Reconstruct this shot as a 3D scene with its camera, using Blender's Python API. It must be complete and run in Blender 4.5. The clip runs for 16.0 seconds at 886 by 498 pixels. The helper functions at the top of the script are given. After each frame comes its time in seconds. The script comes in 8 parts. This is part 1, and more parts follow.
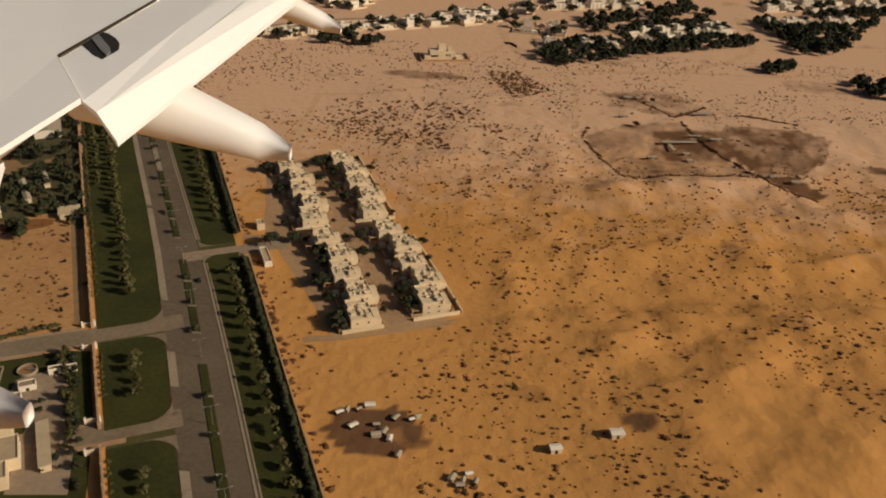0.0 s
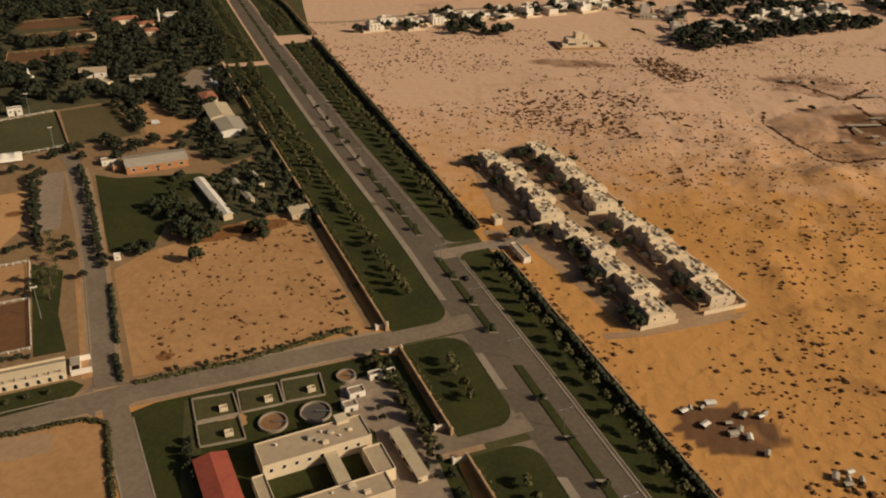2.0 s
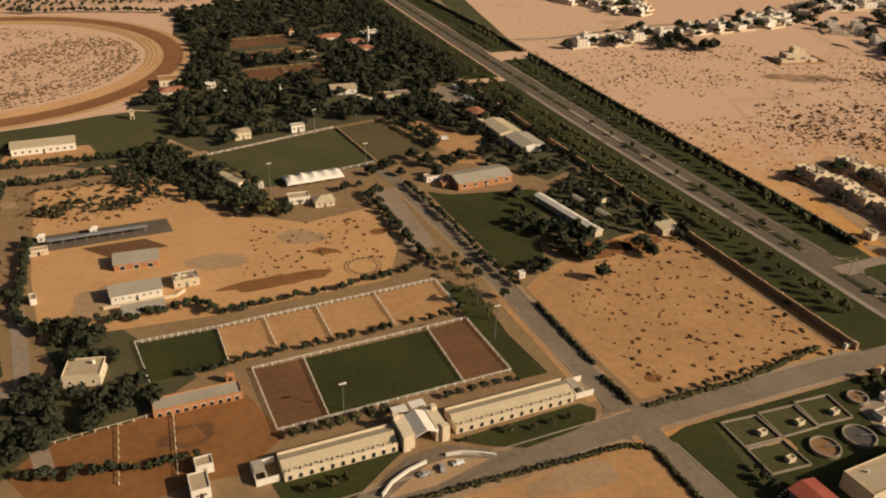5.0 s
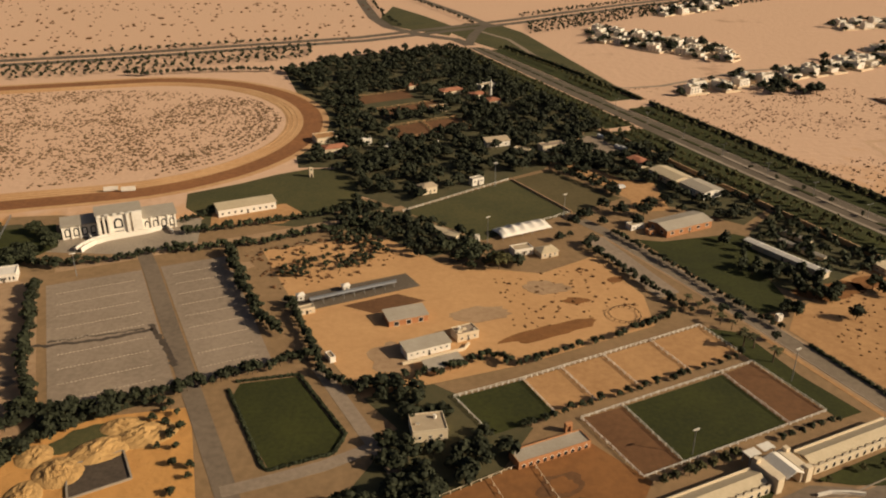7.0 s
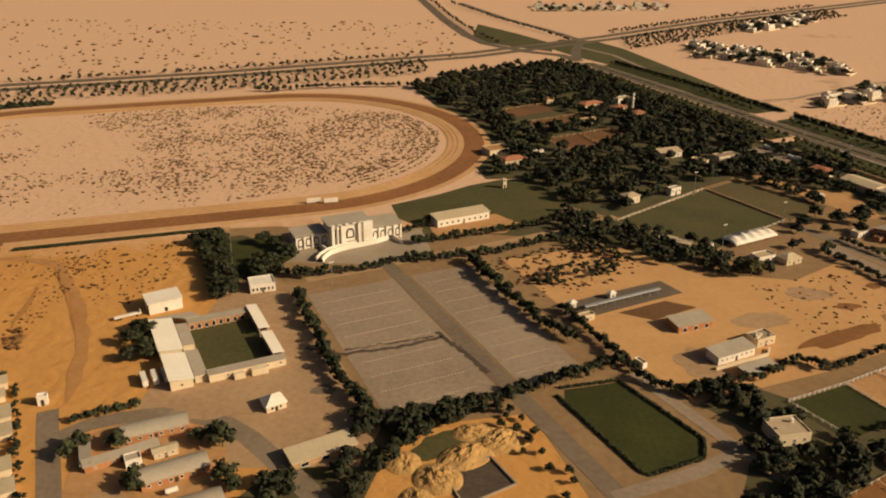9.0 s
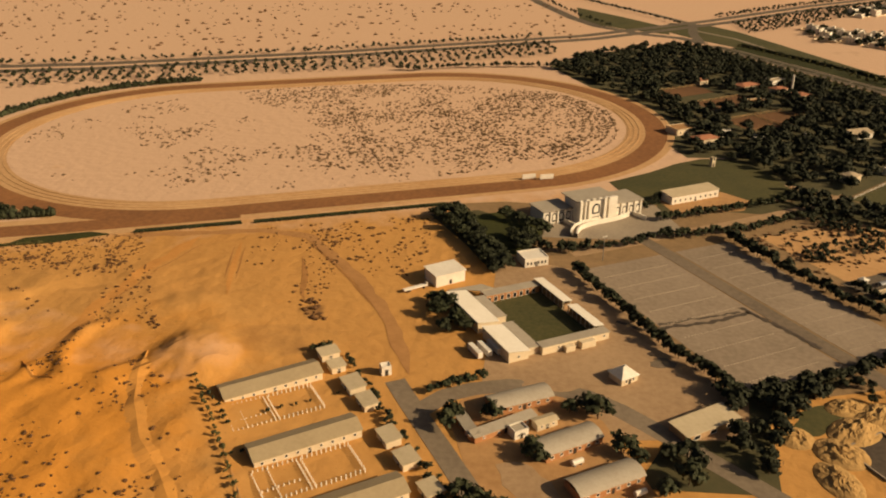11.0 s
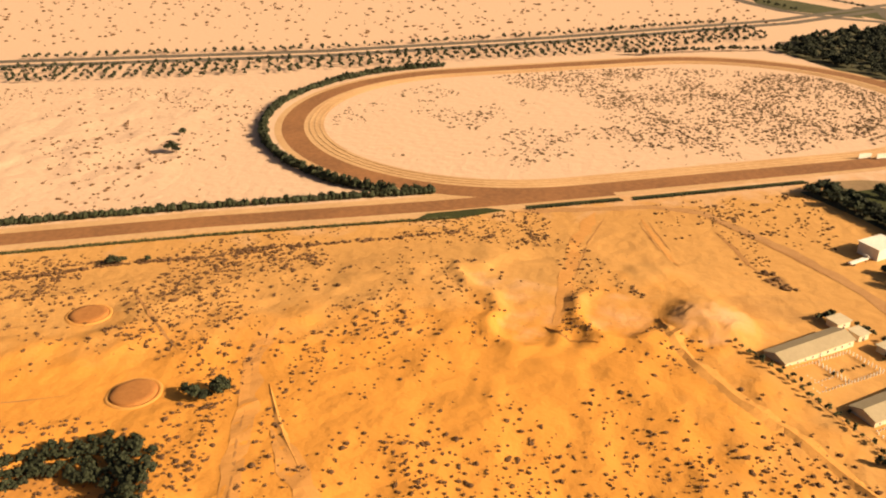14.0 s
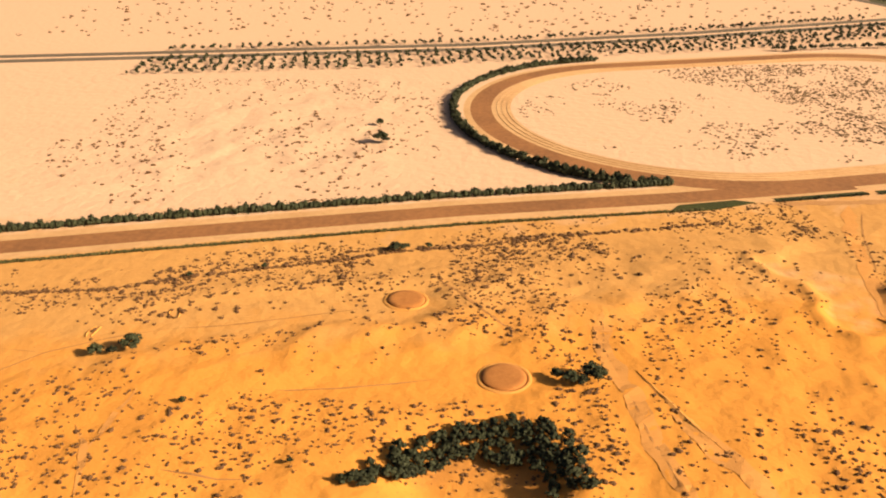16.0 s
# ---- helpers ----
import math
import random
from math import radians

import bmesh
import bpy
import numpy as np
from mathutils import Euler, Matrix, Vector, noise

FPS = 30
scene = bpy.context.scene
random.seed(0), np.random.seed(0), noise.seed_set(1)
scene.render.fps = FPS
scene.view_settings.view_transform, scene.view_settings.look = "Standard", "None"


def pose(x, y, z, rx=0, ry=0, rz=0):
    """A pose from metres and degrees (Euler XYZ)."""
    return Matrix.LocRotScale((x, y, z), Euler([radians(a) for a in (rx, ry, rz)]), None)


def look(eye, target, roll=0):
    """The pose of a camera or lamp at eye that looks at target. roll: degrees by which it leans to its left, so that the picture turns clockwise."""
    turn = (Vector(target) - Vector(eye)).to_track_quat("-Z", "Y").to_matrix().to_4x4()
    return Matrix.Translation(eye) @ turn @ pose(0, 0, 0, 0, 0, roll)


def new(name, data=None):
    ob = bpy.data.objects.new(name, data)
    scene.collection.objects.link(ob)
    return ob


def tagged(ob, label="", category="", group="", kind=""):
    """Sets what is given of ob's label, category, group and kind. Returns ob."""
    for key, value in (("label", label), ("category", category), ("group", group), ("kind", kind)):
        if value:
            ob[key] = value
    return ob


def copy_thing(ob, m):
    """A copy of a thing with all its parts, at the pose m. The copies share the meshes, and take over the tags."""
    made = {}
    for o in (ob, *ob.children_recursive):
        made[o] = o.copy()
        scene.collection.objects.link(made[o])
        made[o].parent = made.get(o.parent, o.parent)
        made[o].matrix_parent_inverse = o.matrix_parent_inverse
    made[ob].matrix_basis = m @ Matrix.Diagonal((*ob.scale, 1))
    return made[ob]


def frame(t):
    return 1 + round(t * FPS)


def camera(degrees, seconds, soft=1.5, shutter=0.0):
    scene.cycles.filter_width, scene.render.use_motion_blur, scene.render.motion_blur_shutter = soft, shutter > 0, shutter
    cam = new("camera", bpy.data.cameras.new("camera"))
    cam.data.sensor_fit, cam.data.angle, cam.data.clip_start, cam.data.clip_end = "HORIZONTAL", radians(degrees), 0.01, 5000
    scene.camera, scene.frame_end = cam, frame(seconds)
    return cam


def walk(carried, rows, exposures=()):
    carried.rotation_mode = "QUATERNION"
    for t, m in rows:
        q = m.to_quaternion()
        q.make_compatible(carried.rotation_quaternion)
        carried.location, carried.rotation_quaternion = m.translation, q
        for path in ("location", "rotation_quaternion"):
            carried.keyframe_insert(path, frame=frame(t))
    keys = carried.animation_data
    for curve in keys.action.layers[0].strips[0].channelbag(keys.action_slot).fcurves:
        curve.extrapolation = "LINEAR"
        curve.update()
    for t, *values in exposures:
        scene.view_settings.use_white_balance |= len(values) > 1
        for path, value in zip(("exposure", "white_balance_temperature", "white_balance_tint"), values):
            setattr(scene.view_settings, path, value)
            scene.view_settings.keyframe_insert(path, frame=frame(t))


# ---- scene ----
cam = camera(57.0, 16.0, soft=2.0)
# seconds, eye, then yaw to the left, pitch and roll in degrees
PATH = [
    (0, -0, -0, 123.08, 0, -29.234, 3.491),
    (0.5, -18.43, 1.44, 121.68, -0.344, -29.829, 3.462),
    (1, -37.3, 2.8, 120.21, -0.264, -29.986, 2.884),
    (1.5, -56.14, 3.9, 118.64, -0.42, -29.968, 2.694),
    (2, -75.09, 4.74, 116.89, -0.28, -29.768, 2.2),
    (2.5, -93.71, 5.43, 115.23, -0.379, -29.5, 2.007),
    (3, -112.04, 6.09, 113.6, -0.104, -29.148, 1.559),
    (3.5, -130.19, 6.87, 112.1, -0.152, -28.882, 1.527),
    (4, -148.25, 7.92, 110.68, 0.108, -28.655, 1.478),
    (4.5, -166.28, 9.01, 109.3, -0.067, -28.402, 1.77),
    (5, -184.52, 9.96, 108.08, -0.076, -28.226, 1.813),
    (7.5, -278.19, 3.54, 112.27, -1.283, -24.249, 0.282),
    (8, -297.30, 3.23, 111.58, -1.186, -23.684, 0.132),
    (10.5, -393.91, 10.75, 100.35, -1.179, -24.006, 0.696),
    (11, -412.73, 9.83, 99.97, -0.719, -24.375, 0.695),
    (11.5, -431.17, 8.4, 99.62, -0.295, -24.539, 0.585),
    (12, -449.39, 6.75, 99.29, 0.496, -24.662, 0.091),
    (12.5, -467.67, 5.26, 98.85, 0.818, -24.754, 0.018),
    (13, -486.15, 3.99, 98.25, 1.396, -24.826, -0.245),
    (13.5, -504.33, 2.79, 97.7, 1.555, -24.885, -0.196),
    (14, -522.75, 1.56, 97.14, 2.06, -24.922, -0.294),
    (14.5, -541.07, 0.65, 96.5, 2.166, -24.952, -0.21),
    (15, -559.41, -0.32, 95.8, 2.639, -24.954, -0.379),
    (15.5, -577.61, -1.25, 95.14, 2.766, -24.937, -0.087),
    (16, -595.8, -2.17, 94.51, 3.208, -24.97, -0.054),
]
EXPOSURE = [(0.0, -0.38, 6200, 10), (3.5, 0.0, 6200, 10), (5.0, 0.08, 6200, 10), (8.0, 0.1, 6450, 10), (10.5, 0.06, 7450, 10), (11.5, 0.25, 7350, 10), (12.5, 0.52, 7150, 10), (14.0, 0.93, 6950, 10), (16.0, 1.03, 6800, 10)]
walk(cam, [(t, pose(x, y, z, 90 + pitch, 0, yaw) @ pose(0, 0, 0, 0, 0, roll)) for t, x, y, z, yaw, pitch, roll in PATH], EXPOSURE)

# ---- light ----
SUN_FROM = Vector((0.965, -0.26, 0.0))   # horizontal way to the sun
SUN_UP = 27.0                            # degrees over the horizon
world = bpy.data.worlds.new("desert_sky")
scene.world = world
world.use_nodes = True
wn = world.node_tree.nodes
sky = wn.new("ShaderNodeTexSky")
sky.sky_type = "NISHITA"
sky.sun_disc = False
sky.sun_elevation = radians(SUN_UP)
sky.sun_rotation = math.atan2(SUN_FROM.x, SUN_FROM.y)
sky.dust_density = 7.0
sky.air_density = 0.8
wn["Background"].inputs["Strength"].default_value = 0.036
world.node_tree.links.new(sky.outputs["Color"], wn["Background"].inputs["Color"])
sun = new("sun", bpy.data.lights.new("sun", "SUN"))
sun.data.energy = 5.0
sun.data.angle = radians(0.6)
sun.data.color = (1.0, 0.8, 0.54)
to_sun = (SUN_FROM.normalized() * math.cos(radians(SUN_UP)) + Vector((0, 0, math.sin(radians(SUN_UP)))))
sun.matrix_world = look(to_sun * 400, (0, 0, 0))


# ---- materials ----
def shader(name, base, other=None, rough=0.85, grain=2.0, patch=0.12, bump=0.0, bump_scale=4.0, metal=0.0, spread=0.5, random_tint=0.0, spec=0.3):
    """A surface of two colours mixed by fine grain and by wide stains, with relief; sizes in repeats per metre."""
    m = bpy.data.materials.new(name)
    m.use_nodes = True
    nt = m.node_tree
    n, l = nt.nodes, nt.links
    b = n["Principled BSDF"]
    b.inputs["Roughness"].default_value = rough
    b.inputs["Metallic"].default_value = metal
    b.inputs["Specular IOR Level"].default_value = spec
    other = other or tuple(v * 0.72 for v in base)
    geo = n.new("ShaderNodeNewGeometry")
    fine, wide = n.new("ShaderNodeTexNoise"), n.new("ShaderNodeTexNoise")
    for tex, scale, detail in ((fine, grain, 4.0), (wide, patch, 5.0)):
        tex.inputs["Scale"].default_value = scale
        tex.inputs["Detail"].default_value = detail
        tex.inputs["Roughness"].default_value = 0.6
        l.new(geo.outputs["Position"], tex.inputs["Vector"])
    add = n.new("ShaderNodeMath")
    add.operation = "ADD"
    l.new(fine.outputs["Fac"], add.inputs[0])
    l.new(wide.outputs["Fac"], add.inputs[1])
    ramp = n.new("ShaderNodeMapRange")
    ramp.inputs["From Min"].default_value = 1.0 - spread * 0.45
    ramp.inputs["From Max"].default_value = 1.0 + spread * 0.45
    l.new(add.outputs[0], ramp.inputs["Value"])
    mix = n.new("ShaderNodeMix")
    mix.data_type = "RGBA"
    mix.inputs[6].default_value = (*base, 1)
    mix.inputs[7].default_value = (*other, 1)
    l.new(ramp.outputs["Result"], mix.inputs[0])
    out = mix.outputs[2]
    if random_tint:
        info = n.new("ShaderNodeObjectInfo")
        hsv = n.new("ShaderNodeHueSaturation")
        rng = n.new("ShaderNodeMapRange")
        rng.inputs["To Min"].default_value = 1 - random_tint
        rng.inputs["To Max"].default_value = 1 + random_tint
        l.new(info.outputs["Random"], rng.inputs["Value"])
        l.new(rng.outputs["Result"], hsv.inputs["Value"])
        l.new(out, hsv.inputs["Color"])
        out = hsv.outputs["Color"]
    l.new(out, b.inputs["Base Color"])
    if bump:
        bt = n.new("ShaderNodeTexNoise")
        bt.inputs["Scale"].default_value = bump_scale
        bt.inputs["Detail"].default_value = 5.0
        l.new(geo.outputs["Position"], bt.inputs["Vector"])
        bn = n.new("ShaderNodeBump")
        bn.inputs["Strength"].default_value = 1.0
        bn.inputs["Distance"].default_value = bump
        l.new(bt.outputs["Fac"], bn.inputs["Height"])
        l.new(bn.outputs["Normal"], b.inputs["Normal"])
    return m


def sand_material():
    """Desert sand; the mesh attribute "soil" blends in darker damp or trodden earth, "pale" distance haze put into the
    colour and lighter sand on crests and in pits, "ochre" redder dune sand.
    """
    m = shader("desert_sand", (0.56, 0.295, 0.096), (0.465, 0.23, 0.072), rough=0.95, grain=0.35, patch=0.018, bump=0.5, bump_scale=0.26, spread=1.0, spec=0.1)
    nt = m.node_tree
    n, l = nt.nodes, nt.links
    b = n["Principled BSDF"]
    col = b.inputs["Base Color"].links[0].from_socket
    geo = next(x for x in n if x.type == "NEW_GEOMETRY")
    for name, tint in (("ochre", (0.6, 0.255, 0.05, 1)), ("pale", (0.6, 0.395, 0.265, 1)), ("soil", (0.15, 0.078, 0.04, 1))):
        at = n.new("ShaderNodeAttribute")
        at.attribute_name = name
        nz = n.new("ShaderNodeTexNoise")
        nz.inputs["Scale"].default_value = 0.12
        nz.inputs["Detail"].default_value = 6
        l.new(geo.outputs["Position"], nz.inputs["Vector"])
        mul = n.new("ShaderNodeMath")
        mul.operation = "MULTIPLY_ADD"
        mul.inputs[1].default_value = 1.6
        l.new(at.outputs["Fac"], mul.inputs[0])
        sub = n.new("ShaderNodeMath")
        sub.operation = "SUBTRACT"
        sub.inputs[0].default_value = 0.0
        l.new(nz.outputs["Fac"], sub.inputs[1])
        l.new(sub.outputs[0], mul.inputs[2])
        rng = n.new("ShaderNodeMapRange")
        rng.inputs["From Min"].default_value = -0.15
        rng.inputs["From Max"].default_value = 0.55
        l.new(mul.outputs[0], rng.inputs["Value"])
        mix = n.new("ShaderNodeMix")
        mix.data_type = "RGBA"
        mix.inputs[7].default_value = tint
        l.new(rng.outputs["Result"], mix.inputs[0])
        l.new(col, mix.inputs[6])
        col = mix.outputs[2]
    # small dark pebbles and dry grass tufts
    sp = n.new("ShaderNodeTexNoise")
    sp.inputs["Scale"].default_value = 1.3
    sp.inputs["Detail"].default_value = 3
    l.new(geo.outputs["Position"], sp.inputs["Vector"])
    rg = n.new("ShaderNodeMapRange")
    rg.inputs["From Min"].default_value = 0.66
    rg.inputs["From Max"].default_value = 0.76
    rg.inputs["To Max"].default_value = 0.55
    l.new(sp.outputs["Fac"], rg.inputs["Value"])
    mx = n.new("ShaderNodeMix")
    mx.data_type = "RGBA"
    mx.inputs[7].default_value = (0.17, 0.1, 0.05, 1)
    l.new(rg.outputs["Result"], mx.inputs[0])
    l.new(col, mx.inputs[6])
    l.new(mx.outputs[2], b.inputs["Base Color"])
    return m


SAND = sand_material()
SIDE_ROAD = shader("sandy_side_road", (0.235, 0.18, 0.125), (0.165, 0.125, 0.086), rough=0.9, grain=0.8, patch=0.08, bump=0.02)
ASPHALT = shader("dusty_asphalt", (0.145, 0.112, 0.079), (0.1, 0.077, 0.054), rough=0.9, grain=0.8, patch=0.06, bump=0.02)
PAVING = shader("concrete_paving", (0.33, 0.27, 0.2), (0.24, 0.19, 0.14), rough=0.9, grain=1.2, patch=0.08, bump=0.02)
CARPARK = shader("sandy_car_park", (0.31, 0.237, 0.17), (0.225, 0.17, 0.12), rough=0.92, grain=0.7, patch=0.05, bump=0.03)
LAWN = shader("mown_lawn", (0.044, 0.047, 0.007), (0.024, 0.027, 0.0045), rough=0.95, grain=0.9, patch=0.07, bump=0.08, bump_scale=3)
DRY_LAWN = shader("dry_lawn", (0.085, 0.075, 0.025), (0.05, 0.05, 0.017), rough=0.95, grain=0.8, patch=0.06, bump=0.08, bump_scale=3)
ARENA = shader("brown_arena_sand", (0.165, 0.08, 0.033), (0.115, 0.054, 0.022), rough=0.95, grain=0.6, patch=0.06, bump=0.06)
PADDOCK = shader("paddock_sand", (0.46, 0.26, 0.112), (0.35, 0.188, 0.078), rough=0.95, grain=0.5, patch=0.06, bump=0.06)
TRACK = shader("raked_track_sand", (0.29, 0.125, 0.046), (0.19, 0.082, 0.032), rough=0.95, grain=0.5, patch=0.03, bump=0.05)
SHOULDER = shader("pale_track_sand", (0.55, 0.335, 0.165), (0.45, 0.255, 0.115), rough=0.95, grain=0.5, patch=0.05, bump=0.05)
WHITE = shader("white_paint", (0.8, 0.745, 0.655), (0.64, 0.57, 0.475), rough=0.7, grain=1.5, patch=0.2, spread=0.9)
CREAM = shader("cream_render", (0.68, 0.565, 0.4), (0.57, 0.455, 0.31), rough=0.85, grain=1.2, patch=0.2, spread=0.9, random_tint=0.08)
TAN_WALL = shader("tan_block_wall", (0.45, 0.29, 0.16), (0.35, 0.22, 0.115), rough=0.9, grain=1.0, patch=0.15, bump=0.02)
ROOF_TILE = shader("grey_roof_sheet", (0.42, 0.365, 0.29), (0.32, 0.27, 0.205), rough=0.7, grain=1.5, patch=0.25, spread=0.9)
ROOF_CREAM = shader("cream_roof_sheet", (0.56, 0.46, 0.31), (0.44, 0.35, 0.225), rough=0.75, grain=1.3, patch=0.25, spread=0.9)
ROOF_FLAT = shader("dusty_flat_roof", (0.47, 0.37, 0.25), (0.34, 0.26, 0.17), rough=0.9, grain=0.9, patch=0.3, spread=1.0, bump=0.02)
ROOF_LIGHT = shader("pale_roof_screed", (0.68, 0.58, 0.42), (0.5, 0.41, 0.28), rough=0.9, grain=0.9, patch=0.3, spread=1.0, bump=0.02)
RED_ROOF = shader("red_roof_sheet", (0.36, 0.09, 0.055), (0.27, 0.065, 0.04), rough=0.7, grain=1.0, patch=0.2)
TERRACOTTA = shader("terracotta_roof", (0.4, 0.17, 0.095), (0.3, 0.12, 0.065), rough=0.85, grain=1.0, patch=0.2)
BARN_ROOF = shader("weathered_barn_roof", (0.4, 0.31, 0.19), (0.29, 0.22, 0.13), rough=0.8, grain=1.3, patch=0.2, spread=1.0)
BRICK = shader("orange_brick_wall", (0.45, 0.22, 0.1), (0.37, 0.165, 0.07), rough=0.9, grain=1.5, patch=0.3)
GLASS = shader("dark_window_pane", (0.02, 0.022, 0.025), (0.03, 0.03, 0.03), rough=0.15, spec=0.5)
DARK = shader("dark_timber", (0.05, 0.036, 0.026), (0.035, 0.025, 0.018), rough=0.8)
METAL = shader("galvanised_steel", (0.4, 0.4, 0.4), (0.3, 0.3, 0.3), rough=0.45, metal=0.6)
BARK = shader("bark", (0.12, 0.08, 0.05), (0.07, 0.045, 0.03), rough=0.95, grain=3)
LEAF = shader("dusty_leaves", (0.039, 0.044, 0.018), (0.017, 0.02, 0.009), rough=0.85, grain=1.2, patch=0.3, random_tint=0.3, spread=0.8)
LEAF_B = shader("olive_leaves", (0.08, 0.072, 0.024), (0.042, 0.04, 0.014), rough=0.85, grain=1.2, patch=0.3, random_tint=0.25, spread=0.8)
SCRUB = shader("dry_scrub", (0.15, 0.072, 0.028), (0.085, 0.04, 0.016), rough=0.95, grain=0.9, patch=0.06, spread=0.9)
# brown-green soil, its colour darkened to hold the shade of the groves
WOOD_FLOOR = shader("tree_shade_soil", (0.105, 0.085, 0.038), (0.045, 0.047, 0.02), rough=0.95, grain=0.25, patch=0.05, bump=0.1, spread=1.0)
GREY_SCRUB = shader("grey_scrub", (0.2, 0.125, 0.066), (0.125, 0.076, 0.04), rough=0.95, grain=0.9, patch=0.06, spread=0.9)
TRODDEN = shader("trodden_track_sand", (0.43, 0.215, 0.078), (0.35, 0.17, 0.06), rough=0.95, grain=0.5, patch=0.1, bump=0.05)
RUT = shader("rutted_dark_sand", (0.42, 0.195, 0.062), (0.32, 0.15, 0.046), rough=0.95, grain=0.6, patch=0.1, bump=0.05)
SAND_BANK = shader("loose_bank_sand", (0.59, 0.275, 0.066), (0.5, 0.226, 0.054), rough=0.95, grain=0.5, patch=0.1, bump=0.06)
PALE_TRACK = shader("pale_desert_track", (0.6, 0.4, 0.255), (0.5, 0.315, 0.185), rough=0.95, grain=0.4, patch=0.1, bump=0.05, spread=0.9)
DUNE_TRACK = shader("worn_dune_sand", (0.57, 0.262, 0.07), (0.5, 0.222, 0.056), rough=0.95, grain=0.5, patch=0.08, bump=0.05)
LANE = shader("worn_car_park_lane", (0.2, 0.15, 0.104), (0.14, 0.105, 0.073), rough=0.92, grain=0.7, patch=0.06, bump=0.03)
STAIN = shader("dark_wet_stain", (0.06, 0.045, 0.033), (0.1, 0.075, 0.052), rough=0.6, grain=1.2, patch=0.3)
ESTATE = shader("estate_earth", (0.31, 0.195, 0.098), (0.19, 0.12, 0.058), rough=0.95, grain=0.5, patch=0.05, bump=0.06, spread=0.9)
SERVICE = shader("service_yard_sand", (0.4, 0.262, 0.148), (0.3, 0.19, 0.105), rough=0.95, grain=0.6, patch=0.05, bump=0.04)
FIELD = shader("worn_olive_field", (0.12, 0.09, 0.038), (0.085, 0.066, 0.026), rough=0.95, grain=0.6, patch=0.05, bump=0.06)
BROWN_YARD = shader("brown_turnout_sand", (0.25, 0.11, 0.034), (0.175, 0.076, 0.024), rough=0.95, grain=0.5, patch=0.07, bump=0.06)
YARD_SAND = shader("open_yard_sand", (0.56, 0.325, 0.145), (0.43, 0.235, 0.098), rough=0.95, grain=0.5, patch=0.05, bump=0.08, bump_scale=0.8, spread=0.9)
ROOF_WHITE = shader("white_roof_sheet", (0.82, 0.76, 0.66), (0.7, 0.63, 0.52), rough=0.6, grain=1.2, patch=0.2, spread=0.9)
BAY = shader("worn_bay_marker", (0.52, 0.43, 0.33), (0.43, 0.345, 0.255), rough=0.9, grain=1.0, patch=0.1)
WATER = shader("tank_water", (0.12, 0.1, 0.08), (0.09, 0.08, 0.065), rough=0.2, spec=0.5)
SLUDGE = shader("brown_tank_sludge", (0.27, 0.15, 0.07), (0.2, 0.11, 0.05), rough=0.6)
TYRE = shader("tyre_rubber", (0.02, 0.02, 0.02), rough=0.8)


# ---- building blocks ----
def mesh_data(name, verts, faces, mats, slots=None, smooth=False):
    me = bpy.data.meshes.new(name)
    me.from_pydata([tuple(v) for v in verts], [], [tuple(f) for f in faces])
    for m in (mats if isinstance(mats, (list, tuple)) else [mats]):
        me.materials.append(m)
    if slots is not None:
        me.polygons.foreach_set("material_index", slots)
    if smooth:
        me.polygons.foreach_set("use_smooth", [True] * len(me.polygons))
    me.update()
    return me


def part(name, me, parent=None, label="", at=(0, 0, 0), turn=0.0, scale=None):
    ob = new(name, me)
    ob.parent = parent
    ob.matrix_basis = pose(*at, 0, 0, turn) @ (Matrix.Diagonal((*scale, 1)) if scale else Matrix())
    if label:
        tagged(ob, label)
    return ob


def thing(name, label, category, at, turn=0.0, group="", kind=""):
    ob = new(name)
    ob.matrix_basis = pose(*at, 0, 0, turn)
    return tagged(ob, label, category, group, kind)


def box_geo(x0, x1, y0, y1, z0, z1, bevel=0.0):
    """A box with, where bevel is given, its upper and upright edges cut back."""
    b = bevel
    if not b:
        v = [(x, y, z) for z in (z0, z1) for y in (y0, y1) for x in (x0, x1)]
        return v, [(0, 2, 3, 1), (4, 5, 7, 6), (0, 1, 5, 4), (1, 3, 7, 5), (3, 2, 6, 7), (2, 0, 4, 6)]
    ring = [(x0 + b, y0), (x1 - b, y0), (x1, y0 + b), (x1, y1 - b), (x1 - b, y1), (x0 + b, y1), (x0, y1 - b), (x0, y0 + b)]
    cx, cy = (x0 + x1) / 2, (y0 + y1) / 2
    top = [(x + math.copysign(b, cx - x), y + math.copysign(b, cy - y)) for x, y in ring]
    v = [(x, y, z0) for x, y in ring] + [(x, y, z1 - b) for x, y in ring] + [(x, y, z1) for x, y in top]
    f = [tuple(range(7, -1, -1)), tuple(range(16, 24))]
    for k in range(8):
        j = (k + 1) % 8
        f += [(k, j, 8 + j, 8 + k), (8 + k, 8 + j, 16 + j, 16 + k)]
    return v, f


def joined(*geos):
    v, f = [], []
    for gv, gf in geos:
        f += [tuple(i + len(v) for i in face) for face in gf]
        v += list(gv)
    return v, f


def moved(geo, dx=0, dy=0, dz=0, turn=0.0):
    c, s = math.cos(radians(turn)), math.sin(radians(turn))
    return [(c * x - s * y + dx, s * x + c * y + dy, z + dz) for x, y, z in geo[0]], geo[1]


def tube_geo(r0, r1, z0, z1, n=8, cx=0.0, cy=0.0):
    v = [(cx + r * math.cos(2 * math.pi * k / n), cy + r * math.sin(2 * math.pi * k / n), z) for r, z in ((r0, z0), (r1, z1)) for k in range(n)]
    f = [(k, (k + 1) % n, n + (k + 1) % n, n + k) for k in range(n)]
    return v, f + [tuple(range(n, 2 * n)), tuple(range(n - 1, -1, -1))]


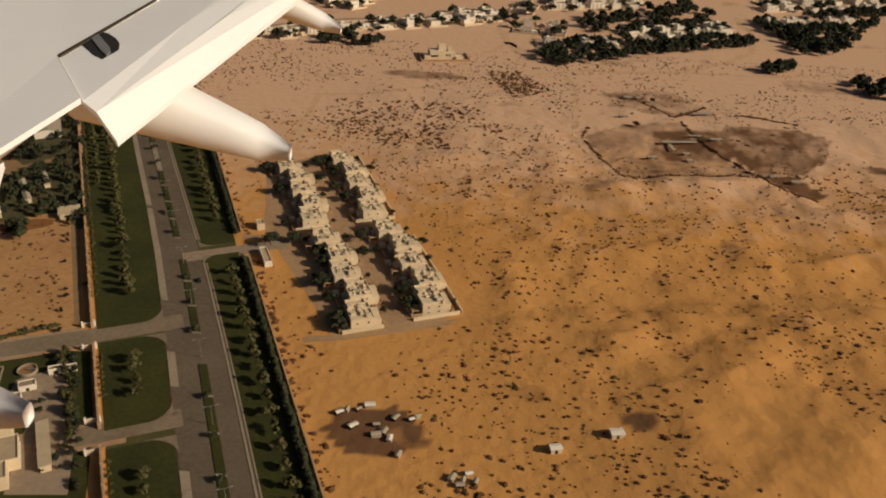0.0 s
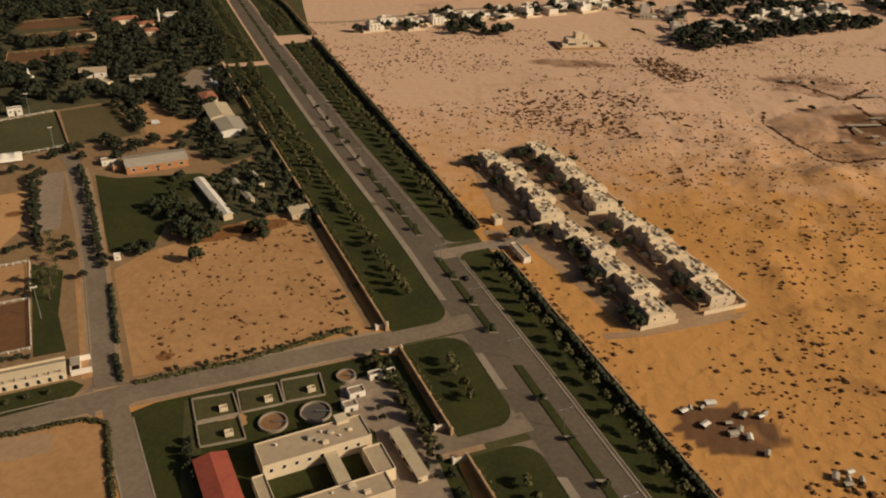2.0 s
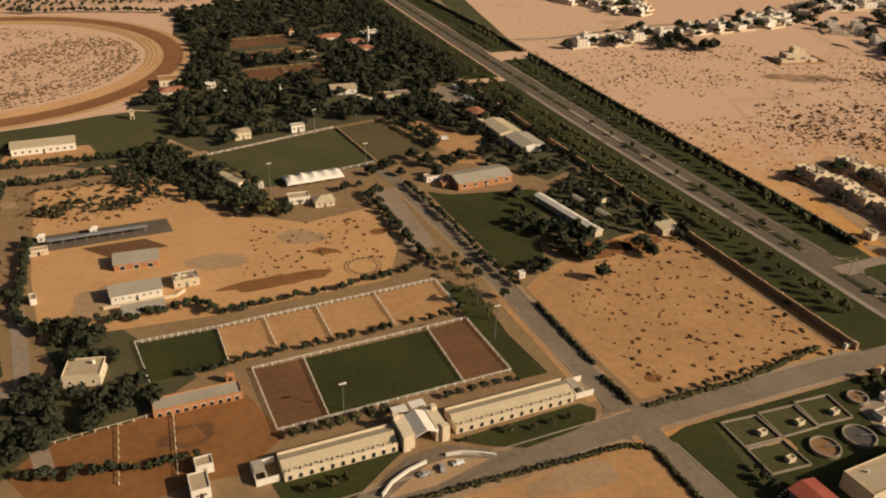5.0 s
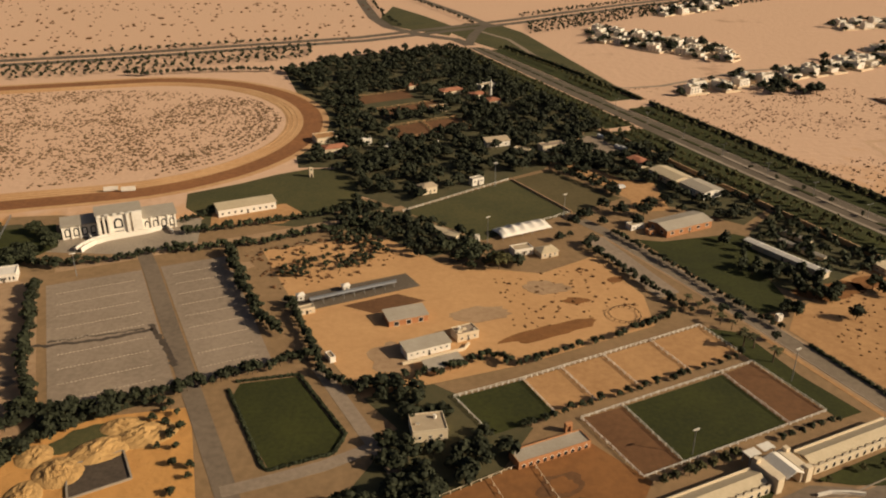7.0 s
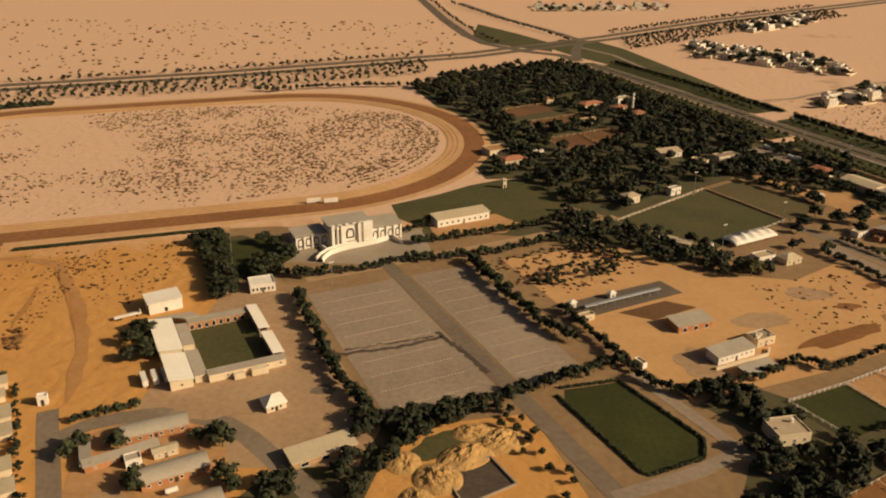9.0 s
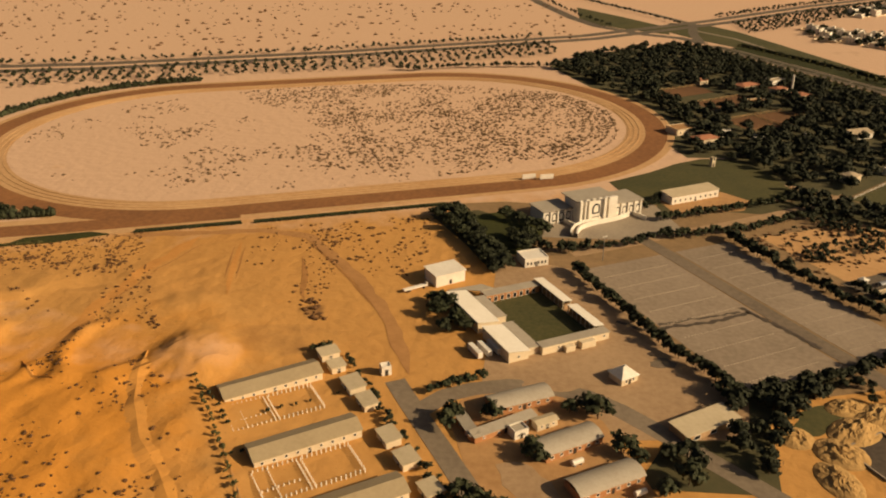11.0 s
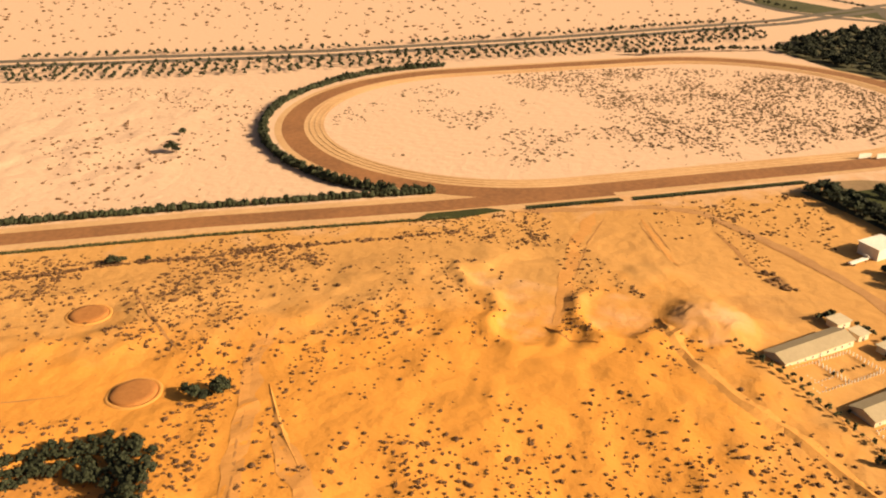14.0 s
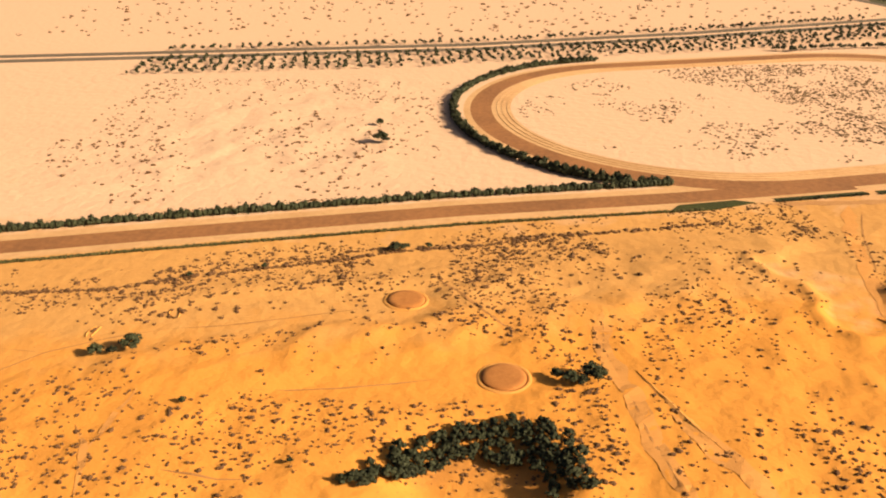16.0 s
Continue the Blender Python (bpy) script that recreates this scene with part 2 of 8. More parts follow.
def beam_geo(a, b, w, h):
    """A bar from a to b, w wide and h high, its underside at the points."""
    a, b = Vector(a), Vector(b)
    d = b - a
    s = Vector((-d.y, d.x, 0)).normalized() * w / 2
    up = Vector((0, 0, h))
    v = [a - s, a + s, b + s, b - s]
    v = v + [p + up for p in v]
    return [tuple(p) for p in v], [(0, 1, 2, 3), (4, 7, 6, 5), (0, 4, 5, 1), (1, 5, 6, 2), (2, 6, 7, 3), (3, 7, 4, 0)]


def slab_geo(points, z0, z1):
    """A level slab over a polygon that runs against the clock."""
    area = sum(a[0] * b[1] - b[0] * a[1] for a, b in zip(points, points[1:] + points[:1]))
    if area < 0:
        points = points[::-1]
    n = len(points)
    v = [(x, y, z0) for x, y in points] + [(x, y, z1) for x, y in points]
    return v, [tuple(range(n - 1, -1, -1)), tuple(range(n, 2 * n))] + [(k, (k + 1) % n, n + (k + 1) % n, n + k) for k in range(n)]


def strip_geo(left, right, z0, z1):
    """A long slab between two lines of as many points."""
    v, f = [], []
    for (ax, ay), (bx, by) in zip(left, right):
        v += [(ax, ay, z0), (ax, ay, z1), (bx, by, z1), (bx, by, z0)]
    for k in range(len(left) - 1):
        a, b = 4 * k, 4 * k + 4
        f += [(a, a + 1, b + 1, b), (a + 1, a + 2, b + 2, b + 1), (a + 2, a + 3, b + 3, b + 2)]
    return v, f


def surface(name, points, z, mat, label, category="ground", kind="structure"):
    """A piece of made ground: a thin slab that stands z over the natural ground."""
    return tagged(new(name, mesh_data(name, *slab_geo(points, -0.25, z), mat)), label, category, kind=kind)


def along(points, step):
    """Places every step metres along a line of points, with the direction in degrees."""
    out, left = [], 0.0
    for a, b in zip(points, points[1:]):
        d = math.dist(a, b)
        s = left
        while s < d:
            out.append((a[0] + (b[0] - a[0]) * s / d, a[1] + (b[1] - a[1]) * s / d, math.degrees(math.atan2(b[1] - a[1], b[0] - a[0]))))
            s += step
        left = s - d
    return out


def inside(x, y, poly):
    hit = False
    for (ax, ay), (bx, by) in zip(poly, poly[1:] + poly[:1]):
        if (ay > y) != (by > y) and x < (bx - ax) * (y - ay) / (by - ay) + ax:
            hit = not hit
    return hit


def offset(points, d):
    """The line d metres to the left of a line of points."""
    out = []
    for k, p in enumerate(points):
        a, b = points[max(k - 1, 0)], points[min(k + 1, len(points) - 1)]
        l = math.dist(a, b)
        out.append((p[0] - (b[1] - a[1]) / l * d, p[1] + (b[0] - a[0]) / l * d))
    return out


def rectangle(cx, cy, length, width, turn):
    c, s = math.cos(radians(turn)), math.sin(radians(turn))
    return [(cx + c * x - s * y, cy + s * x + c * y) for x, y in ((-length / 2, -width / 2), (length / 2, -width / 2), (length / 2, width / 2), (-length / 2, width / 2))]


# ---- the ground ----
def bump_at(x, y, cx, cy, r, h, p=2.0):
    d = math.hypot(x - cx, y - cy) / r
    return h * math.exp(-(d ** p)) if d < 3 else 0.0


def smooth(a, b, v):
    t = min(max((v - a) / (b - a), 0.0), 1.0)
    return t * t * (3 - 2 * t)


def from_line(x, y, line):
    """Signed distance to a line of points, positive to its left, with how far along it lies (0 to 1 within its ends)."""
    best = (1e9, 0.0)
    n = len(line) - 1
    for k in range(n):
        (ax, ay), (bx, by) = line[k], line[k + 1]
        dx, dy = bx - ax, by - ay
        q = ((x - ax) * dx + (y - ay) * dy) / (dx * dx + dy * dy)
        c = min(max(q, 0.0), 1.0)
        d = math.hypot(x - ax - c * dx, y - ay - c * dy)
        if d < abs(best[0]):
            best = (math.copysign(d, dx * (y - ay) - dy * (x - ax)), (k + c) / n)
    return best


# dune crests: line, height, width of the slope to the right of the line and to its left
CRESTS = [([(4, 158.6), (11, 169.8), (18.5, 175.6), (35, 181), (60, 185), (72, 182.5), (88.6, 187), (111, 192), (130, 191)], 1.9, 15.0, 7.0),
          ([(58.8, 267), (85, 276), (110, 281), (125, 269.5), (131, 259), (143, 254), (170, 262)], 2.2, 11.0, 7.0),
          ([(20.7, 209), (22, 196), (18, 182)], 1.5, 6.0, 4.0), ([(54, 149), (63, 158), (73, 165.5), (82, 171), (92, 182)], 1.1, 9.0, 9.0),
          ([(72, 122), (88, 133), (102, 141.6), (120, 150)], 1.2, 9.0, 9.0), ([(24, 238), (40, 226), (58, 222), (74, 228)], 1.3, 7.0, 4.0), ([(86, 232), (98, 222), (118, 220), (136, 228)], 1.6, 8.0, 4.0),
          ([(30, 146), (44, 140), (58, 139)], 0.9, 6.0, 5.0)]
# dug pits with a flat floor, and level strips of graded sand
PIT_WEST = [(-525, 196), (-512.8, 196.2), (-498.1, 187), (-499, 174.3), (-504.8, 158.1), (-511.6, 158), (-516.8, 163.8), (-517, 169), (-513.9, 174.1), (-516, 183.8), (-521.7, 186.7)]
PIT_EAST = [(-496.5, 171.7), (-495, 179.8), (-489, 184.2), (-482, 183), (-476, 179), (-477, 171), (-482, 164.4), (-486.7, 160), (-492.5, 163)]
GRADED_NORTH = [(-712, 156), (-694, 162.6), (-671, 165.3), (-653, 172), (-629, 175.7), (-609, 177.3), (-604.5, 167.5), (-610.6, 159), (-628.6, 158.2), (-648, 152.9), (-661, 149), (-676, 140.2), (-688, 134.3), (-700, 126)]
GRADED_SOUTH = [(-642, 131.7), (-623, 141), (-598.6, 147.8), (-583, 145.3), (-580, 135), (-590, 129.8), (-612, 128.6), (-635, 128.3)]


def in_from_edge(x, y, poly):
    """Metres inside a polygon's edge (negative outside)."""
    d = abs(from_line(x, y, poly + poly[:1])[0])
    return d if inside(x, y, poly) else -d


def relief(x, y):
    """Height of the sand over the level of the built land."""
    z = 0.0
    east = smooth(-22, 30, x - (230 - y) * 0.36) * smooth(420, 300, y)
    if east > 0:
        r = noise.noise((x * 0.011, y * 0.018, 3.1)) * 1.9 + (1 - abs(noise.noise((x * 0.02, y * 0.034, 7.7)))) * 1.6 + noise.noise((x * 0.06, y * 0.06, 1.0)) * 0.6 + (1 - abs(noise.noise((x * 0.05, y * 0.09, 8.0)))) * 0.9
        r += 0.55 * (1 - abs(noise.noise((x * 0.11, y * 0.16, 6.0)))) ** 2 + 0.3 * noise.noise((x * 0.2, y * 0.25, 4.0))
        for line, h, south, north in CRESTS:
            if min(q[0] for q in line) - 30 < x < max(q[0] for q in line) + 30 and min(q[1] for q in line) - 40 < y < max(q[1] for q in line) + 40:
                d, s = from_line(x, y, line)
                d += 3.0 * noise.noise((x * 0.05, y * 0.05, h))
                r += h * math.exp(-(d / (north if d > 0 else south)) ** 2) * (0.75 + 0.5 * noise.noise((x * 0.09, y * 0.09, 2.0 + h)))
        z += east * (1.15 * r - 0.9)
    west = smooth(-432, -475, x + 0.25 * (y - 160)) * smooth(228 + 0.28 * (x + 500), 205 + 0.28 * (x + 500), y)
    if west > 0:
        r = noise.noise((x * 0.016, y * 0.024, 5.2)) * 1.7 + (1 - abs(noise.noise((x * 0.025, y * 0.035, 2.7)))) * 1.3 + noise.noise((x * 0.08, y * 0.08, 1.0)) * 0.8 + (1 - abs(noise.noise((x * 0.06, y * 0.09, 8.0)))) * 0.9
        r += 0.7 * (1 - abs(noise.noise((x * 0.11, y * 0.14, 6.0)))) ** 2 - 0.3 + 0.3 * noise.noise((x * 0.2, y * 0.24, 4.0))
        if x < -570 and y < 185:
            g = max(in_from_edge(x, y, GRADED_NORTH), in_from_edge(x, y, GRADED_SOUTH))
            r = 0.6 + (r - 0.6) * (1 - smooth(-3, 3, g))
        z += west * 0.75 * (r - 0.5)
    back = smooth(0, 14, y - (258 + 0.27 * (x + 620))) * smooth(-612, -640, x) * smooth(400, 380, y - 0.15 * (x + 700))
    if back > 0:
        z += back * (0.7 * noise.noise((x * 0.05, y * 0.06, 2.0)) + 0.5 * noise.noise((x * 0.13, y * 0.15, 6.0)) + 0.3)
    if z < 0:
        z *= 0.6
    if -540 < x < -445 and 140 < y < 210:
        # the tipped heap with fluted sides
        d, a = math.hypot((x + 466.5) * (0.62 if x < -466.5 else 1.05), y - 168) / 12.5, math.atan2(y - 168, x + 466.5)
        if d < 1:
            z += 2.0 * min(1.0, 1.7 * (1 - d)) * (1 + 0.2 * math.sin(17 * a + 2.5 * noise.noise((x * 0.1, y * 0.1, 1.0))) * min(1, 2.2 * d))
        # the pits open gently to the east and end in a steep bank with a lip to the west and south
        for pit, cx, cy, floor_z in ((PIT_WEST, -507, 177, 0.3), (PIT_EAST, -486, 174, 0.5)):
            d = in_from_edge(x, y, pit) + 0.8 * noise.noise((x * 0.2, y * 0.2, 7.0))
            bank = smooth(4, -5, (x - cx) + 0.5 * (y - cy))
            lip = 0.75 * bank * math.exp(-((d + 1.4) / 1.7) ** 2)
            q = smooth(-1.2 - 6 * (1 - bank), 2.4, d)
            z = z * (1 - q) + floor_z * q + lip
        z += bump_at(x, y, -494, 160, 4, 0.6) + bump_at(x, y, -481, 158, 5, 0.9)
    z += bump_at(x, y, -596, 106, 14, -3.2, 5)
    return z


YARD_PEN = [(55, 322), (57.9, 306.8), (61.4, 292), (66, 279.6), (82, 281.4), (109, 286), (118.5, 286.5), (114, 304), (106, 317.5), (101, 343), (75, 340)]
YARD_CORE = [(82, 322), (93, 334), (119, 335), (120, 319), (113, 305), (80, 302)]
YARD_EAST = [(121, 343), (150, 344), (163.6, 333), (153.5, 310), (137, 292), (121, 291), (114.8, 307), (108, 322)]
YARD_NORTH = [(70.7, 383.6), (106, 394.6), (119, 368), (128, 362), (100, 350), (72.6, 359.7)]
YARD_POOL = [(119.7, 290), (132, 291.4), (139.7, 275.3), (134.4, 268), (126.4, 274.4)]
CAMP = [(-22.4, 142.5), (-8.6, 144.8), (2, 133), (-2.7, 130), (-17, 129), (-24, 136)]


def soil_at(x, y):
    s = 0.0
    for cx, cy, rx, ry, k in ((-596, 108, 16, 14, 0.3), (-138, 215, 16, 12, 0.55), (30, 388, 13, 24, 0.3), (46.6, 142.8, 5, 3.4, 0.75), (23, 152, 6, 4, 0.4), (170, 300, 6, 5, 0.6), (62, 262, 5, 3, 0.3), (118, 245, 10, 5, 0.3),
                              (-15, 395, 26, 8, 0.5), (86, 378, 9, 5, 0.7), (-448, 178, 14, 9, 0.3), (-443, 192, 4, 5, 0.5), (-280, 208, 22, 6, 0.6), (-225, 190, 26, 5, 0.6), (-120, 385, 26, 14, 0.2), (190, 415, 22, 14, 0.35)):
        d = math.hypot((x - cx) / rx, (y - cy) / ry) + 0.3 * noise.noise((x * 0.07, y * 0.07, 6.0)) + 0.15 * noise.noise((x * 0.25, y * 0.25, 6.0))
        s = max(s, k * (1 - smooth(0.7, 1.15, d)))
    if y > 300 and x > -170:
        s = max(s, 0.42 * max(0.0, noise.noise((x * 0.018, y * 0.03, 3.0)) + 0.5 * noise.noise((x * 0.06, y * 0.09, 3.0))) * smooth(300, 370, y))
    # trodden earth inside the brush fences
    for pen, k in ((YARD_PEN, 0.4), (YARD_EAST, 0.52), (YARD_NORTH, 0.38), (YARD_CORE, 0.6), (YARD_POOL, 0.72), (CAMP, 0.85)):
        if inside(x, y, pen):
            s = max(s, k * (1 + 0.5 * noise.noise((x * 0.08, y * 0.08, 2.0)) + 0.4 * noise.noise((x * 0.3, y * 0.3, 2.0))))
    return s


def axis(stops):
    out = [stops[0][0]]
    for a, b, step in stops:
        k = max(1, round((b - a) / step))
        out += [a + (b - a) * i / k for i in range(1, k + 1)]
    return out


def dug(x, y):
    """How much paler the sand colour is in the pits and on the tipped heap."""
    if not (-530 < x < -450 and 150 < y < 205):
        return 0.0
    d = max(in_from_edge(x, y, PIT_WEST), in_from_edge(x, y, PIT_EAST), 11 - math.hypot(x + 466.5, y - 168))
    return 0.27 * smooth(-2, 2, d + 1.5 * noise.noise((x * 0.15, y * 0.15, 1.0)))


def build_ground():
    xs = axis([(-3200, -1600, 400), (-1600, -760, 70), (-760, -720, 10), (-720, -540, 2.2), (-540, -450, 1.25), (-450, -30, 2.8), (-30, 200, 2.1), (200, 260, 6), (260, 900, 64), (900, 2600, 340)])
    ys = axis([(-1200, 0, 200), (0, 90, 15), (90, 155, 2.1), (155, 200, 1.4), (200, 300, 2.2), (300, 420, 3.4), (420, 760, 17), (760, 1600, 84), (1600, 4200, 325)])
    nx, ny = len(xs), len(ys)
    v = [(x, y, relief(x, y) if 60 < y < 430 else 0.0) for y in ys for x in xs]
    f = [(j * nx + i, j * nx + i + 1, (j + 1) * nx + i + 1, (j + 1) * nx + i) for j in range(ny - 1) for i in range(nx - 1)]
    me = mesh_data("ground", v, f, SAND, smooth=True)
    soil = me.attributes.new("soil", "FLOAT", "POINT")
    soil.data.foreach_set("value", [soil_at(x, y) for x, y, z in v])
    # pale: distant haze painted into the sand, plus lighter crests and pits
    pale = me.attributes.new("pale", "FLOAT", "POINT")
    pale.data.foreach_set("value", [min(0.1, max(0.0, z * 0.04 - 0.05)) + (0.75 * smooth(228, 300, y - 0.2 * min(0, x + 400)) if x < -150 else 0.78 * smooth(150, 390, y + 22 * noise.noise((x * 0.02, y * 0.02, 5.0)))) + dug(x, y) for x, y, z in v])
    ochre = me.attributes.new("ochre", "FLOAT", "POINT")
    ochre.data.foreach_set("value", [0.8 * smooth(-420, -500, x) * smooth(215, 150, y - 0.2 * (x + 500)) for x, y, z in v])
    return tagged(new("ground", me), "rolling orange desert sand with pale wind-blown crests and distance haze in its colour", "ground", kind="structure")


build_ground()

# ---- roads ----
WALL_WEST = [(-39, 60), (-57, 100), (-178.5, 372)]
ROAD_WEST = [(-26.2, 60), (-42.5, 100), (-64, 155), (-81, 198), (-99, 240), (-118.8, 284), (-136, 324), (-155.5, 372), (-194, 468), (-237, 577)]
ROAD_EAST = [(-11, 60), (-27.8, 100), (-49.6, 155), (-67.2, 198), (-86, 240), (-105.6, 284), (-122.6, 324), (-156, 403), (-222, 565)]


def at_y(line, y):
    for a, b in zip(line, line[1:]):
        if a[1] <= y <= b[1]:
            return a[0] + (b[0] - a[0]) * (y - a[1]) / (b[1] - a[1])
    a, b = line[-2:]
    return a[0] + (b[0] - a[0]) * (y - a[1]) / (b[1] - a[1])


HEDGE_LINE = [(0, 60), (-16, 100), (-169, 484), (-207, 565)]


def between(line_a, line_b, k, ys):
    return [(at_y(line_a, y) * (1 - k) + at_y(line_b, y) * k, y) for y in ys]


YS = [60 + 12 * k for k in range(43)]


def boulevard():
    def lane(name, a, b, z, mat, label, ys=YS):
        tagged(new(name, mesh_data(name, *strip_geo(between(ROAD_WEST, ROAD_EAST, a, ys), between(ROAD_WEST, ROAD_EAST, b, ys), -0.3, z), mat)), label, "road", kind="structure")
    lane("road", 0.0, 0.5, 0.06, ASPHALT, "dusty grey asphalt carriageway of a straight boulevard")
    lane("road", 0.665, 1.0, 0.06, ASPHALT, "dusty grey asphalt carriageway of a straight boulevard")
    lane("road", 0.5, 0.665, 0.055, ASPHALT, "asphalt strip under the boulevard median")
    for a, b in zip(YS, YS[1:]):
        if a in (156, 204):
            continue
        paved = 262 < a < 280 or 300 <= a < 330
        lane("median", 0.51, 0.655, 0.22, PAVING if paved else LAWN, "kerbed median strip between the carriageways", [a + 0.9, b - 0.1])
        lane("median_bar", 0.5, 0.665, 0.2, PAVING, "pale paved crossing bar in the median", [a + 0.1, a + 0.8])
    for y0, y1 in ((104, 121), (147, 160), (182, 235), (237, 300), (302, 360)):
        lane("pavement", 0.0, 0.14, 0.16, PAVING, "pale concrete roadside pavement with raised kerb", [y0, (y0 + y1) / 2, y1])
    for y0, y1 in ((60, 203), (216, 408), (426, 560)):
        n = max(2, round((y1 - y0) / 14))
        lane("kerb", 1.0, 1.035, 0.16, PAVING, "pale concrete kerb of the boulevard", [y0 + (y1 - y0) * k / n for k in range(n + 1)])
        lane("gutter", 1.035, 1.07, 0.05, ASPHALT, "narrow grey strip behind the kerb", [y0 + (y1 - y0) * k / n for k in range(n + 1)])
        lane("edging", 1.07, 1.095, 0.14, PAVING, "thin pale concrete edging of the verge", [y0 + (y1 - y0) * k / n for k in range(n + 1)])


boulevard()
surface("verge_soil", [(at_y(WALL_WEST, 60) + 1, 60), (at_y(HEDGE_LINE, 60) - 1, 60), (at_y(HEDGE_LINE, 100) - 1, 100), (at_y(HEDGE_LINE, 372) - 1, 372), (at_y(WALL_WEST, 372) + 1, 372), (at_y(WALL_WEST, 100) + 1, 100)], 0.02, DRY_LAWN, "dry grassy soil of the boulevard verges", "verge")


def square_end(line_a, line_b, k, y, side):
    """A point k of the way across a verge whose ends run square to the boulevard; y is its height where it meets the road edge."""
    xr = at_y(line_b if side > 0 else line_a, y)
    x = at_y(line_a, y) * (1 - k) + at_y(line_b, y) * k
    for _ in range(4):
        yy = y + 0.43 * (x - xr)
        x = at_y(line_a, yy) * (1 - k) + at_y(line_b, yy) * k
    return x, y + 0.43 * (x - xr)


def green(name, line_a, line_b, a, b, y0, y1, side, z=0.1, mat=LAWN):
    ys = [y0 + (y1 - y0) * k / 14 for k in range(15)]
    tagged(new(name, mesh_data(name, *strip_geo([square_end(line_a, line_b, a, y, side) for y in ys], [square_end(line_a, line_b, b, y, side) for y in ys], -0.25, z), mat)), "green irrigated verge beside the boulevard", "lawn", kind="structure")


for y0, y1 in ((64, 131.2), (136.8, 167.6), (173.6, 376)):
    green("verge", WALL_WEST, ROAD_WEST, 0.06, 0.985, y0, y1, 1)
green("verge", [(-178.5, 372), (-270, 577)], ROAD_WEST, 0.1, 0.95, 382, 560, 1)
for y0, y1 in ((64, 206.2), (212.0, 410), (424, 555)):
    green("verge", ROAD_EAST, HEDGE_LINE, 0.1, 0.93, y0, y1, -1)


def fillet(x, y, one, two, r, mat=ASPHALT, z=0.115):
    """The rounded corner between two roads: the area between a corner and an arc that touches both sides."""
    p, one, two = Vector((x, y)), Vector(one).normalized(), Vector(two).normalized()
    c = p + (one + two) * r
    pts = [p] + [c - two * r * math.cos(radians(a)) - one * r * math.sin(radians(a)) for a in range(0, 91, 10)]
    surface("road", [(q.x, q.y) for q in pts], z, mat, "rounded asphalt corner of a road junction", "road")


NORTH, WEST_WAY = Vector((-0.385, 0.923)), Vector((-0.918, -0.397))
for y, s in ((167.8, -1), (173.4, 1), (131.4, -1), (136.6, 1)):
    x = at_y(ROAD_WEST, y)
    fillet(x + 0.2, y, NORTH * s, WEST_WAY, 6.5, SIDE_ROAD)
for y, s in ((206.4, -1), (211.8, 1)):
    fillet(at_y(ROAD_EAST, y) + 0.3, y, NORTH * s, -WEST_WAY, 5.0, SIDE_ROAD)


def road(name, centre, width, z, mat, label, category="road"):
    a, b = offset(centre, width / 2), offset(centre, -width / 2)
    return tagged(new(name, mesh_data(name, *strip_geo(a, b, -0.3, z), mat)), label, category, kind="structure")


road("road", [(-66, 173.4), (-80, 167.4), (-88, 163.9)], 6.4, 0.085, SIDE_ROAD, "flared asphalt mouth of a side road")
road("road", [(-80, 167.4), (-88, 163.8), (-115, 152.3), (-142, 140.8), (-170, 127), (-200, 113)], 6.4, 0.075, SIDE_ROAD, "grey asphalt side road between sandy verges")
road("road", [(-55, 137.0), (-66, 132.4), (-80, 126.6)], 6.0, 0.07, SIDE_ROAD, "asphalt mouth of a gated entrance")
road("road", [(-76, 205.2), (-58, 213), (-48, 217.5)], 5.4, 0.075, CARPARK, "pale paved mouth of the villa entrance road")
mid, lane_way = Vector((-145.3, 139.6)), Vector((-0.4, 0.917))
for a in (1, -1):
    for b in (1, -1):
        q = mid + WEST_WAY * (-2.4 * a) + lane_way * (3.1 * b)
        fillet(q.x, q.y, WEST_WAY * -a, lane_way * b, 5.0 if a > 0 else 4.0, SIDE_ROAD, 0.08)


def kerbs(centre, width, w=0.35, z=0.13):
    for side in (1, -1):
        a, b = offset(centre, side * width / 2), offset(centre, side * (width / 2 + w))
        tagged(new("kerb", mesh_data("kerb", *strip_geo(a, b, -0.2, z), PAVING)), "pale concrete kerb along a lane", "kerb", kind="structure")


for line, width in (([(-88, 163.9), (-115, 152.3), (-142, 140.8), (-170, 127), (-200, 113)], 9.4), ([(-66, 132.6), (-80, 126.6), (-92, 121)], 9.4), ([(-149.5, 150), (-167, 190), (-178, 214), (-198, 254)], 7.6)):
    road("shoulder", line, width, 0.056, SERVICE, "dusty beige shoulder beside a side road", "shoulder")
kerbs([(-88, 163.8), (-115, 152.3), (-138, 142.6)], 6.4)
kerbs([(-152, 136), (-170, 127.6), (-200, 113)], 6.4)
kerbs([(-149.5, 150), (-167, 190), (-178, 214), (-198, 254)], 5.0)
kerbs([(-140, 132.5), (-128.5, 111), (-120, 90)], 5.2)
road("road", [(-146.5, 143), (-167, 190), (-178, 214), (-198, 254), (-206, 266)], 5.0, 0.07, SIDE_ROAD, "tree-lined asphalt lane of an estate")
road("road", [(-143, 138), (-128.5, 111), (-120, 90)], 5.2, 0.068, SIDE_ROAD, "asphalt lane with pale edges")
road("pavement", [(-151.5, 146), (-171, 190)], 3.0, 0.05, PADDOCK, "bare sandy footway beside the lane", "pavement")
surface("car_park", [(-207, 249), (-201, 252), (-186, 213), (-193, 209)], 0.06, CARPARK, "narrow strip car park beside the lane", "car park")

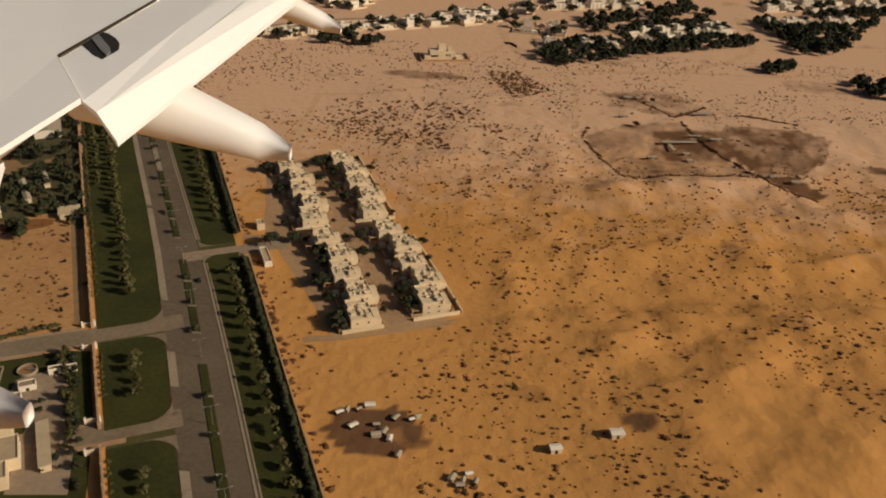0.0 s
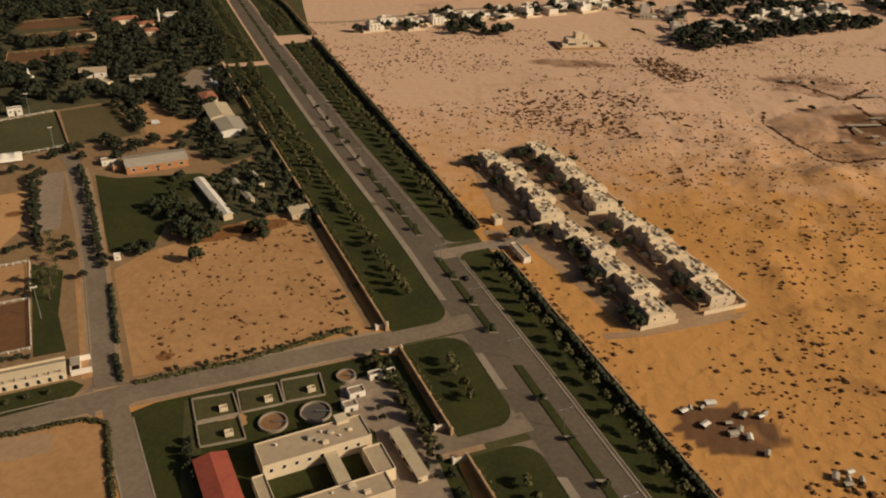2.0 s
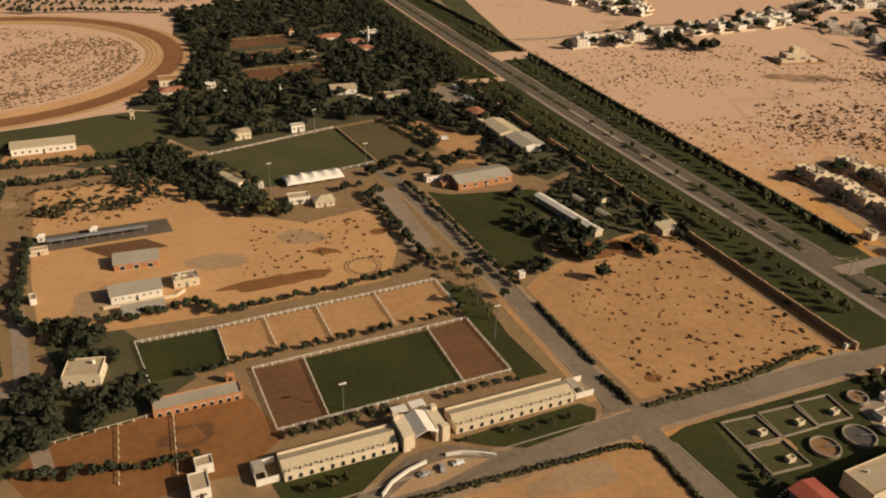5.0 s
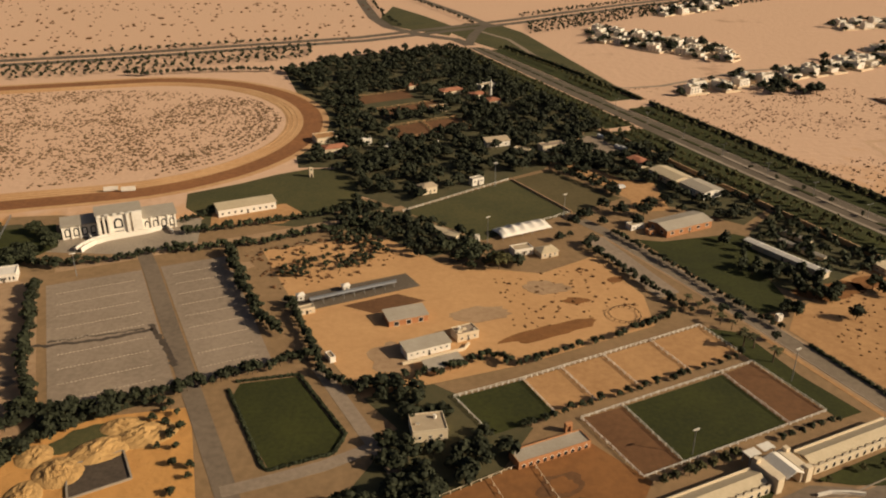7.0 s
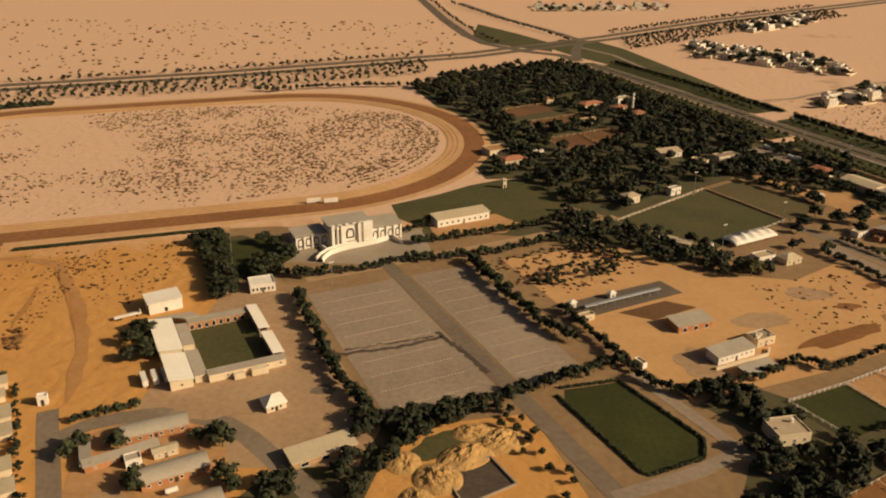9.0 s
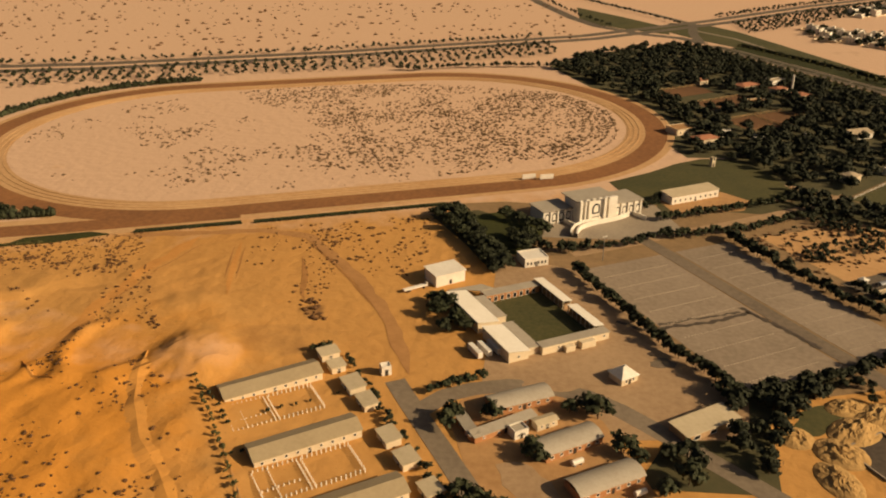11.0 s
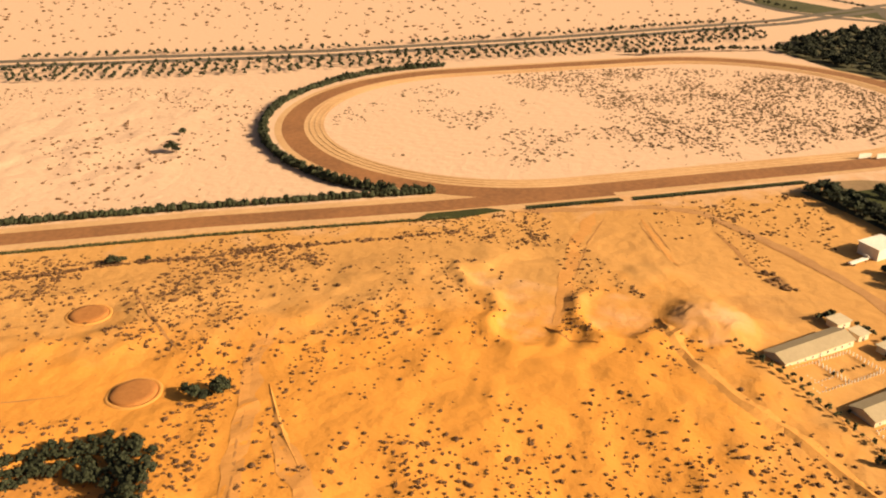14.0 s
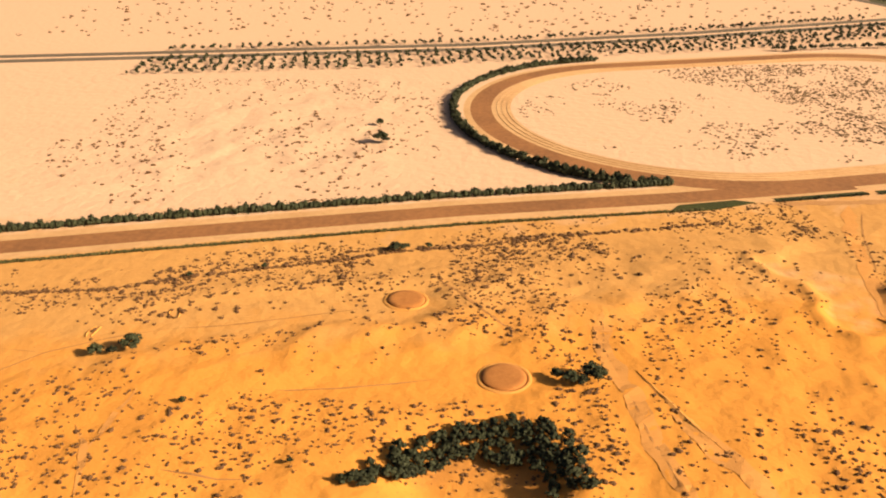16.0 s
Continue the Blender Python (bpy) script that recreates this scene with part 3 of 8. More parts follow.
# ---- made ground of the estate ----
surface("estate_ground", [(-404, 268), (-388, 270), (-340, 262), (-316, 304), (-292, 292), (-268, 278), (-228, 309), (-182, 384), (-178, 372), (-90.5, 169), (-137, 148), (-150, 141), (-210, 113), (-262, 108), (-302, 120), (-313, 158), (-345, 152), (-373, 214), (-394, 226)], 0.015, ESTATE, "brown trodden earth of the riding estate")
surface("lot", [(-178, 118.5), (-144, 134), (-139.5, 128), (-131, 106), (-160, 96)], 0.05, PADDOCK, "level pale sand lot inside a low hedge", "lot")
surface("field", [(-157.4, 200.6), (-133.9, 221.9), (-120.6, 230.2), (-115.9, 221.4), (-92, 168), (-142, 147), (-162.6, 191.4)], 0.04, PADDOCK, "bare orange sand field with scattered scrub", "field")
surface("lawn", [(-190, 250), (-181.9, 248.2), (-156, 254.6), (-150, 250.4), (-157, 227.5), (-156, 204), (-167, 200)], 0.06, LAWN, "dark green lawn ringed by trees", "lawn")
surface("lawn", [(-185.3, 192.9), (-175.5, 190), (-168.4, 170), (-160.4, 155.4), (-166.8, 152.6)], 0.06, LAWN, "strip of lawn beside the estate lane", "lawn")
surface("lawn", [(-181, 132.6), (-155, 145), (-151.6, 143.5), (-152.3, 140), (-157, 136.5), (-167, 131), (-174, 131.2)], 0.1, LAWN, "kerbed lawn in front of the stable block", "lawn")
surface("lawn", [(-214, 119.4), (-190, 130.2), (-194, 124), (-198.5, 116.5), (-208, 111)], 0.1, LAWN, "kerbed lawn in front of the stable block", "lawn")
surface("forecourt", [(-196.5, 117.5), (-190, 127.5), (-182.8, 131.2), (-175.5, 130.6), (-168, 129), (-180, 121)], 0.09, LANE, "curved paved forecourt of the stable block", "forecourt")
surface("arena", [(-224.8, 153.1), (-214.6, 157.6), (-206.2, 138.3), (-215.5, 133.9)], 0.06, ARENA, "fenced riding arena of dark brown sand", "arena")
surface("arena", [(-214.4, 157.7), (-187.5, 170.5), (-179.1, 151.0), (-206, 138.4)], 0.06, LAWN, "fenced riding lawn between sand arenas", "lawn")
surface("arena", [(-187.3, 170.6), (-178.2, 175.6), (-168.7, 155.8), (-178.9, 151.0)], 0.06, ARENA, "fenced riding arena of dark brown sand", "arena")
surface("lawn", [(-253, 161.2), (-236.5, 168.3), (-230.2, 154.9), (-245.2, 147.5)], 0.06, LAWN, "fenced green paddock", "lawn")
for k, (a, b) in enumerate((((-236.3, 168.4), (-226.5, 173.2)), ((-226.3, 173.3), (-215.0, 178.8)), ((-214.8, 178.9), (-201.3, 185.7)), ((-201.1, 185.8), (-186.1, 193.4)))):
    surface("paddock", [a, b, (b[0] + 6.1, b[1] - 13.6), (a[0] + 6.1, a[1] - 13.6)], 0.06, PADDOCK, "fenced sand paddock of pale raked sand", "paddock")
surface("paddock", [(-262, 119), (-259, 127), (-241, 137.2), (-224, 144.5), (-214, 132.5), (-220, 121.5), (-228, 119), (-246, 106)], 0.05, BROWN_YARD, "brown sand turnout yard with a worn lunging ring", "paddock")
surface("yard", [(-312, 241), (-275, 253), (-254, 231), (-224.8, 225), (-207, 237), (-197, 211), (-198, 194), (-236, 175), (-274.6, 161), (-290, 190)], 0.03, YARD_SAND, "open yard of bare orange sand", "yard")
surface("lawn", [(-268, 274), (-227, 306), (-209, 272.5), (-241, 249)], 0.06, DRY_LAWN, "mown sports field with white rails", "field")
surface("lawn", [(-225.5, 306.6), (-209.5, 317.5), (-187, 287), (-207.5, 272.5)], 0.06, FIELD, "worn brown field beside the sports field", "field")
surface("yard", [(-202.5, 323), (-195.8, 325), (-182, 307), (-171, 303), (-172, 275), (-187, 274), (-184, 285), (-194, 304)], 0.045, PADDOCK, "trodden orange sand between halls and trees", "yard")
surface("car_park", [(-190, 365), (-182, 363), (-172.7, 340), (-182, 336), (-190.7, 346)], 0.05, CARPARK, "grey car lot beside the boundary wall", "car park")
surface("car_park", [(-370.5, 217), (-346, 227.3), (-318.5, 165.5), (-344, 154.5)], 0.05, CARPARK, "large empty car park of grey sandy paving", "car park")
surface("car_park", [(-341, 229.5), (-322.5, 237), (-297.5, 176), (-313, 168)], 0.05, CARPARK, "large empty car park of grey sandy paving", "car park")
road("road", [(-349.5, 240), (-343.5, 228), (-314, 163), (-298, 128), (-292, 112)], 4.6, 0.06, LANE, "asphalt lane through the car park")
surface("lawn", [(-303.8, 167.1), (-291, 170), (-277.5, 147.4), (-279.5, 142), (-291.8, 136.8), (-304.8, 160.5)], 0.07, LAWN, "dark green lawn inside a clipped hedge", "lawn")
road("road", [(-286, 174), (-272, 147), (-267, 138), (-255, 120)], 3.4, 0.06, CARPARK, "pale paved lane between trees")
road("road", [(-270, 144), (-281, 137.5), (-292, 133), (-300, 130)], 3.4, 0.065, CARPARK, "pale paved lane between trees")
surface("lawn", [(-349, 290.5), (-331.6, 301.5), (-319, 312), (-306.8, 318.7), (-296.4, 318.6), (-287.5, 305.2), (-284, 279), (-300, 271), (-318, 262), (-337, 267), (-346, 277)], 0.06, DRY_LAWN, "green paddock beside the racecourse bend", "lawn")
surface("forecourt", [(-394, 226), (-402, 160), (-376, 140), (-350, 140), (-346, 153), (-373, 217)], 0.035, SERVICE, "beige sandy service yard", "yard")
surface("garden", [(-398, 232), (-392, 224), (-374, 219), (-346, 230), (-322, 239), (-316, 256), (-340, 262), (-378, 268)], 0.03, ESTATE, "brown and green garden round the grandstand", "garden")
surface("forecourt", [(-383, 240), (-376, 262), (-338, 268), (-334, 246), (-352, 238)], 0.045, PAVING, "paved forecourt of the grandstand", "forecourt")
surface("lawn", [(-404, 256), (-386, 262), (-378, 244), (-388, 226), (-398, 232)], 0.05, LAWN, "shaded lawn among trees", "lawn")
road("road", [(-372, 227), (-353, 235), (-334, 245), (-320, 250.5), (-302, 259), (-283, 268), (-268, 278)], 3.4, 0.05, SERVICE, "pale sandy lane between two rows of trees")
road("road", [(-421, 160.5), (-417.5, 152), (-411, 137), (-403, 118), (-395, 100)], 4.6, 0.055, SIDE_ROAD, "sandy asphalt lane beside the stables")
road("road", [(-415, 150), (-410, 155), (-404, 157.5), (-396, 159), (-388, 158), (-380, 155), (-374, 150), (-366, 141), (-350, 122)], 4.8, 0.052, SIDE_ROAD, "curving sandy asphalt lane")


# ---- the racecourse ----
TRACK_TURN = 15.5
TRACK_MID = (-462.0, 359.4)


def oval(inset, n=40):
    """A closed line inset metres inside the outer rail of the racecourse."""
    out = []
    for side, start in ((1, -90), (-1, 90)):
        for k in range(n + 1):
            a = radians(start + 180 * k / n)
            x, y = (62 if side > 0 else -50) + (96 - inset) * math.cos(a), (99 - inset) * math.sin(a)
            c, s = math.cos(radians(TRACK_TURN)), math.sin(radians(TRACK_TURN))
            out.append((TRACK_MID[0] + c * x - s * y, TRACK_MID[1] + s * x + c * y))
    return out + out[:1]


for name, a, b, z, mat, label in (("track_edge", 0.0, 3.0, 0.04, SHOULDER, "pale sand margin of the racecourse"), ("race_track", 3.0, 12.2, 0.07, TRACK, "raked red-brown sand racecourse oval"),
                                  ("track_edge", 12.2, 20.5, 0.04, SHOULDER, "pale sand margin of the racecourse")):
    tagged(new(name, mesh_data(name, *strip_geo(oval(a), oval(b), -0.2, z), mat)), label, "racecourse", kind="structure")
for inset in (14.4, 16.6, 18.9):
    tagged(new("track_ridge", mesh_data("track_ridge", *strip_geo(oval(inset), oval(inset + 0.7), -0.2, 0.16), SHOULDER)), "thin raked ridge of sand inside the racecourse", "ridge", kind="structure")
STRAIGHT = [(-860, 158.5), (-694, 205), (-604, 228.5), (-532, 243.5), (-476, 258)]
for name, a, b, z, mat, label in (("track_edge", 8.4, 4.2, 0.045, SHOULDER, "pale sand margin of the racecourse"), ("race_track", 4.2, -4.6, 0.074, TRACK, "raked red-brown sand chute of the racecourse"),
                                  ("track_edge", -4.6, -8.6, 0.045, SHOULDER, "pale sand margin of the racecourse")):
    tagged(new(name, mesh_data(name, *strip_geo(offset(STRAIGHT, a), offset(STRAIGHT, b), -0.2, z), mat)), label, "racecourse", kind="structure")

# ---- far highway ----
HIGHWAY = [(-1500, 330), (-900, 428), (-722, 460), (-608, 481), (-470, 525), (-305, 592), (-190, 668), (-78, 755), (142, 898), (700, 1250)]
road("road", offset(HIGHWAY, 6.5), 8.0, 0.1, ASPHALT, "far carriageway of a desert highway")
road("road", offset(HIGHWAY, -6.5), 8.0, 0.1, ASPHALT, "near carriageway of a desert highway")
road("road", [(-360, 1010), (-342, 926), (-318, 760), (-303, 680), (-290, 640), (-262, 606), (-240, 592), (-230, 571)], 9.0, 0.09, ASPHALT, "asphalt slip road to the highway junction")
road("road", [(-300, 885), (-262, 770), (-233, 705), (-214, 655), (-226, 610), (-232, 571)], 7.0, 0.095, ASPHALT, "asphalt slip road to the highway junction")
surface("lawn", [(-247.8, 629.4), (-229.9, 659.1), (-205.0, 653.8), (-189.2, 619.6), (-150.5, 447.3), (-173.8, 445.0), (-191.0, 501.5), (-209.6, 553.1), (-229.0, 584.9)], 0.03, DRY_LAWN, "broad green verge where the boulevard meets the highway", "lawn")
surface("lawn", [(-300, 660), (-272, 628), (-244, 606), (-238, 640), (-262, 690), (-290, 740)], 0.05, DRY_LAWN, "dry green island at the highway junction", "lawn")


def draped(name, line, width, mat, label, lift=0.07, category="track", rise=0.0):
    """A worn track that follows the sand, or with a rise a thrown-up bank."""
    pts = [(x, y) for x, y, _ in along(line, 1.6)] + [line[-1]]
    n = len(pts)
    a, b = [], []
    for k, (p, q) in enumerate(zip(pts, offset(pts, 1.0))):
        w = width / 2 * min(1.0, (k + 0.2) / 6, (n - k - 0.8) / 6) * (0.8 + 0.5 * noise.noise((k * 0.3, width, 1.0)))
        u = width / 2 * min(1.0, (k + 0.2) / 6, (n - k - 0.8) / 6) * (0.8 + 0.5 * noise.noise((k * 0.3, width, 9.0)))
        a.append((p[0] + (q[0] - p[0]) * w, p[1] + (q[1] - p[1]) * w))
        b.append((p[0] - (q[0] - p[0]) * u, p[1] - (q[1] - p[1]) * u))
    v, f = [], []
    for (ax, ay), (mx, my), (bx, by) in zip(a, pts, b):
        for x, y, up in ((ax, ay, lift if not rise else -0.1), (mx, my, lift + rise), (bx, by, lift if not rise else -0.1)):
            v.append((x, y, relief(x, y) + up))
    for k in range(len(pts) - 1):
        for j in range(2):
            p = 3 * k + j
            f.append((p, p + 1, p + 4, p + 3))
    return tagged(new(name, mesh_data(name, v, f, mat)), label, category, kind="structure")


# worn tracks in the sand
for line, width in (([(-510, 238.5), (-486, 241), (-464.6, 243.6), (-450.6, 239), (-441.5, 224.4), (-434.7, 213), (-426.5, 196), (-422, 181), (-418, 163)], 4.2), ([(-483.5, 239), (-492.3, 215.8), (-497.5, 191.6), (-500, 176), (-503, 168)], 4.6), ([(-470.5, 235), (-468.1, 208.8), (-466.5, 198.5)], 2.2),
                    ([(-568, 166.7), (-569.9, 150.5), (-568, 141.8), (-566.4, 134), (-565, 121.5), (-564, 112), (-560, 98)], 5.0), ([(-560, 126), (-552, 112), (-546, 100)], 6.0), ([(-671, 117.5), (-666.5, 111.5), (-664, 105.3), (-662, 98)], 1.8), ([(-664.9, 108), (-664.8, 119.4), (-663.8, 129)], 1.6), ([(-60.4, 290), (-60.7, 330), (-60.7, 356.7), (-35.3, 362.1), (-8.9, 376.8), (14, 391), (44, 407.5), (85.5, 430)], 3.6),
                    ([(36.4, 436.3), (28.5, 475.2), (26.9, 507.8)], 6.0), ([(-1.4, 431), (20, 444), (30, 467), (44, 440), (58, 418)], 4.0), ([(58, 418), (90, 420), (118, 426), (150, 450), (172, 474.5), (186, 520), (188.6, 568)], 5.5), ([(56, 412), (60, 385), (55, 345), (52, 318), (58.8, 292), (66, 275), (110, 281)], 3.0), ([(118, 426), (165, 428), (215, 440)], 4.0)):
    draped("sand_track", line, width, TRODDEN if line[0][0] == -510 else DUNE_TRACK if line[0][0] < -450 else PALE_TRACK, "worn pale vehicle track in the sand", 0.06)
for line, width in (([(-667, 154.1), (-654, 156.3), (-642, 160), (-623, 166.2)], 0.5), ([(-700, 131), (-690, 142.8), (-679, 149.3), (-667, 154.2)], 0.5), ([(-701, 144), (-690, 142.8)], 0.5), ([(-643, 130.7), (-624, 133), (-613, 135.3), (-604.7, 137.4)], 0.5), ([(-568, 164), (-569.6, 150), (-567.4, 141)], 0.5), ([(-566.8, 134), (-565.4, 121.5), (-562, 103)], 0.6), ([(-609.2, 183.8), (-597.2, 166.7), (-587.3, 154.4)], 1.0),
                    ([(-480.8, 236), (-489, 215), (-495.6, 190)], 0.5), ([(-450.7, 224.3), (-448.2, 212.7), (-447.5, 202), (-446, 197)], 2.0), ([(-452, 238), (-443, 223), (-436.2, 211), (-428, 194)], 0.9), ([(-472, 233), (-469.6, 209)], 0.5), ([(-468.8, 233), (-466.6, 209)], 0.5), ([(-654, 106), (-640, 103.6), (-632, 104)], 0.6)):
    draped("sand_rut", line, width, RUT, "dark worn wheel rut in the sand", 0.06)
for line, width, up in (([(-478, 171), (-476.5, 160), (-474.4, 151), (-469, 138), (-462.4, 128.7), (-457.6, 119.4), (-452, 108)], 5.5, 0.3), ([(-564, 142), (-559.8, 130.5), (-557, 123.6), (-551.5, 113)], 2.4, 0.15), ([(-505, 167), (-500, 161), (-494, 158)], 2.4, 0.25), ([(-683.4, 154), (-684.6, 152), (-684, 149.6)], 0.8, 0.3), ([(-669.2, 162.8), (-669.4, 160.6), (-667.4, 158.8)], 0.8, 0.3), ([(-682.4, 154), (-682.6, 152), (-682.8, 149.8)], 0.8, 0.3), ([(-667.6, 163), (-666.6, 161), (-666.4, 159)], 0.8, 0.3)):
    draped("sand_bank", line, width, SAND_BANK, "low bank of thrown-up sand", 0.05, "bank", up)
road("road", [(-221, 625), (-202, 592.8), (-190, 540), (-160, 452), (-128, 459), (-66, 498), (-16, 512), (30, 540)], 3.2, 0.04, CARPARK, "grey desert road round the settlement")

def stain_line(pts, width, seed):
    """A run of dried spill with ragged edges."""
    r = random.Random(seed)
    mid = [(x, y) for x, y, _ in along(pts, 0.7)]
    one = offset(mid, 0.5)
    left, right = [], []
    for k, ((x, y), (ox, oy)) in enumerate(zip(mid, one)):
        nx, ny = (ox - x) * 2, (oy - y) * 2
        sway = 0.9 * noise.noise((k * 0.33, seed, 0.2))
        a = width * (0.5 + 0.45 * noise.noise((k * 0.5, seed, 4.0))) + r.uniform(-0.1, 0.12)
        left.append((x + nx * (sway + a), y + ny * (sway + a)))
        right.append((x + nx * (sway - a), y + ny * (sway - a)))
    tagged(new("stain", mesh_data("stain", *strip_geo(left, right, 0.0, 0.075), STAIN)), "dark jagged wet stain across the car park", "stain", kind="structure")


stain_line([(-367, 187.5), (-361, 183.4), (-352, 185), (-343, 187.2), (-335, 191), (-331.5, 192)], 1.2, 2)
stain_line([(-357, 185.6), (-349, 188.4), (-341, 190.4), (-334, 192.6)], 0.7, 5)
stain_line([(-333.5, 195), (-331, 190.5), (-327.5, 186), (-323.5, 179), (-321, 174.5)], 1.5, 3)


def blob(name, cx, cy, rx, ry, turn, z, mat, label, seed=1, category="ground"):
    """A patch of other soil with a ragged edge."""
    r = random.Random(seed)
    c, q = math.cos(radians(turn)), math.sin(radians(turn))
    pts = []
    for k in range(26):
        a = 2 * math.pi * k / 26
        m = 1 + 0.35 * noise.noise((math.cos(a) * 1.3 + seed, math.sin(a) * 1.3, 0.5)) + r.uniform(-0.12, 0.12)
        x, y = rx * m * math.cos(a), ry * m * math.sin(a)
        pts.append((cx + c * x - q * y, cy + q * x + c * y))
    return surface(name, pts, z, mat, label, category)


for k, (cx, cy, rx, ry, t, mat) in enumerate(((-140, 214, 12, 5, 20, BROWN_YARD), (-128, 219, 7, 3.5, 30, BROWN_YARD), (-137.5, 154.5, 2.2, 1.6, 0, BROWN_YARD), (-117, 178, 4, 3, 25, PADDOCK), (-225, 192, 16, 3, 24, BROWN_YARD), (-246, 200, 9, 4, 10, SERVICE), (-225, 216, 8, 4, 0, SERVICE), (-268, 178, 5, 8, 20, SERVICE),
                                           (-217, 208, 4, 2, 0, BROWN_YARD), (-203, 221, 3, 2, 30, BROWN_YARD), (-232.5, 131.5, 5.2, 4.0, 24, ARENA), (-159, 123, 9, 4, 24, SERVICE), (-318, 230, 5, 3, 0, SERVICE), (-360, 168, 3, 2, 0, LANE), (-385, 160, 9, 3, 10, SERVICE), (-395, 176, 5, 3, 30, CARPARK), (-396, 128, 7, 4, -60, SERVICE), (-117, 133.5, 3.2, 2.4, 0, PADDOCK), (-119.5, 129, 2.4, 2, 0, PADDOCK))):
    blob("soil_patch", cx, cy, rx, ry, t, 0.085 if k in (17, 18, 13, 15) else 0.068, mat, "irregular patch of bare worn soil", k + 3)
blob("soil_patch", -232.5, 131.5, 3.0, 2.2, 24, 0.075, BROWN_YARD, "pale middle of a worn lunging ring", 40)


# ---- plants ----
def leaf_crown(seed, lumps, leaves, leaf):
    """A crown of leaf sprays scattered over some lumps (centre and radii), with gaps between them."""
    rng = random.Random(seed)
    v, f = [], []
    for cx, cy, cz, rx, ry, rz in lumps:
        # a ragged twig mass inside the lump
        base = len(v)
        n = 7
        for k in range(3):
            zz = cz + rz * (-0.55 + 0.5 * k)
            rr = (0.55, 0.78, 0.5)[k]
            for j in range(n):
                a = 2 * math.pi * (j + 0.5 * (k % 2)) / n
                q = rr * rng.uniform(0.75, 1.1)
                v.append((cx + rx * q * math.cos(a), cy + ry * q * math.sin(a), zz + rz * rng.uniform(-0.12, 0.12)))
        v.append((cx, cy, cz + rz * 0.72))
        for k in range(2):
            for j in range(n):
                f.append((base + k * n + j, base + k * n + (j + 1) % n, base + (k + 1) * n + (j + 1) % n, base + (k + 1) * n + j))
        for j in range(n):
            f.append((base + 2 * n + j, base + 2 * n + (j + 1) % n, base + 3 * n))
        for _ in range(leaves):
            d = Vector((rng.gauss(0, 1), rng.gauss(0, 1), rng.gauss(0.25, 0.9))).normalized()
            q = rng.uniform(0.72, 1.12)
            p = Vector((cx + d.x * rx * q, cy + d.y * ry * q, cz + d.z * rz * q))
            s = leaf * rng.uniform(0.6, 1.4)
            t = Vector((rng.gauss(0, 1), rng.gauss(0, 1), rng.gauss(0, 0.6))).normalized()
            u = t.cross(d + Vector((0.01, 0, 0.3))).normalized() * s
            t = t * s
            b = len(v)
            v += [tuple(p - t - u * 0.5), tuple(p + t * 0.6 - u), tuple(p + t + u * 0.4), tuple(p - t * 0.5 + u)]
            f.append((b, b + 1, b + 2, b + 3))
    return v, f


def trunk_geo(seed, height, radius, limbs):
    rng = random.Random(seed)
    geos = [tube_geo(radius, radius * 0.6, -0.15, height, 6)]
    for _ in range(limbs):
        a = rng.uniform(0, 6.28)
        z0 = height * rng.uniform(0.5, 0.9)
        r, rise = height * rng.uniform(0.3, 0.55), height * rng.uniform(0.3, 0.55)
        v, f = tube_geo(radius * 0.5, radius * 0.2, 0, 1, 5)
        geos.append(([(x + math.cos(a) * r * z, y + math.sin(a) * r * z, z0 + rise * z) for x, y, z in v], f))
    return joined(*geos)


def tree_kind(seed, height, width, lumps, leaves, leaf, leafmat, trunk=0.35):
    rng = random.Random(seed)
    out = []
    for k in range(lumps):
        a = 2 * math.pi * k / max(1, lumps - 1) + rng.uniform(-0.5, 0.5)
        q = 0.0 if k == lumps - 1 else rng.uniform(0.28, 0.34) * width
        r = width * rng.uniform(0.22, 0.32)
        out.append((q * math.cos(a), q * math.sin(a), height * (trunk + (1 - trunk) * (0.75 if k == lumps - 1 else rng.uniform(0.32, 0.6))), r, r * rng.uniform(0.8, 1.2), height * (1 - trunk) * rng.uniform(0.26, 0.36)))
    return (mesh_data("trunk", *trunk_geo(seed, height * (trunk + 0.2), 0.05 * height * 0.6, 4), BARK), mesh_data("crown", *leaf_crown(seed, out, leaves, leaf), leafmat))


def palm_kind(seed):
    rng = random.Random(seed)
    v, f = [], []
    for k in range(22):
        a, droop, length = rng.uniform(0, 6.28), rng.uniform(0.3, 1.1), rng.uniform(1.2, 1.7)
        side = Vector((-math.sin(a), math.cos(a), 0))
        last = None
        for j in range(5):
            q = j / 4
            p = Vector((math.cos(a) * length * q, math.sin(a) * length * q, 3.0 + 0.7 * q - droop * 1.5 * q * q))
            w = side * (0.05 + 0.26 * math.sin(math.pi * min(1, q + 0.12)))
            b = len(v)
            v += [tuple(p - w + Vector((0, 0, -0.1))), tuple(p), tuple(p + w + Vector((0, 0, -0.1)))]
            if last is not None:
                f += [(last, b, b + 1, last + 1), (last + 1, b + 1, b + 2, last + 2)]
            last = b
    return (mesh_data("trunk", *tube_geo(0.16, 0.11, -0.1, 3.05, 7), BARK), mesh_data("crown", v, f, LEAF_B))


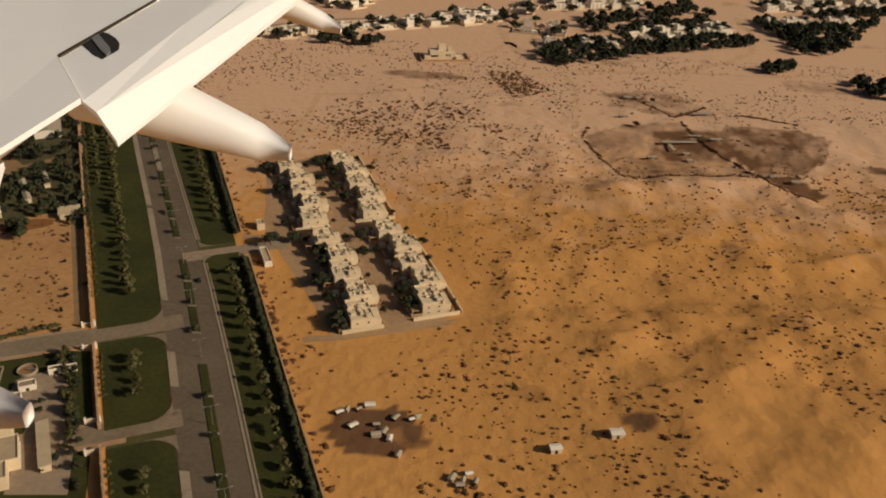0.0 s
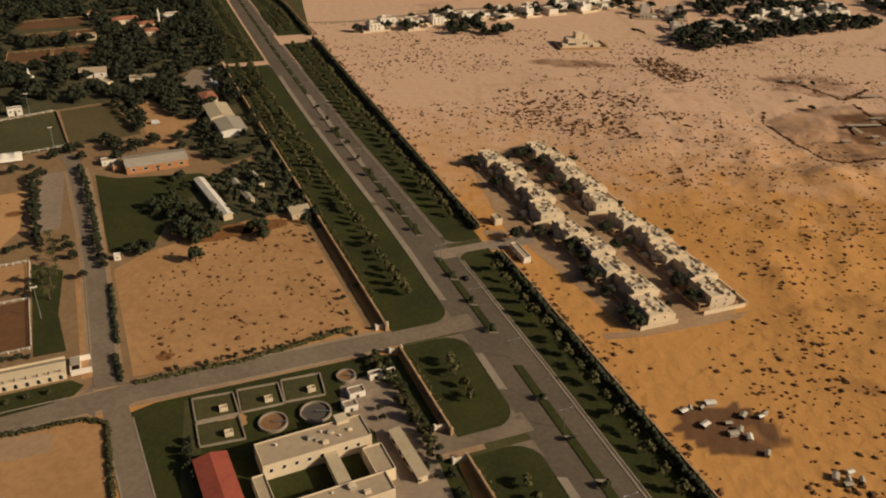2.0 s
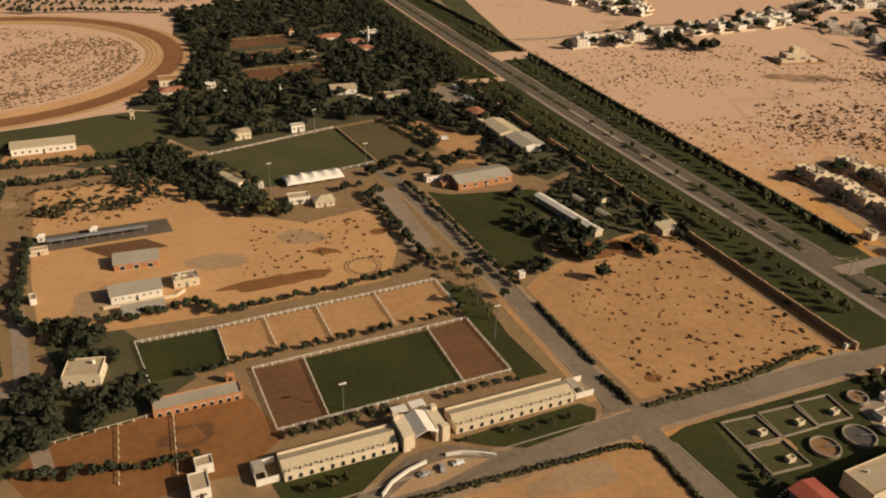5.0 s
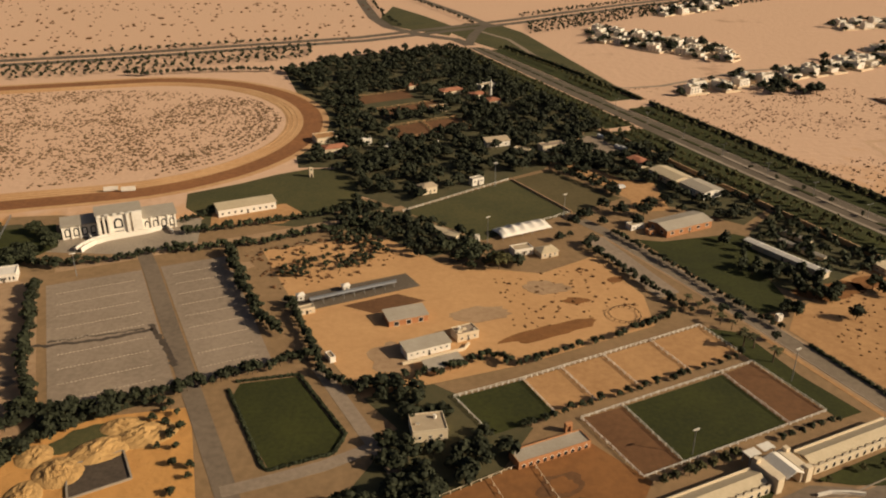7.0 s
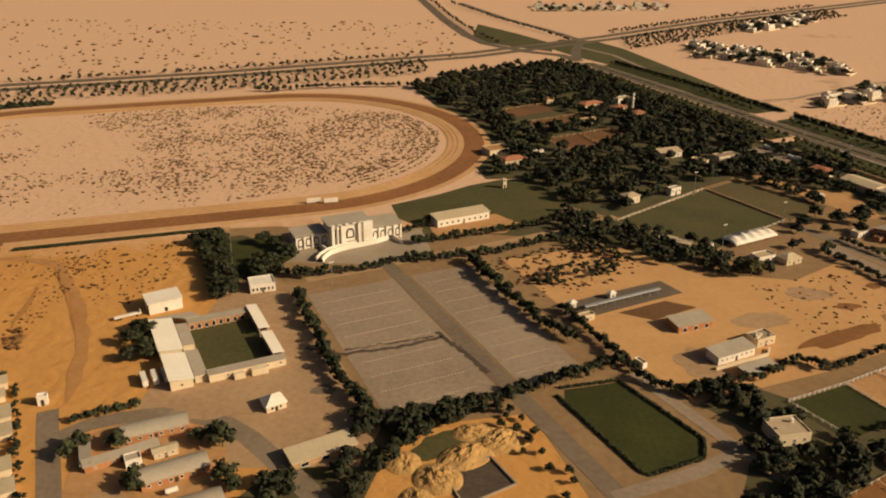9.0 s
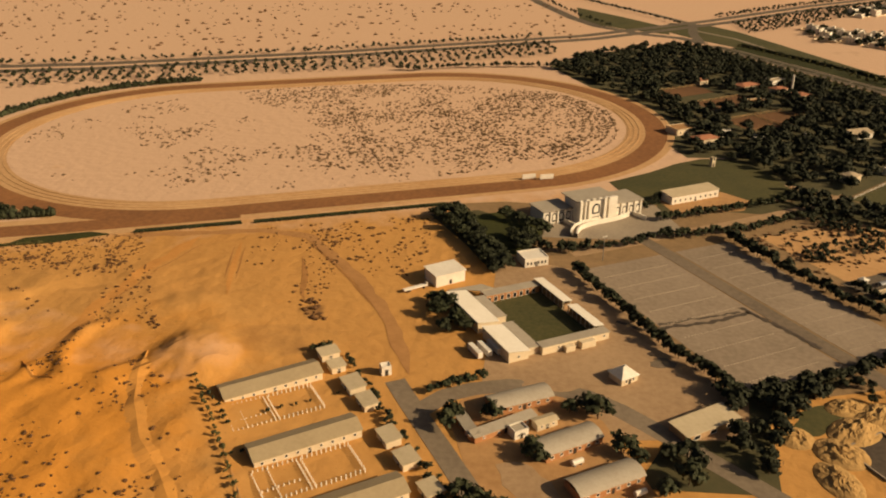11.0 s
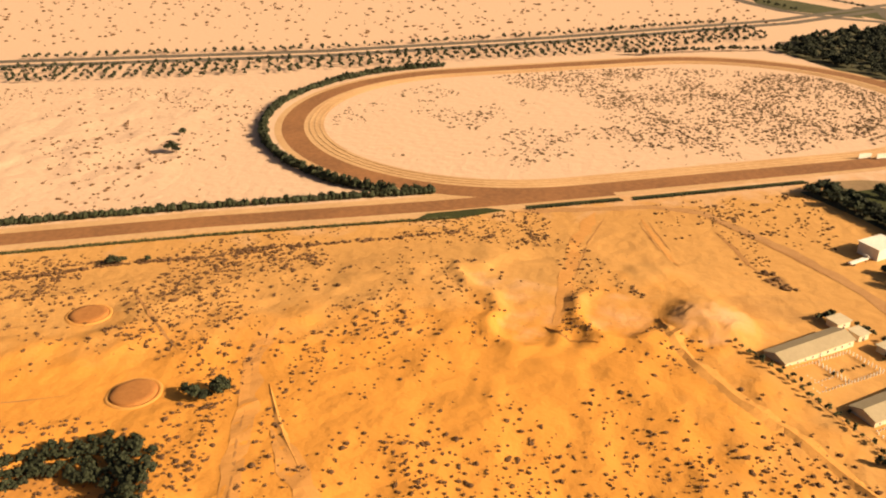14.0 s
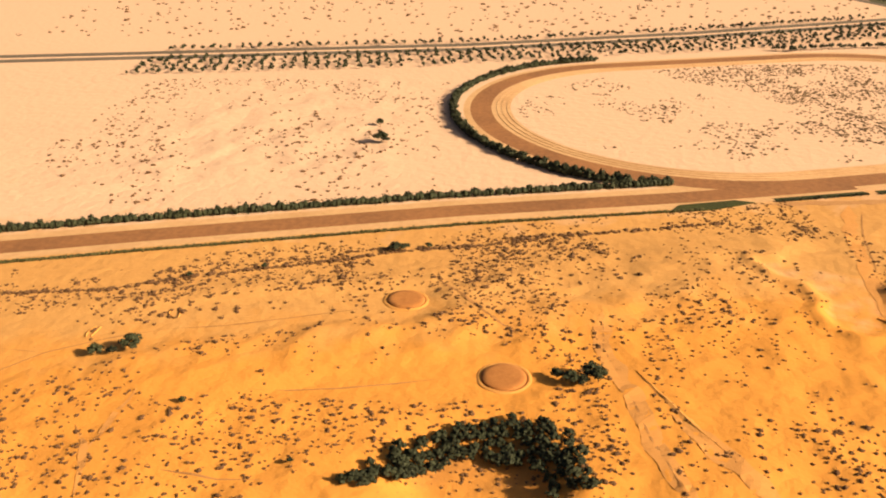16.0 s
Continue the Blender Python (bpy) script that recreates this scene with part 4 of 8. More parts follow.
BROAD = [tree_kind(s, 4.2, 4.6, 6, 46, 0.3, LEAF) for s in (11, 12, 13)]
LIGHT = [tree_kind(s, 3.0, 2.6, 4, 44, 0.22, LEAF_B) for s in (21, 22, 23)]
SMALL = [tree_kind(s, 2.2, 2.0, 4, 34, 0.2, LEAF, 0.25) for s in (31, 32, 33)]
PALM = [palm_kind(s) for s in (41, 42)]
PLANT_RNG = random.Random(5)
NAMES = {"broad": (BROAD, "broad dusty-green shade tree with a ragged crown", "tree"), "light": (LIGHT, "small olive-green street tree with a loose crown", "tree"),
         "small": (SMALL, "low dense dark-green bushy tree", "tree"), "palm": (PALM, "date palm with arching olive fronds", "palm")}
TREES = []
SINGLE = {"lane trees", "field trees", "stable trees", "lane palms", "lone desert trees", "compound trees", "paddock trees", "works trees", "stable grove trees"}
BULK = {}


def simple_geo(kind, seed):
    """A tree in one piece for belts and woods: trunk and a crown of fewer sprays."""
    h, w, n, leaf = {"broad": (4.2, 4.8, 5, 0.42), "light": (3.0, 2.6, 3, 0.3), "small": (2.2, 2.1, 3, 0.28), "palm": (2.2, 2.1, 3, 0.28)}[kind]
    r = random.Random(seed)
    lumps = []
    for k in range(n):
        a = 2 * math.pi * k / (n - 1) + r.uniform(-0.5, 0.5)
        q = 0.0 if k == n - 1 else r.uniform(0.26, 0.34) * w
        rr = w * r.uniform(0.24, 0.34)
        lumps.append((q * math.cos(a), q * math.sin(a), h * (0.78 if k == n - 1 else r.uniform(0.45, 0.65)), rr, rr * r.uniform(0.8, 1.2), h * r.uniform(0.2, 0.27)))
    tv, tf = tube_geo(0.03 * h, 0.018 * h, -0.15, h * 0.55, 5)
    cv, cf = leaf_crown(seed, lumps, 17, leaf)
    return np.array(tv + cv), [tuple(i for i in f) for f in tf] + [tuple(i + len(tv) for i in f) for f in cf], [0] * len(tf) + [1] * len(cf)


def build_bulk():
    for group, items in BULK.items():
        vs, fs, ss, base = [], [], [], 0
        made = {}
        for kind, seed, m in items:
            if (kind, seed) not in made:
                made[kind, seed] = simple_geo(kind, 500 + seed)
            v, f, s = made[kind, seed]
            m = np.array(m)
            vs.append(v @ m[:3, :3].T + m[:3, 3])
            fs += [tuple(i + base for i in face) for face in f]
            ss += s
            base += len(v)
        name = group.replace(" ", "_")
        me = mesh_data(name, np.concatenate(vs).tolist(), fs, [BARK, LEAF_B if group in ("verge trees", "barn fence trees") else LEAF], ss)
        tagged(new(name, me), "many " + group + " with ragged dusty green crowns", "trees", kind="stuff")


def plant(kind, x, y, size=1.0, group="", z=None, spread=0.22):
    kinds, label, category = NAMES[kind]
    r = PLANT_RNG
    trunk, crown = r.choice(kinds)
    s = size * r.uniform(1 - spread, 1 + spread)
    m = pose(x, y, relief(x, y) if z is None else z, 0, 0, r.uniform(0, 360)) @ Matrix.Diagonal((s * r.uniform(0.88, 1.12), s * r.uniform(0.88, 1.12), s, 1))
    TREES.append((x, y))
    if group not in SINGLE:
        BULK.setdefault(group, []).append((kind, r.randrange(5), m))
        return None
    ob = new("palm_tree" if kind == "palm" else "tree")
    ob.matrix_basis = m
    tagged(ob, label, category, group)
    for name, me in (("trunk", trunk), ("crown", crown)):
        new(name, me).parent = ob
    return ob


def row(kind, points, step, size=1.0, group="", jitter=0.4, gaps=0.0):
    for x, y, _ in along(points, step):
        if PLANT_RNG.random() < gaps:
            continue
        plant(kind, x + PLANT_RNG.uniform(-jitter, jitter), y + PLANT_RNG.uniform(-jitter, jitter), size, group)


def hedge(points, width, height, label, mat=LEAF, seed=1):
    """One clipped or ragged hedge along a line: a leafy mass of overlapping lumps."""
    rng = random.Random(seed)
    lumps = []
    for x, y, _ in along(points, width * 0.55):
        h = height * rng.uniform(0.8, 1.15)
        lumps.append((x + rng.uniform(-0.15, 0.15) * width, y + rng.uniform(-0.15, 0.15) * width, relief(x, y) + h * 0.45, width * rng.uniform(0.5, 0.66), width * rng.uniform(0.5, 0.66), h * 0.6))
    return tagged(new("hedge", mesh_data("hedge", *leaf_crown(seed, lumps, 12, 0.24), mat)), label, "hedge")


def scrub(name, n, place, size, seed, label, mat=SCRUB):
    """Many low desert bushes as one mesh: ragged domes with loose twigs."""
    rng = random.Random(seed)
    v, f = [], []
    count = tries = 0
    while count < n and tries < n * 30:
        tries += 1
        q = place(rng)
        if q is None:
            continue
        x, y = q
        count += 1
        z = relief(x, y)
        s = size * min(1.9, math.exp(rng.gauss(0, 0.36)))
        e, turn = rng.uniform(0.7, 1.5), rng.uniform(0, 3.14)
        b, m = len(v), 6
        for r, h in ((1.0, -0.1), (0.8, 0.42)):
            for j in range(m):
                a = 2 * math.pi * j / m + 0.3 * (h > 0)
                q1 = r * rng.uniform(0.65, 1.25)
                px, py = q1 * math.cos(a) * e, q1 * math.sin(a)
                v.append((x + s * (px * math.cos(turn) - py * math.sin(turn)), y + s * (px * math.sin(turn) + py * math.cos(turn)), z + s * h * rng.uniform(0.8, 1.2)))
        v.append((x, y, z + s * 0.72))
        for j in range(m):
            k = (j + 1) % m
            f += [(b + j, b + k, b + m + k, b + m + j), (b + m + j, b + m + k, b + 2 * m)]
        for _ in range(3):
            a = rng.uniform(0, 6.28)
            p = Vector((x + s * math.cos(a) * 0.9, y + s * math.sin(a) * 0.9, z + s * rng.uniform(0.2, 0.6)))
            t = Vector((rng.gauss(0, 1), rng.gauss(0, 1), rng.gauss(0.3, 0.5))).normalized() * s * 0.5
            u = Vector((-t.y, t.x, 0.1)) * 0.4
            b = len(v)
            v += [tuple(p), tuple(p + t + u), tuple(p + t * 1.6), tuple(p + t - u)]
            f.append((b, b + 1, b + 2, b + 3))
    return tagged(new(name, mesh_data(name, v, f, mat)), label, "scrub", kind="stuff")


# ---- buildings ----
WINDOW = {}


def window_mesh(w, h, arched=False):
    key = (round(w, 2), round(h, 2), arched)
    if key not in WINDOW:
        frame_geo = joined(box_geo(-w / 2 - 0.07, -w / 2, -0.06, 0.02, 0, h), box_geo(w / 2, w / 2 + 0.07, -0.06, 0.02, 0, h), box_geo(-w / 2 - 0.07, w / 2 + 0.07, -0.06, 0.02, h, h + 0.08), box_geo(-w / 2 - 0.1, w / 2 + 0.1, -0.12, 0.02, -0.08, 0))
        pane = box_geo(-w / 2, w / 2, -0.025, 0.02, 0, h)
        if arched:
            n = 7
            ring = [(w / 2 * math.cos(math.pi * k / n), h - w / 2 + w / 2 * math.sin(math.pi * k / n)) for k in range(n + 1)]
            pts = ring + [(-w / 2, 0), (w / 2, 0)]
            m = len(pts)
            pane = ([(x, -0.03, z) for x, z in pts] + [(x, 0.02, z) for x, z in pts], [tuple(range(m)), *[(k, m + k, m + (k + 1) % m, (k + 1) % m) for k in range(m)]])
            frame_geo = joined(*[([(x * q, y, (z - h + w / 2) * q + h - w / 2) for q in (1.0, 1.22) for y in (-0.08, 0.02) for x, z in (a, b)], [(0, 1, 5, 4), (2, 6, 7, 3), (4, 5, 7, 6), (0, 2, 3, 1)]) for a, b in zip(ring, ring[1:])])
        WINDOW[key] = (mesh_data("window", *frame_geo, WHITE), mesh_data("pane", *pane, GLASS))
    return WINDOW[key]


def windows_on(parent, face, length, depth, n, w, h, z, arched=False, inset=0.0, name="window"):
    """n windows along one face (s, n, e or w) of a block centred on the parent."""
    for k in range(n):
        p = -length / 2 + inset + (length - 2 * inset) * (k + 0.5) / n
        at, turn = {"s": ((p, -depth / 2, z), 0), "n": ((-p, depth / 2, z), 180), "e": ((depth / 2, p, z), 90), "w": ((-depth / 2, -p, z), -90)}[face]
        fr, pane = window_mesh(w, h, arched)
        o = part(name, fr, parent, "", at, turn)
        part("pane", pane, o)


def gable_geo(length, width, z, rise, over=0.25, thick=0.12):
    a, b = length / 2 + over, width / 2 + over
    lip = -rise * over / (width / 2)
    prof = [(-b, z + lip), (0, z + rise), (b, z + lip), (b, z + lip + thick), (0, z + rise + thick), (-b, z + lip + thick)]
    v = [(x, y, h) for x in (-a, a) for y, h in prof]
    return v, [(0, 1, 4, 5), (1, 2, 3, 4), (6, 11, 10, 7), (7, 10, 9, 8)] + [(k, 6 + k, 6 + (k + 1) % 6, (k + 1) % 6) for k in range(6)]


def barrel_geo(length, width, z, rise, over=0.2, n=8, thick=0.12):
    a, b = length / 2 + over, width / 2 + over
    prof = [(-b + 2 * b * k / n, z + rise * math.sin(math.pi * k / n) ** 0.8) for k in range(n + 1)]
    prof += [(y, h + thick) for y, h in prof[::-1]]
    m = len(prof)
    v = [(x, y, h) for x in (-a, a) for y, h in prof]
    f = [(k, m + k, m + (k + 1) % m, (k + 1) % m) for k in range(m)]
    for k in range(n):
        f += [(k, k + 1, m - 2 - k, m - 1 - k), (m + k + 1, m + k, 2 * m - 1 - k, 2 * m - 2 - k)]
    return v, f


def gabled_wall(length, width, z, rise):
    v = [(x, y, h) for x in (-length / 2, length / 2) for y, h in ((-width / 2, -0.3), (width / 2, -0.3), (width / 2, z), (0, z + rise), (-width / 2, z))]
    return v, [(0, 4, 3, 2, 1), (5, 6, 7, 8, 9), (0, 5, 9, 4), (1, 2, 7, 6), (0, 1, 6, 5), (2, 3, 8, 7), (3, 4, 9, 8)]


def hip_geo(length, width, z, rise, over=0.3, ridge=0.0):
    a, b, r = length / 2 + over, width / 2 + over, ridge / 2
    v = [(-a, -b, z), (a, -b, z), (a, b, z), (-a, b, z), (-a, -b, z + 0.1), (a, -b, z + 0.1), (a, b, z + 0.1), (-a, b, z + 0.1), (-r - 0.05, 0, z + rise), (r + 0.05, 0, z + rise)]
    return v, [(3, 2, 1, 0), (0, 1, 5, 4), (1, 2, 6, 5), (2, 3, 7, 6), (3, 0, 4, 7), (4, 5, 9, 8), (5, 6, 9), (6, 7, 8, 9), (7, 4, 8)]


def flat_roof(parent, length, width, z, wall, deck, dx=0.0, dy=0.0, rim=0.28):
    a, b, t = length / 2, width / 2, 0.16
    part("roof", mesh_data("roof", *box_geo(dx - a + t, dx + a - t, dy - b + t, dy + b - t, z - 0.1, z + 0.02), deck), parent)
    part("parapet", mesh_data("parapet", *joined(box_geo(dx - a, dx + a, dy - b, dy - b + t, z - 0.1, z + rim), box_geo(dx - a, dx + a, dy + b - t, dy + b, z - 0.1, z + rim),
                                                 box_geo(dx - a, dx - a + t, dy - b + t, dy + b - t, z - 0.1, z + rim), box_geo(dx + a - t, dx + a, dy - b + t, dy + b - t, z - 0.1, z + rim)), wall), parent)


def roof_clutter(parent, length, width, z, n, seed, dx=0.0, dy=0.0):
    rng = random.Random(seed)
    for k in range(n):
        s = rng.uniform(0.35, 0.8)
        x, y = dx + rng.uniform(-0.38, 0.38) * length, dy + rng.uniform(-0.36, 0.36) * width
        if k % 3 == 2:
            part("water_tank", mesh_data("water_tank", *tube_geo(s * 0.55, s * 0.5, z, z + s * 1.1, 9, x, y), WHITE), parent)
        else:
            part("roof_unit", mesh_data("roof_unit", *box_geo(x - s, x + s, y - s * 0.6, y + s * 0.6, z, z + s * 0.9, 0.05), CREAM if k % 2 else ROOF_TILE), parent)


def building(name, label, category, cx, cy, turn, length, width, height, roof="flat", wall=CREAM, top=ROOF_FLAT, rise=0.9, win=(("s", 6),), size=(0.5, 0.7), sill=1.0, arched=False, door=True, clutter=0, group="", seed=1):
    t = thing(name, label, category, (cx, cy, 0), turn, group)
    if roof == "gable":
        part("wall", mesh_data("wall", *gabled_wall(length, width, height, rise), wall), t)
        part("roof", mesh_data("roof", *gable_geo(length, width, height, rise), top), t)
    else:
        part("wall", mesh_data("wall", *box_geo(-length / 2, length / 2, -width / 2, width / 2, -0.3, height), wall), t)
        if roof == "flat":
            flat_roof(t, length, width, height + 0.1, wall, top)
        elif roof == "barrel":
            part("roof", mesh_data("roof", *barrel_geo(length, width, height, rise), top), t)
        elif roof == "hip":
            part("roof", mesh_data("roof", *hip_geo(length, width, height, rise, ridge=max(0.0, length - width)), top), t)
        elif roof == "shed":
            a, b = length / 2 + 0.3, width / 2 + 0.3
            v, f = box_geo(-a, a, -b, b, height, height + 0.14)
            part("roof", mesh_data("roof", [(x, y, z + rise * (y + b) / (2 * b)) for x, y, z in v], f, top), t)
            v, f = box_geo(-length / 2, length / 2, -0.3, width / 2, height - 0.1, height + 0.02)
            part("gable_wall", mesh_data("gable_wall", [(x, y, z + (rise * 0.5 * (0.4 + y / width) if z > height else 0)) for x, y, z in v], f, wall), t)
    for face, n in win:
        windows_on(t, face, length if face in "sn" else width, width if face in "sn" else length, n, size[0], size[1], sill, arched, 0.3)
    if door:
        part("door", mesh_data("door", *box_geo(-0.35, 0.35, -width / 2 - 0.04, -width / 2 + 0.03, 0, min(1.5, height * 0.75)), DARK), t)
    if clutter:
        roof_clutter(t, length, width, height + 0.12, clutter, seed)
    return t


def wall_line(name, label, points, height, thick, mat, pier=0.0, category="wall"):
    """A free-standing wall along a line, with a coping and, where asked, piers."""
    t = thing(name, label, category, (0, 0, 0))
    for a, b in zip(points, points[1:]):
        n = max(1, round(math.dist(a, b) / 12))
        for k in range(n):
            p, q = [(a[0] + (b[0] - a[0]) * s / n, a[1] + (b[1] - a[1]) * s / n) for s in (k, k + 1)]
            part("panel", mesh_data("panel", *beam_geo((*p, -0.2), (*q, -0.2), thick, height + 0.2), mat), t)
    part("coping", mesh_data("coping", *joined(*[beam_geo((*a, height), (*b, height), thick + 0.12, 0.1) for a, b in zip(points, points[1:])]), mat), t)
    if pier:
        me = mesh_data("pier", *box_geo(-thick, thick, -thick, thick, -0.2, height + 0.25, 0.05), mat)
        for x, y, d in along(points, pier):
            part("pier", me, t, "", (x, y, 0), d)
    return t


def rail_fence(points, step=2.2, height=0.75, label="white post-and-rail riding fence", closed=True, rails=2, mat=WHITE):
    t = thing("rail_fence", label, "fence", (0, 0, 0))
    pts = points + points[:1] if closed else points
    post = mesh_data("post", *box_geo(-0.1, 0.1, -0.1, 0.1, -0.1, height, 0.02), mat)
    for x, y, d in along(pts, step):
        part("post", post, t, "", (x, y, 0.03), d)
    for a, b in zip(pts, pts[1:]):
        for k in range(rails):
            z = height * (0.92 - 0.45 * k)
            part("rail", mesh_data("rail", *beam_geo((*a, z), (*b, z), 0.07, 0.08), mat), t)
    return t


def car(x, y, turn, mat, group="cars by the forecourt", label="parked pale saloon car"):
    t = thing("car", label, "car", (x, y, 0.08), turn, group)
    v, f = [], []
    prof = [(-1.15, 0.18), (-1.18, 0.5), (-0.75, 0.56), (-0.5, 0.82), (0.25, 0.82), (0.55, 0.55), (1.1, 0.48), (1.16, 0.18)]
    n = len(prof)
    for y0, q in ((-0.46, 1.0), (0.46, 1.0)):
        v += [(a, y0 * (0.84 if z > 0.7 else 1), z) for a, z in prof]
    f = [tuple(range(n - 1, -1, -1))[::-1], tuple(range(2 * n - 1, n - 1, -1))] + [(k, n + k, n + (k + 1) % n, (k + 1) % n) for k in range(n)]
    part("body", mesh_data("body", v, f, mat), t)
    part("windscreen", mesh_data("windscreen", *box_geo(-0.55, 0.38, -0.4, 0.4, 0.6, 0.78), GLASS), t)
    wheel = mesh_data("wheel", *[(lambda g: [(a, c, b) for a, b, c in g])(tube_geo(0.18, 0.18, -0.06, 0.06, 10)[0]), tube_geo(0.18, 0.18, -0.06, 0.06, 10)[1]], TYRE)
    for wx in (-0.7, 0.7):
        for wy in (-0.43, 0.43):
            part("wheel", wheel, t, "", (wx, wy, 0.18))
    return t


def mast(x, y, height, label="tall floodlight mast over the riding grounds", group="floodlight masts"):
    t = thing("floodlight_mast", label, "floodlight", (x, y, 0), 24, group)
    part("pole", mesh_data("pole", *tube_geo(0.13, 0.07, -0.1, height, 7), METAL), t)
    part("crossbar", mesh_data("crossbar", *box_geo(-0.7, 0.7, -0.06, 0.06, height - 0.1, height + 0.02), METAL), t)
    lamp = mesh_data("lamp", *box_geo(-0.22, 0.22, -0.22, 0.1, 0, 0.3, 0.04), WHITE)
    for k in (-0.55, 0.0, 0.55):
        part("lamp", lamp, t, "", (k, 0, height - 0.02))
    return t

# ---- boulevard walls, hedges and trees ----
WEST_A = [(at_y(WALL_WEST, y), y) for y in (60, 100, 125)]
WEST_B = [(at_y(WALL_WEST, y), y) for y in (132, 159.5)]
WEST_C = [(at_y(WALL_WEST, y), y) for y in (168, 220, 300, 372)]
for pts in (WEST_A, WEST_B, WEST_C):
    wall_line("boundary_wall", "long tan rendered boundary wall beside the boulevard", pts, 1.7, 0.35, TAN_WALL, pier=6.0)
EAST_A = [(at_y(HEDGE_LINE, y), y) for y in (60, 100, 160, 207)]
EAST_B = [(at_y(HEDGE_LINE, y), y) for y in (222, 300, 380, 420)]
EAST_C = [(at_y(HEDGE_LINE, y), y) for y in (428, 484, 565)]
for k, pts in enumerate((EAST_A, EAST_B, EAST_C)):
    hedge(pts, 2.2, 2.4, "tall dark clipped hedge between boulevard and desert", LEAF, 70 + k)
    wall_line("boundary_wall", "brown boundary wall behind the boulevard hedge", offset(pts, -1.6), 1.3, 0.3, TAN_WALL)
    scrub("dry_verge", 160, lambda r, p=pts: (lambda q: (q[0] + r.uniform(2.2, 4.5), q[1]))(r.choice(along(p, 1.0))), 0.5, 200 + k, "dry brown bushes along the boundary wall")


def verge_row(line_a, line_b, k, y0, y1, step, kind, size, group, skip=()):
    y = y0
    while y < y1:
        if not any(a < y < b for a, b in skip):
            plant(kind, at_y(line_a, y) * (1 - k) + at_y(line_b, y) * k + PLANT_RNG.uniform(-0.3, 0.3), y, size, group)
        y += step


GAPS_W = ((122, 142), (156, 181))
GAPS_E = ((199, 226), (408, 432))
verge_row(WALL_WEST, ROAD_WEST, 0.55, 102, 372, 4.1, "light", 1.15, "verge trees", GAPS_W)
verge_row(WALL_WEST, ROAD_WEST, 0.28, 250, 372, 4.1, "light", 0.9, "verge trees", GAPS_W)
verge_row(WALL_WEST, ROAD_WEST, 0.09, 102, 372, 2.0, "small", 0.55, "verge trees", GAPS_W)
verge_row(ROAD_EAST, HEDGE_LINE, 0.64, 102, 470, 5.3, "light", 1.2, "verge trees", GAPS_E)
verge_row(ROAD_EAST, HEDGE_LINE, 0.3, 300, 470, 5.3, "light", 0.9, "verge trees", GAPS_E)
verge_row(ROAD_EAST, HEDGE_LINE, 0.6, 474, 560, 5, "small", 1.1, "verge trees")
verge_row([(-178.5, 372), (-270, 577)], ROAD_WEST, 0.5, 380, 560, 4.5, "small", 1.2, "verge trees")
verge_row([(-178.5, 372), (-270, 577)], ROAD_WEST, 0.15, 380, 560, 3.4, "small", 1.6, "wall trees")
verge_row([(-178.5, 372), (-270, 577)], ROAD_WEST, 0.75, 380, 560, 4.5, "small", 1.2, "verge trees")
verge_row(ROAD_WEST, ROAD_EAST, 0.58, 106, 330, 12.6, "small", 0.95, "median trees", ((156, 168), (203, 216)))


def street_lamp(x, y, turn):
    t = thing("street_lamp", "grey twin-arm street lamp on the boulevard median", "street lamp", (x, y, 0.2), turn, "boulevard lamps")
    part("pole", mesh_data("pole", *tube_geo(0.09, 0.05, -0.1, 5.2, 7), METAL), t)
    for s in (-1, 1):
        arm = part("arm", mesh_data("arm", *beam_geo((0, 0, 5.1), (s * 1.3, 0, 5.3), 0.07, 0.07), METAL), t)
        part("lamp_head", mesh_data("lamp_head", *box_geo(s * 1.3 - 0.3, s * 1.3 + 0.3, -0.1, 0.1, 5.28, 5.4, 0.03), METAL), arm)


for y in (112, 135, 158.6, 180, 202, 224, 245, 268, 290, 312, 336, 360, 385, 410):
    x = at_y(ROAD_WEST, y) * 0.42 + at_y(ROAD_EAST, y) * 0.58
    street_lamp(x, y, 23)

car(-67.6, 193, 112, shader("dark_car_paint", (0.03, 0.03, 0.035), rough=0.3), "traffic", "dark saloon car on the boulevard")

# gate houses beside the side roads
for x, y, t in ((-88.6, 168.6, 24), (-84.6, 159.4, 24), (-73.4, 133.6, 24), (-69.6, 124.4, 24)):
    g = thing("gate_pier_wall", "white rendered gate wall at an estate entrance", "gate", (x, y, 0), t, "gate walls")
    part("wall", mesh_data("wall", *box_geo(-1.3, 1.3, -0.25, 0.25, -0.2, 1.2, 0.05), CREAM), g)
    part("pier", mesh_data("pier", *box_geo(-1.7, -1.2, -0.4, 0.4, -0.2, 1.6, 0.06), WHITE), g)
    part("pier", mesh_data("pier", *box_geo(1.2, 1.7, -0.4, 0.4, -0.2, 1.6, 0.06), WHITE), g)

# ---- villa compound ----
surface("compound_ground", [(-66, 272), (-43, 293), (-33, 290), (-8, 236), (6, 187), (-1, 178), (-26, 170), (-48, 210), (-56, 224)], 0.03, SERVICE, "bare sandy ground of a villa compound", "yard")
road("road", [(-62, 220), (-44, 220.5), (-16, 233), (-6, 238)], 3.2, 0.05, SERVICE, "sandy paved lane through the villa compound")
road("road", [(-34, 168.5), (-24, 170.5), (4, 180.5), (12, 183)], 2.4, 0.05, SERVICE, "sandy paved lane along the villa compound")


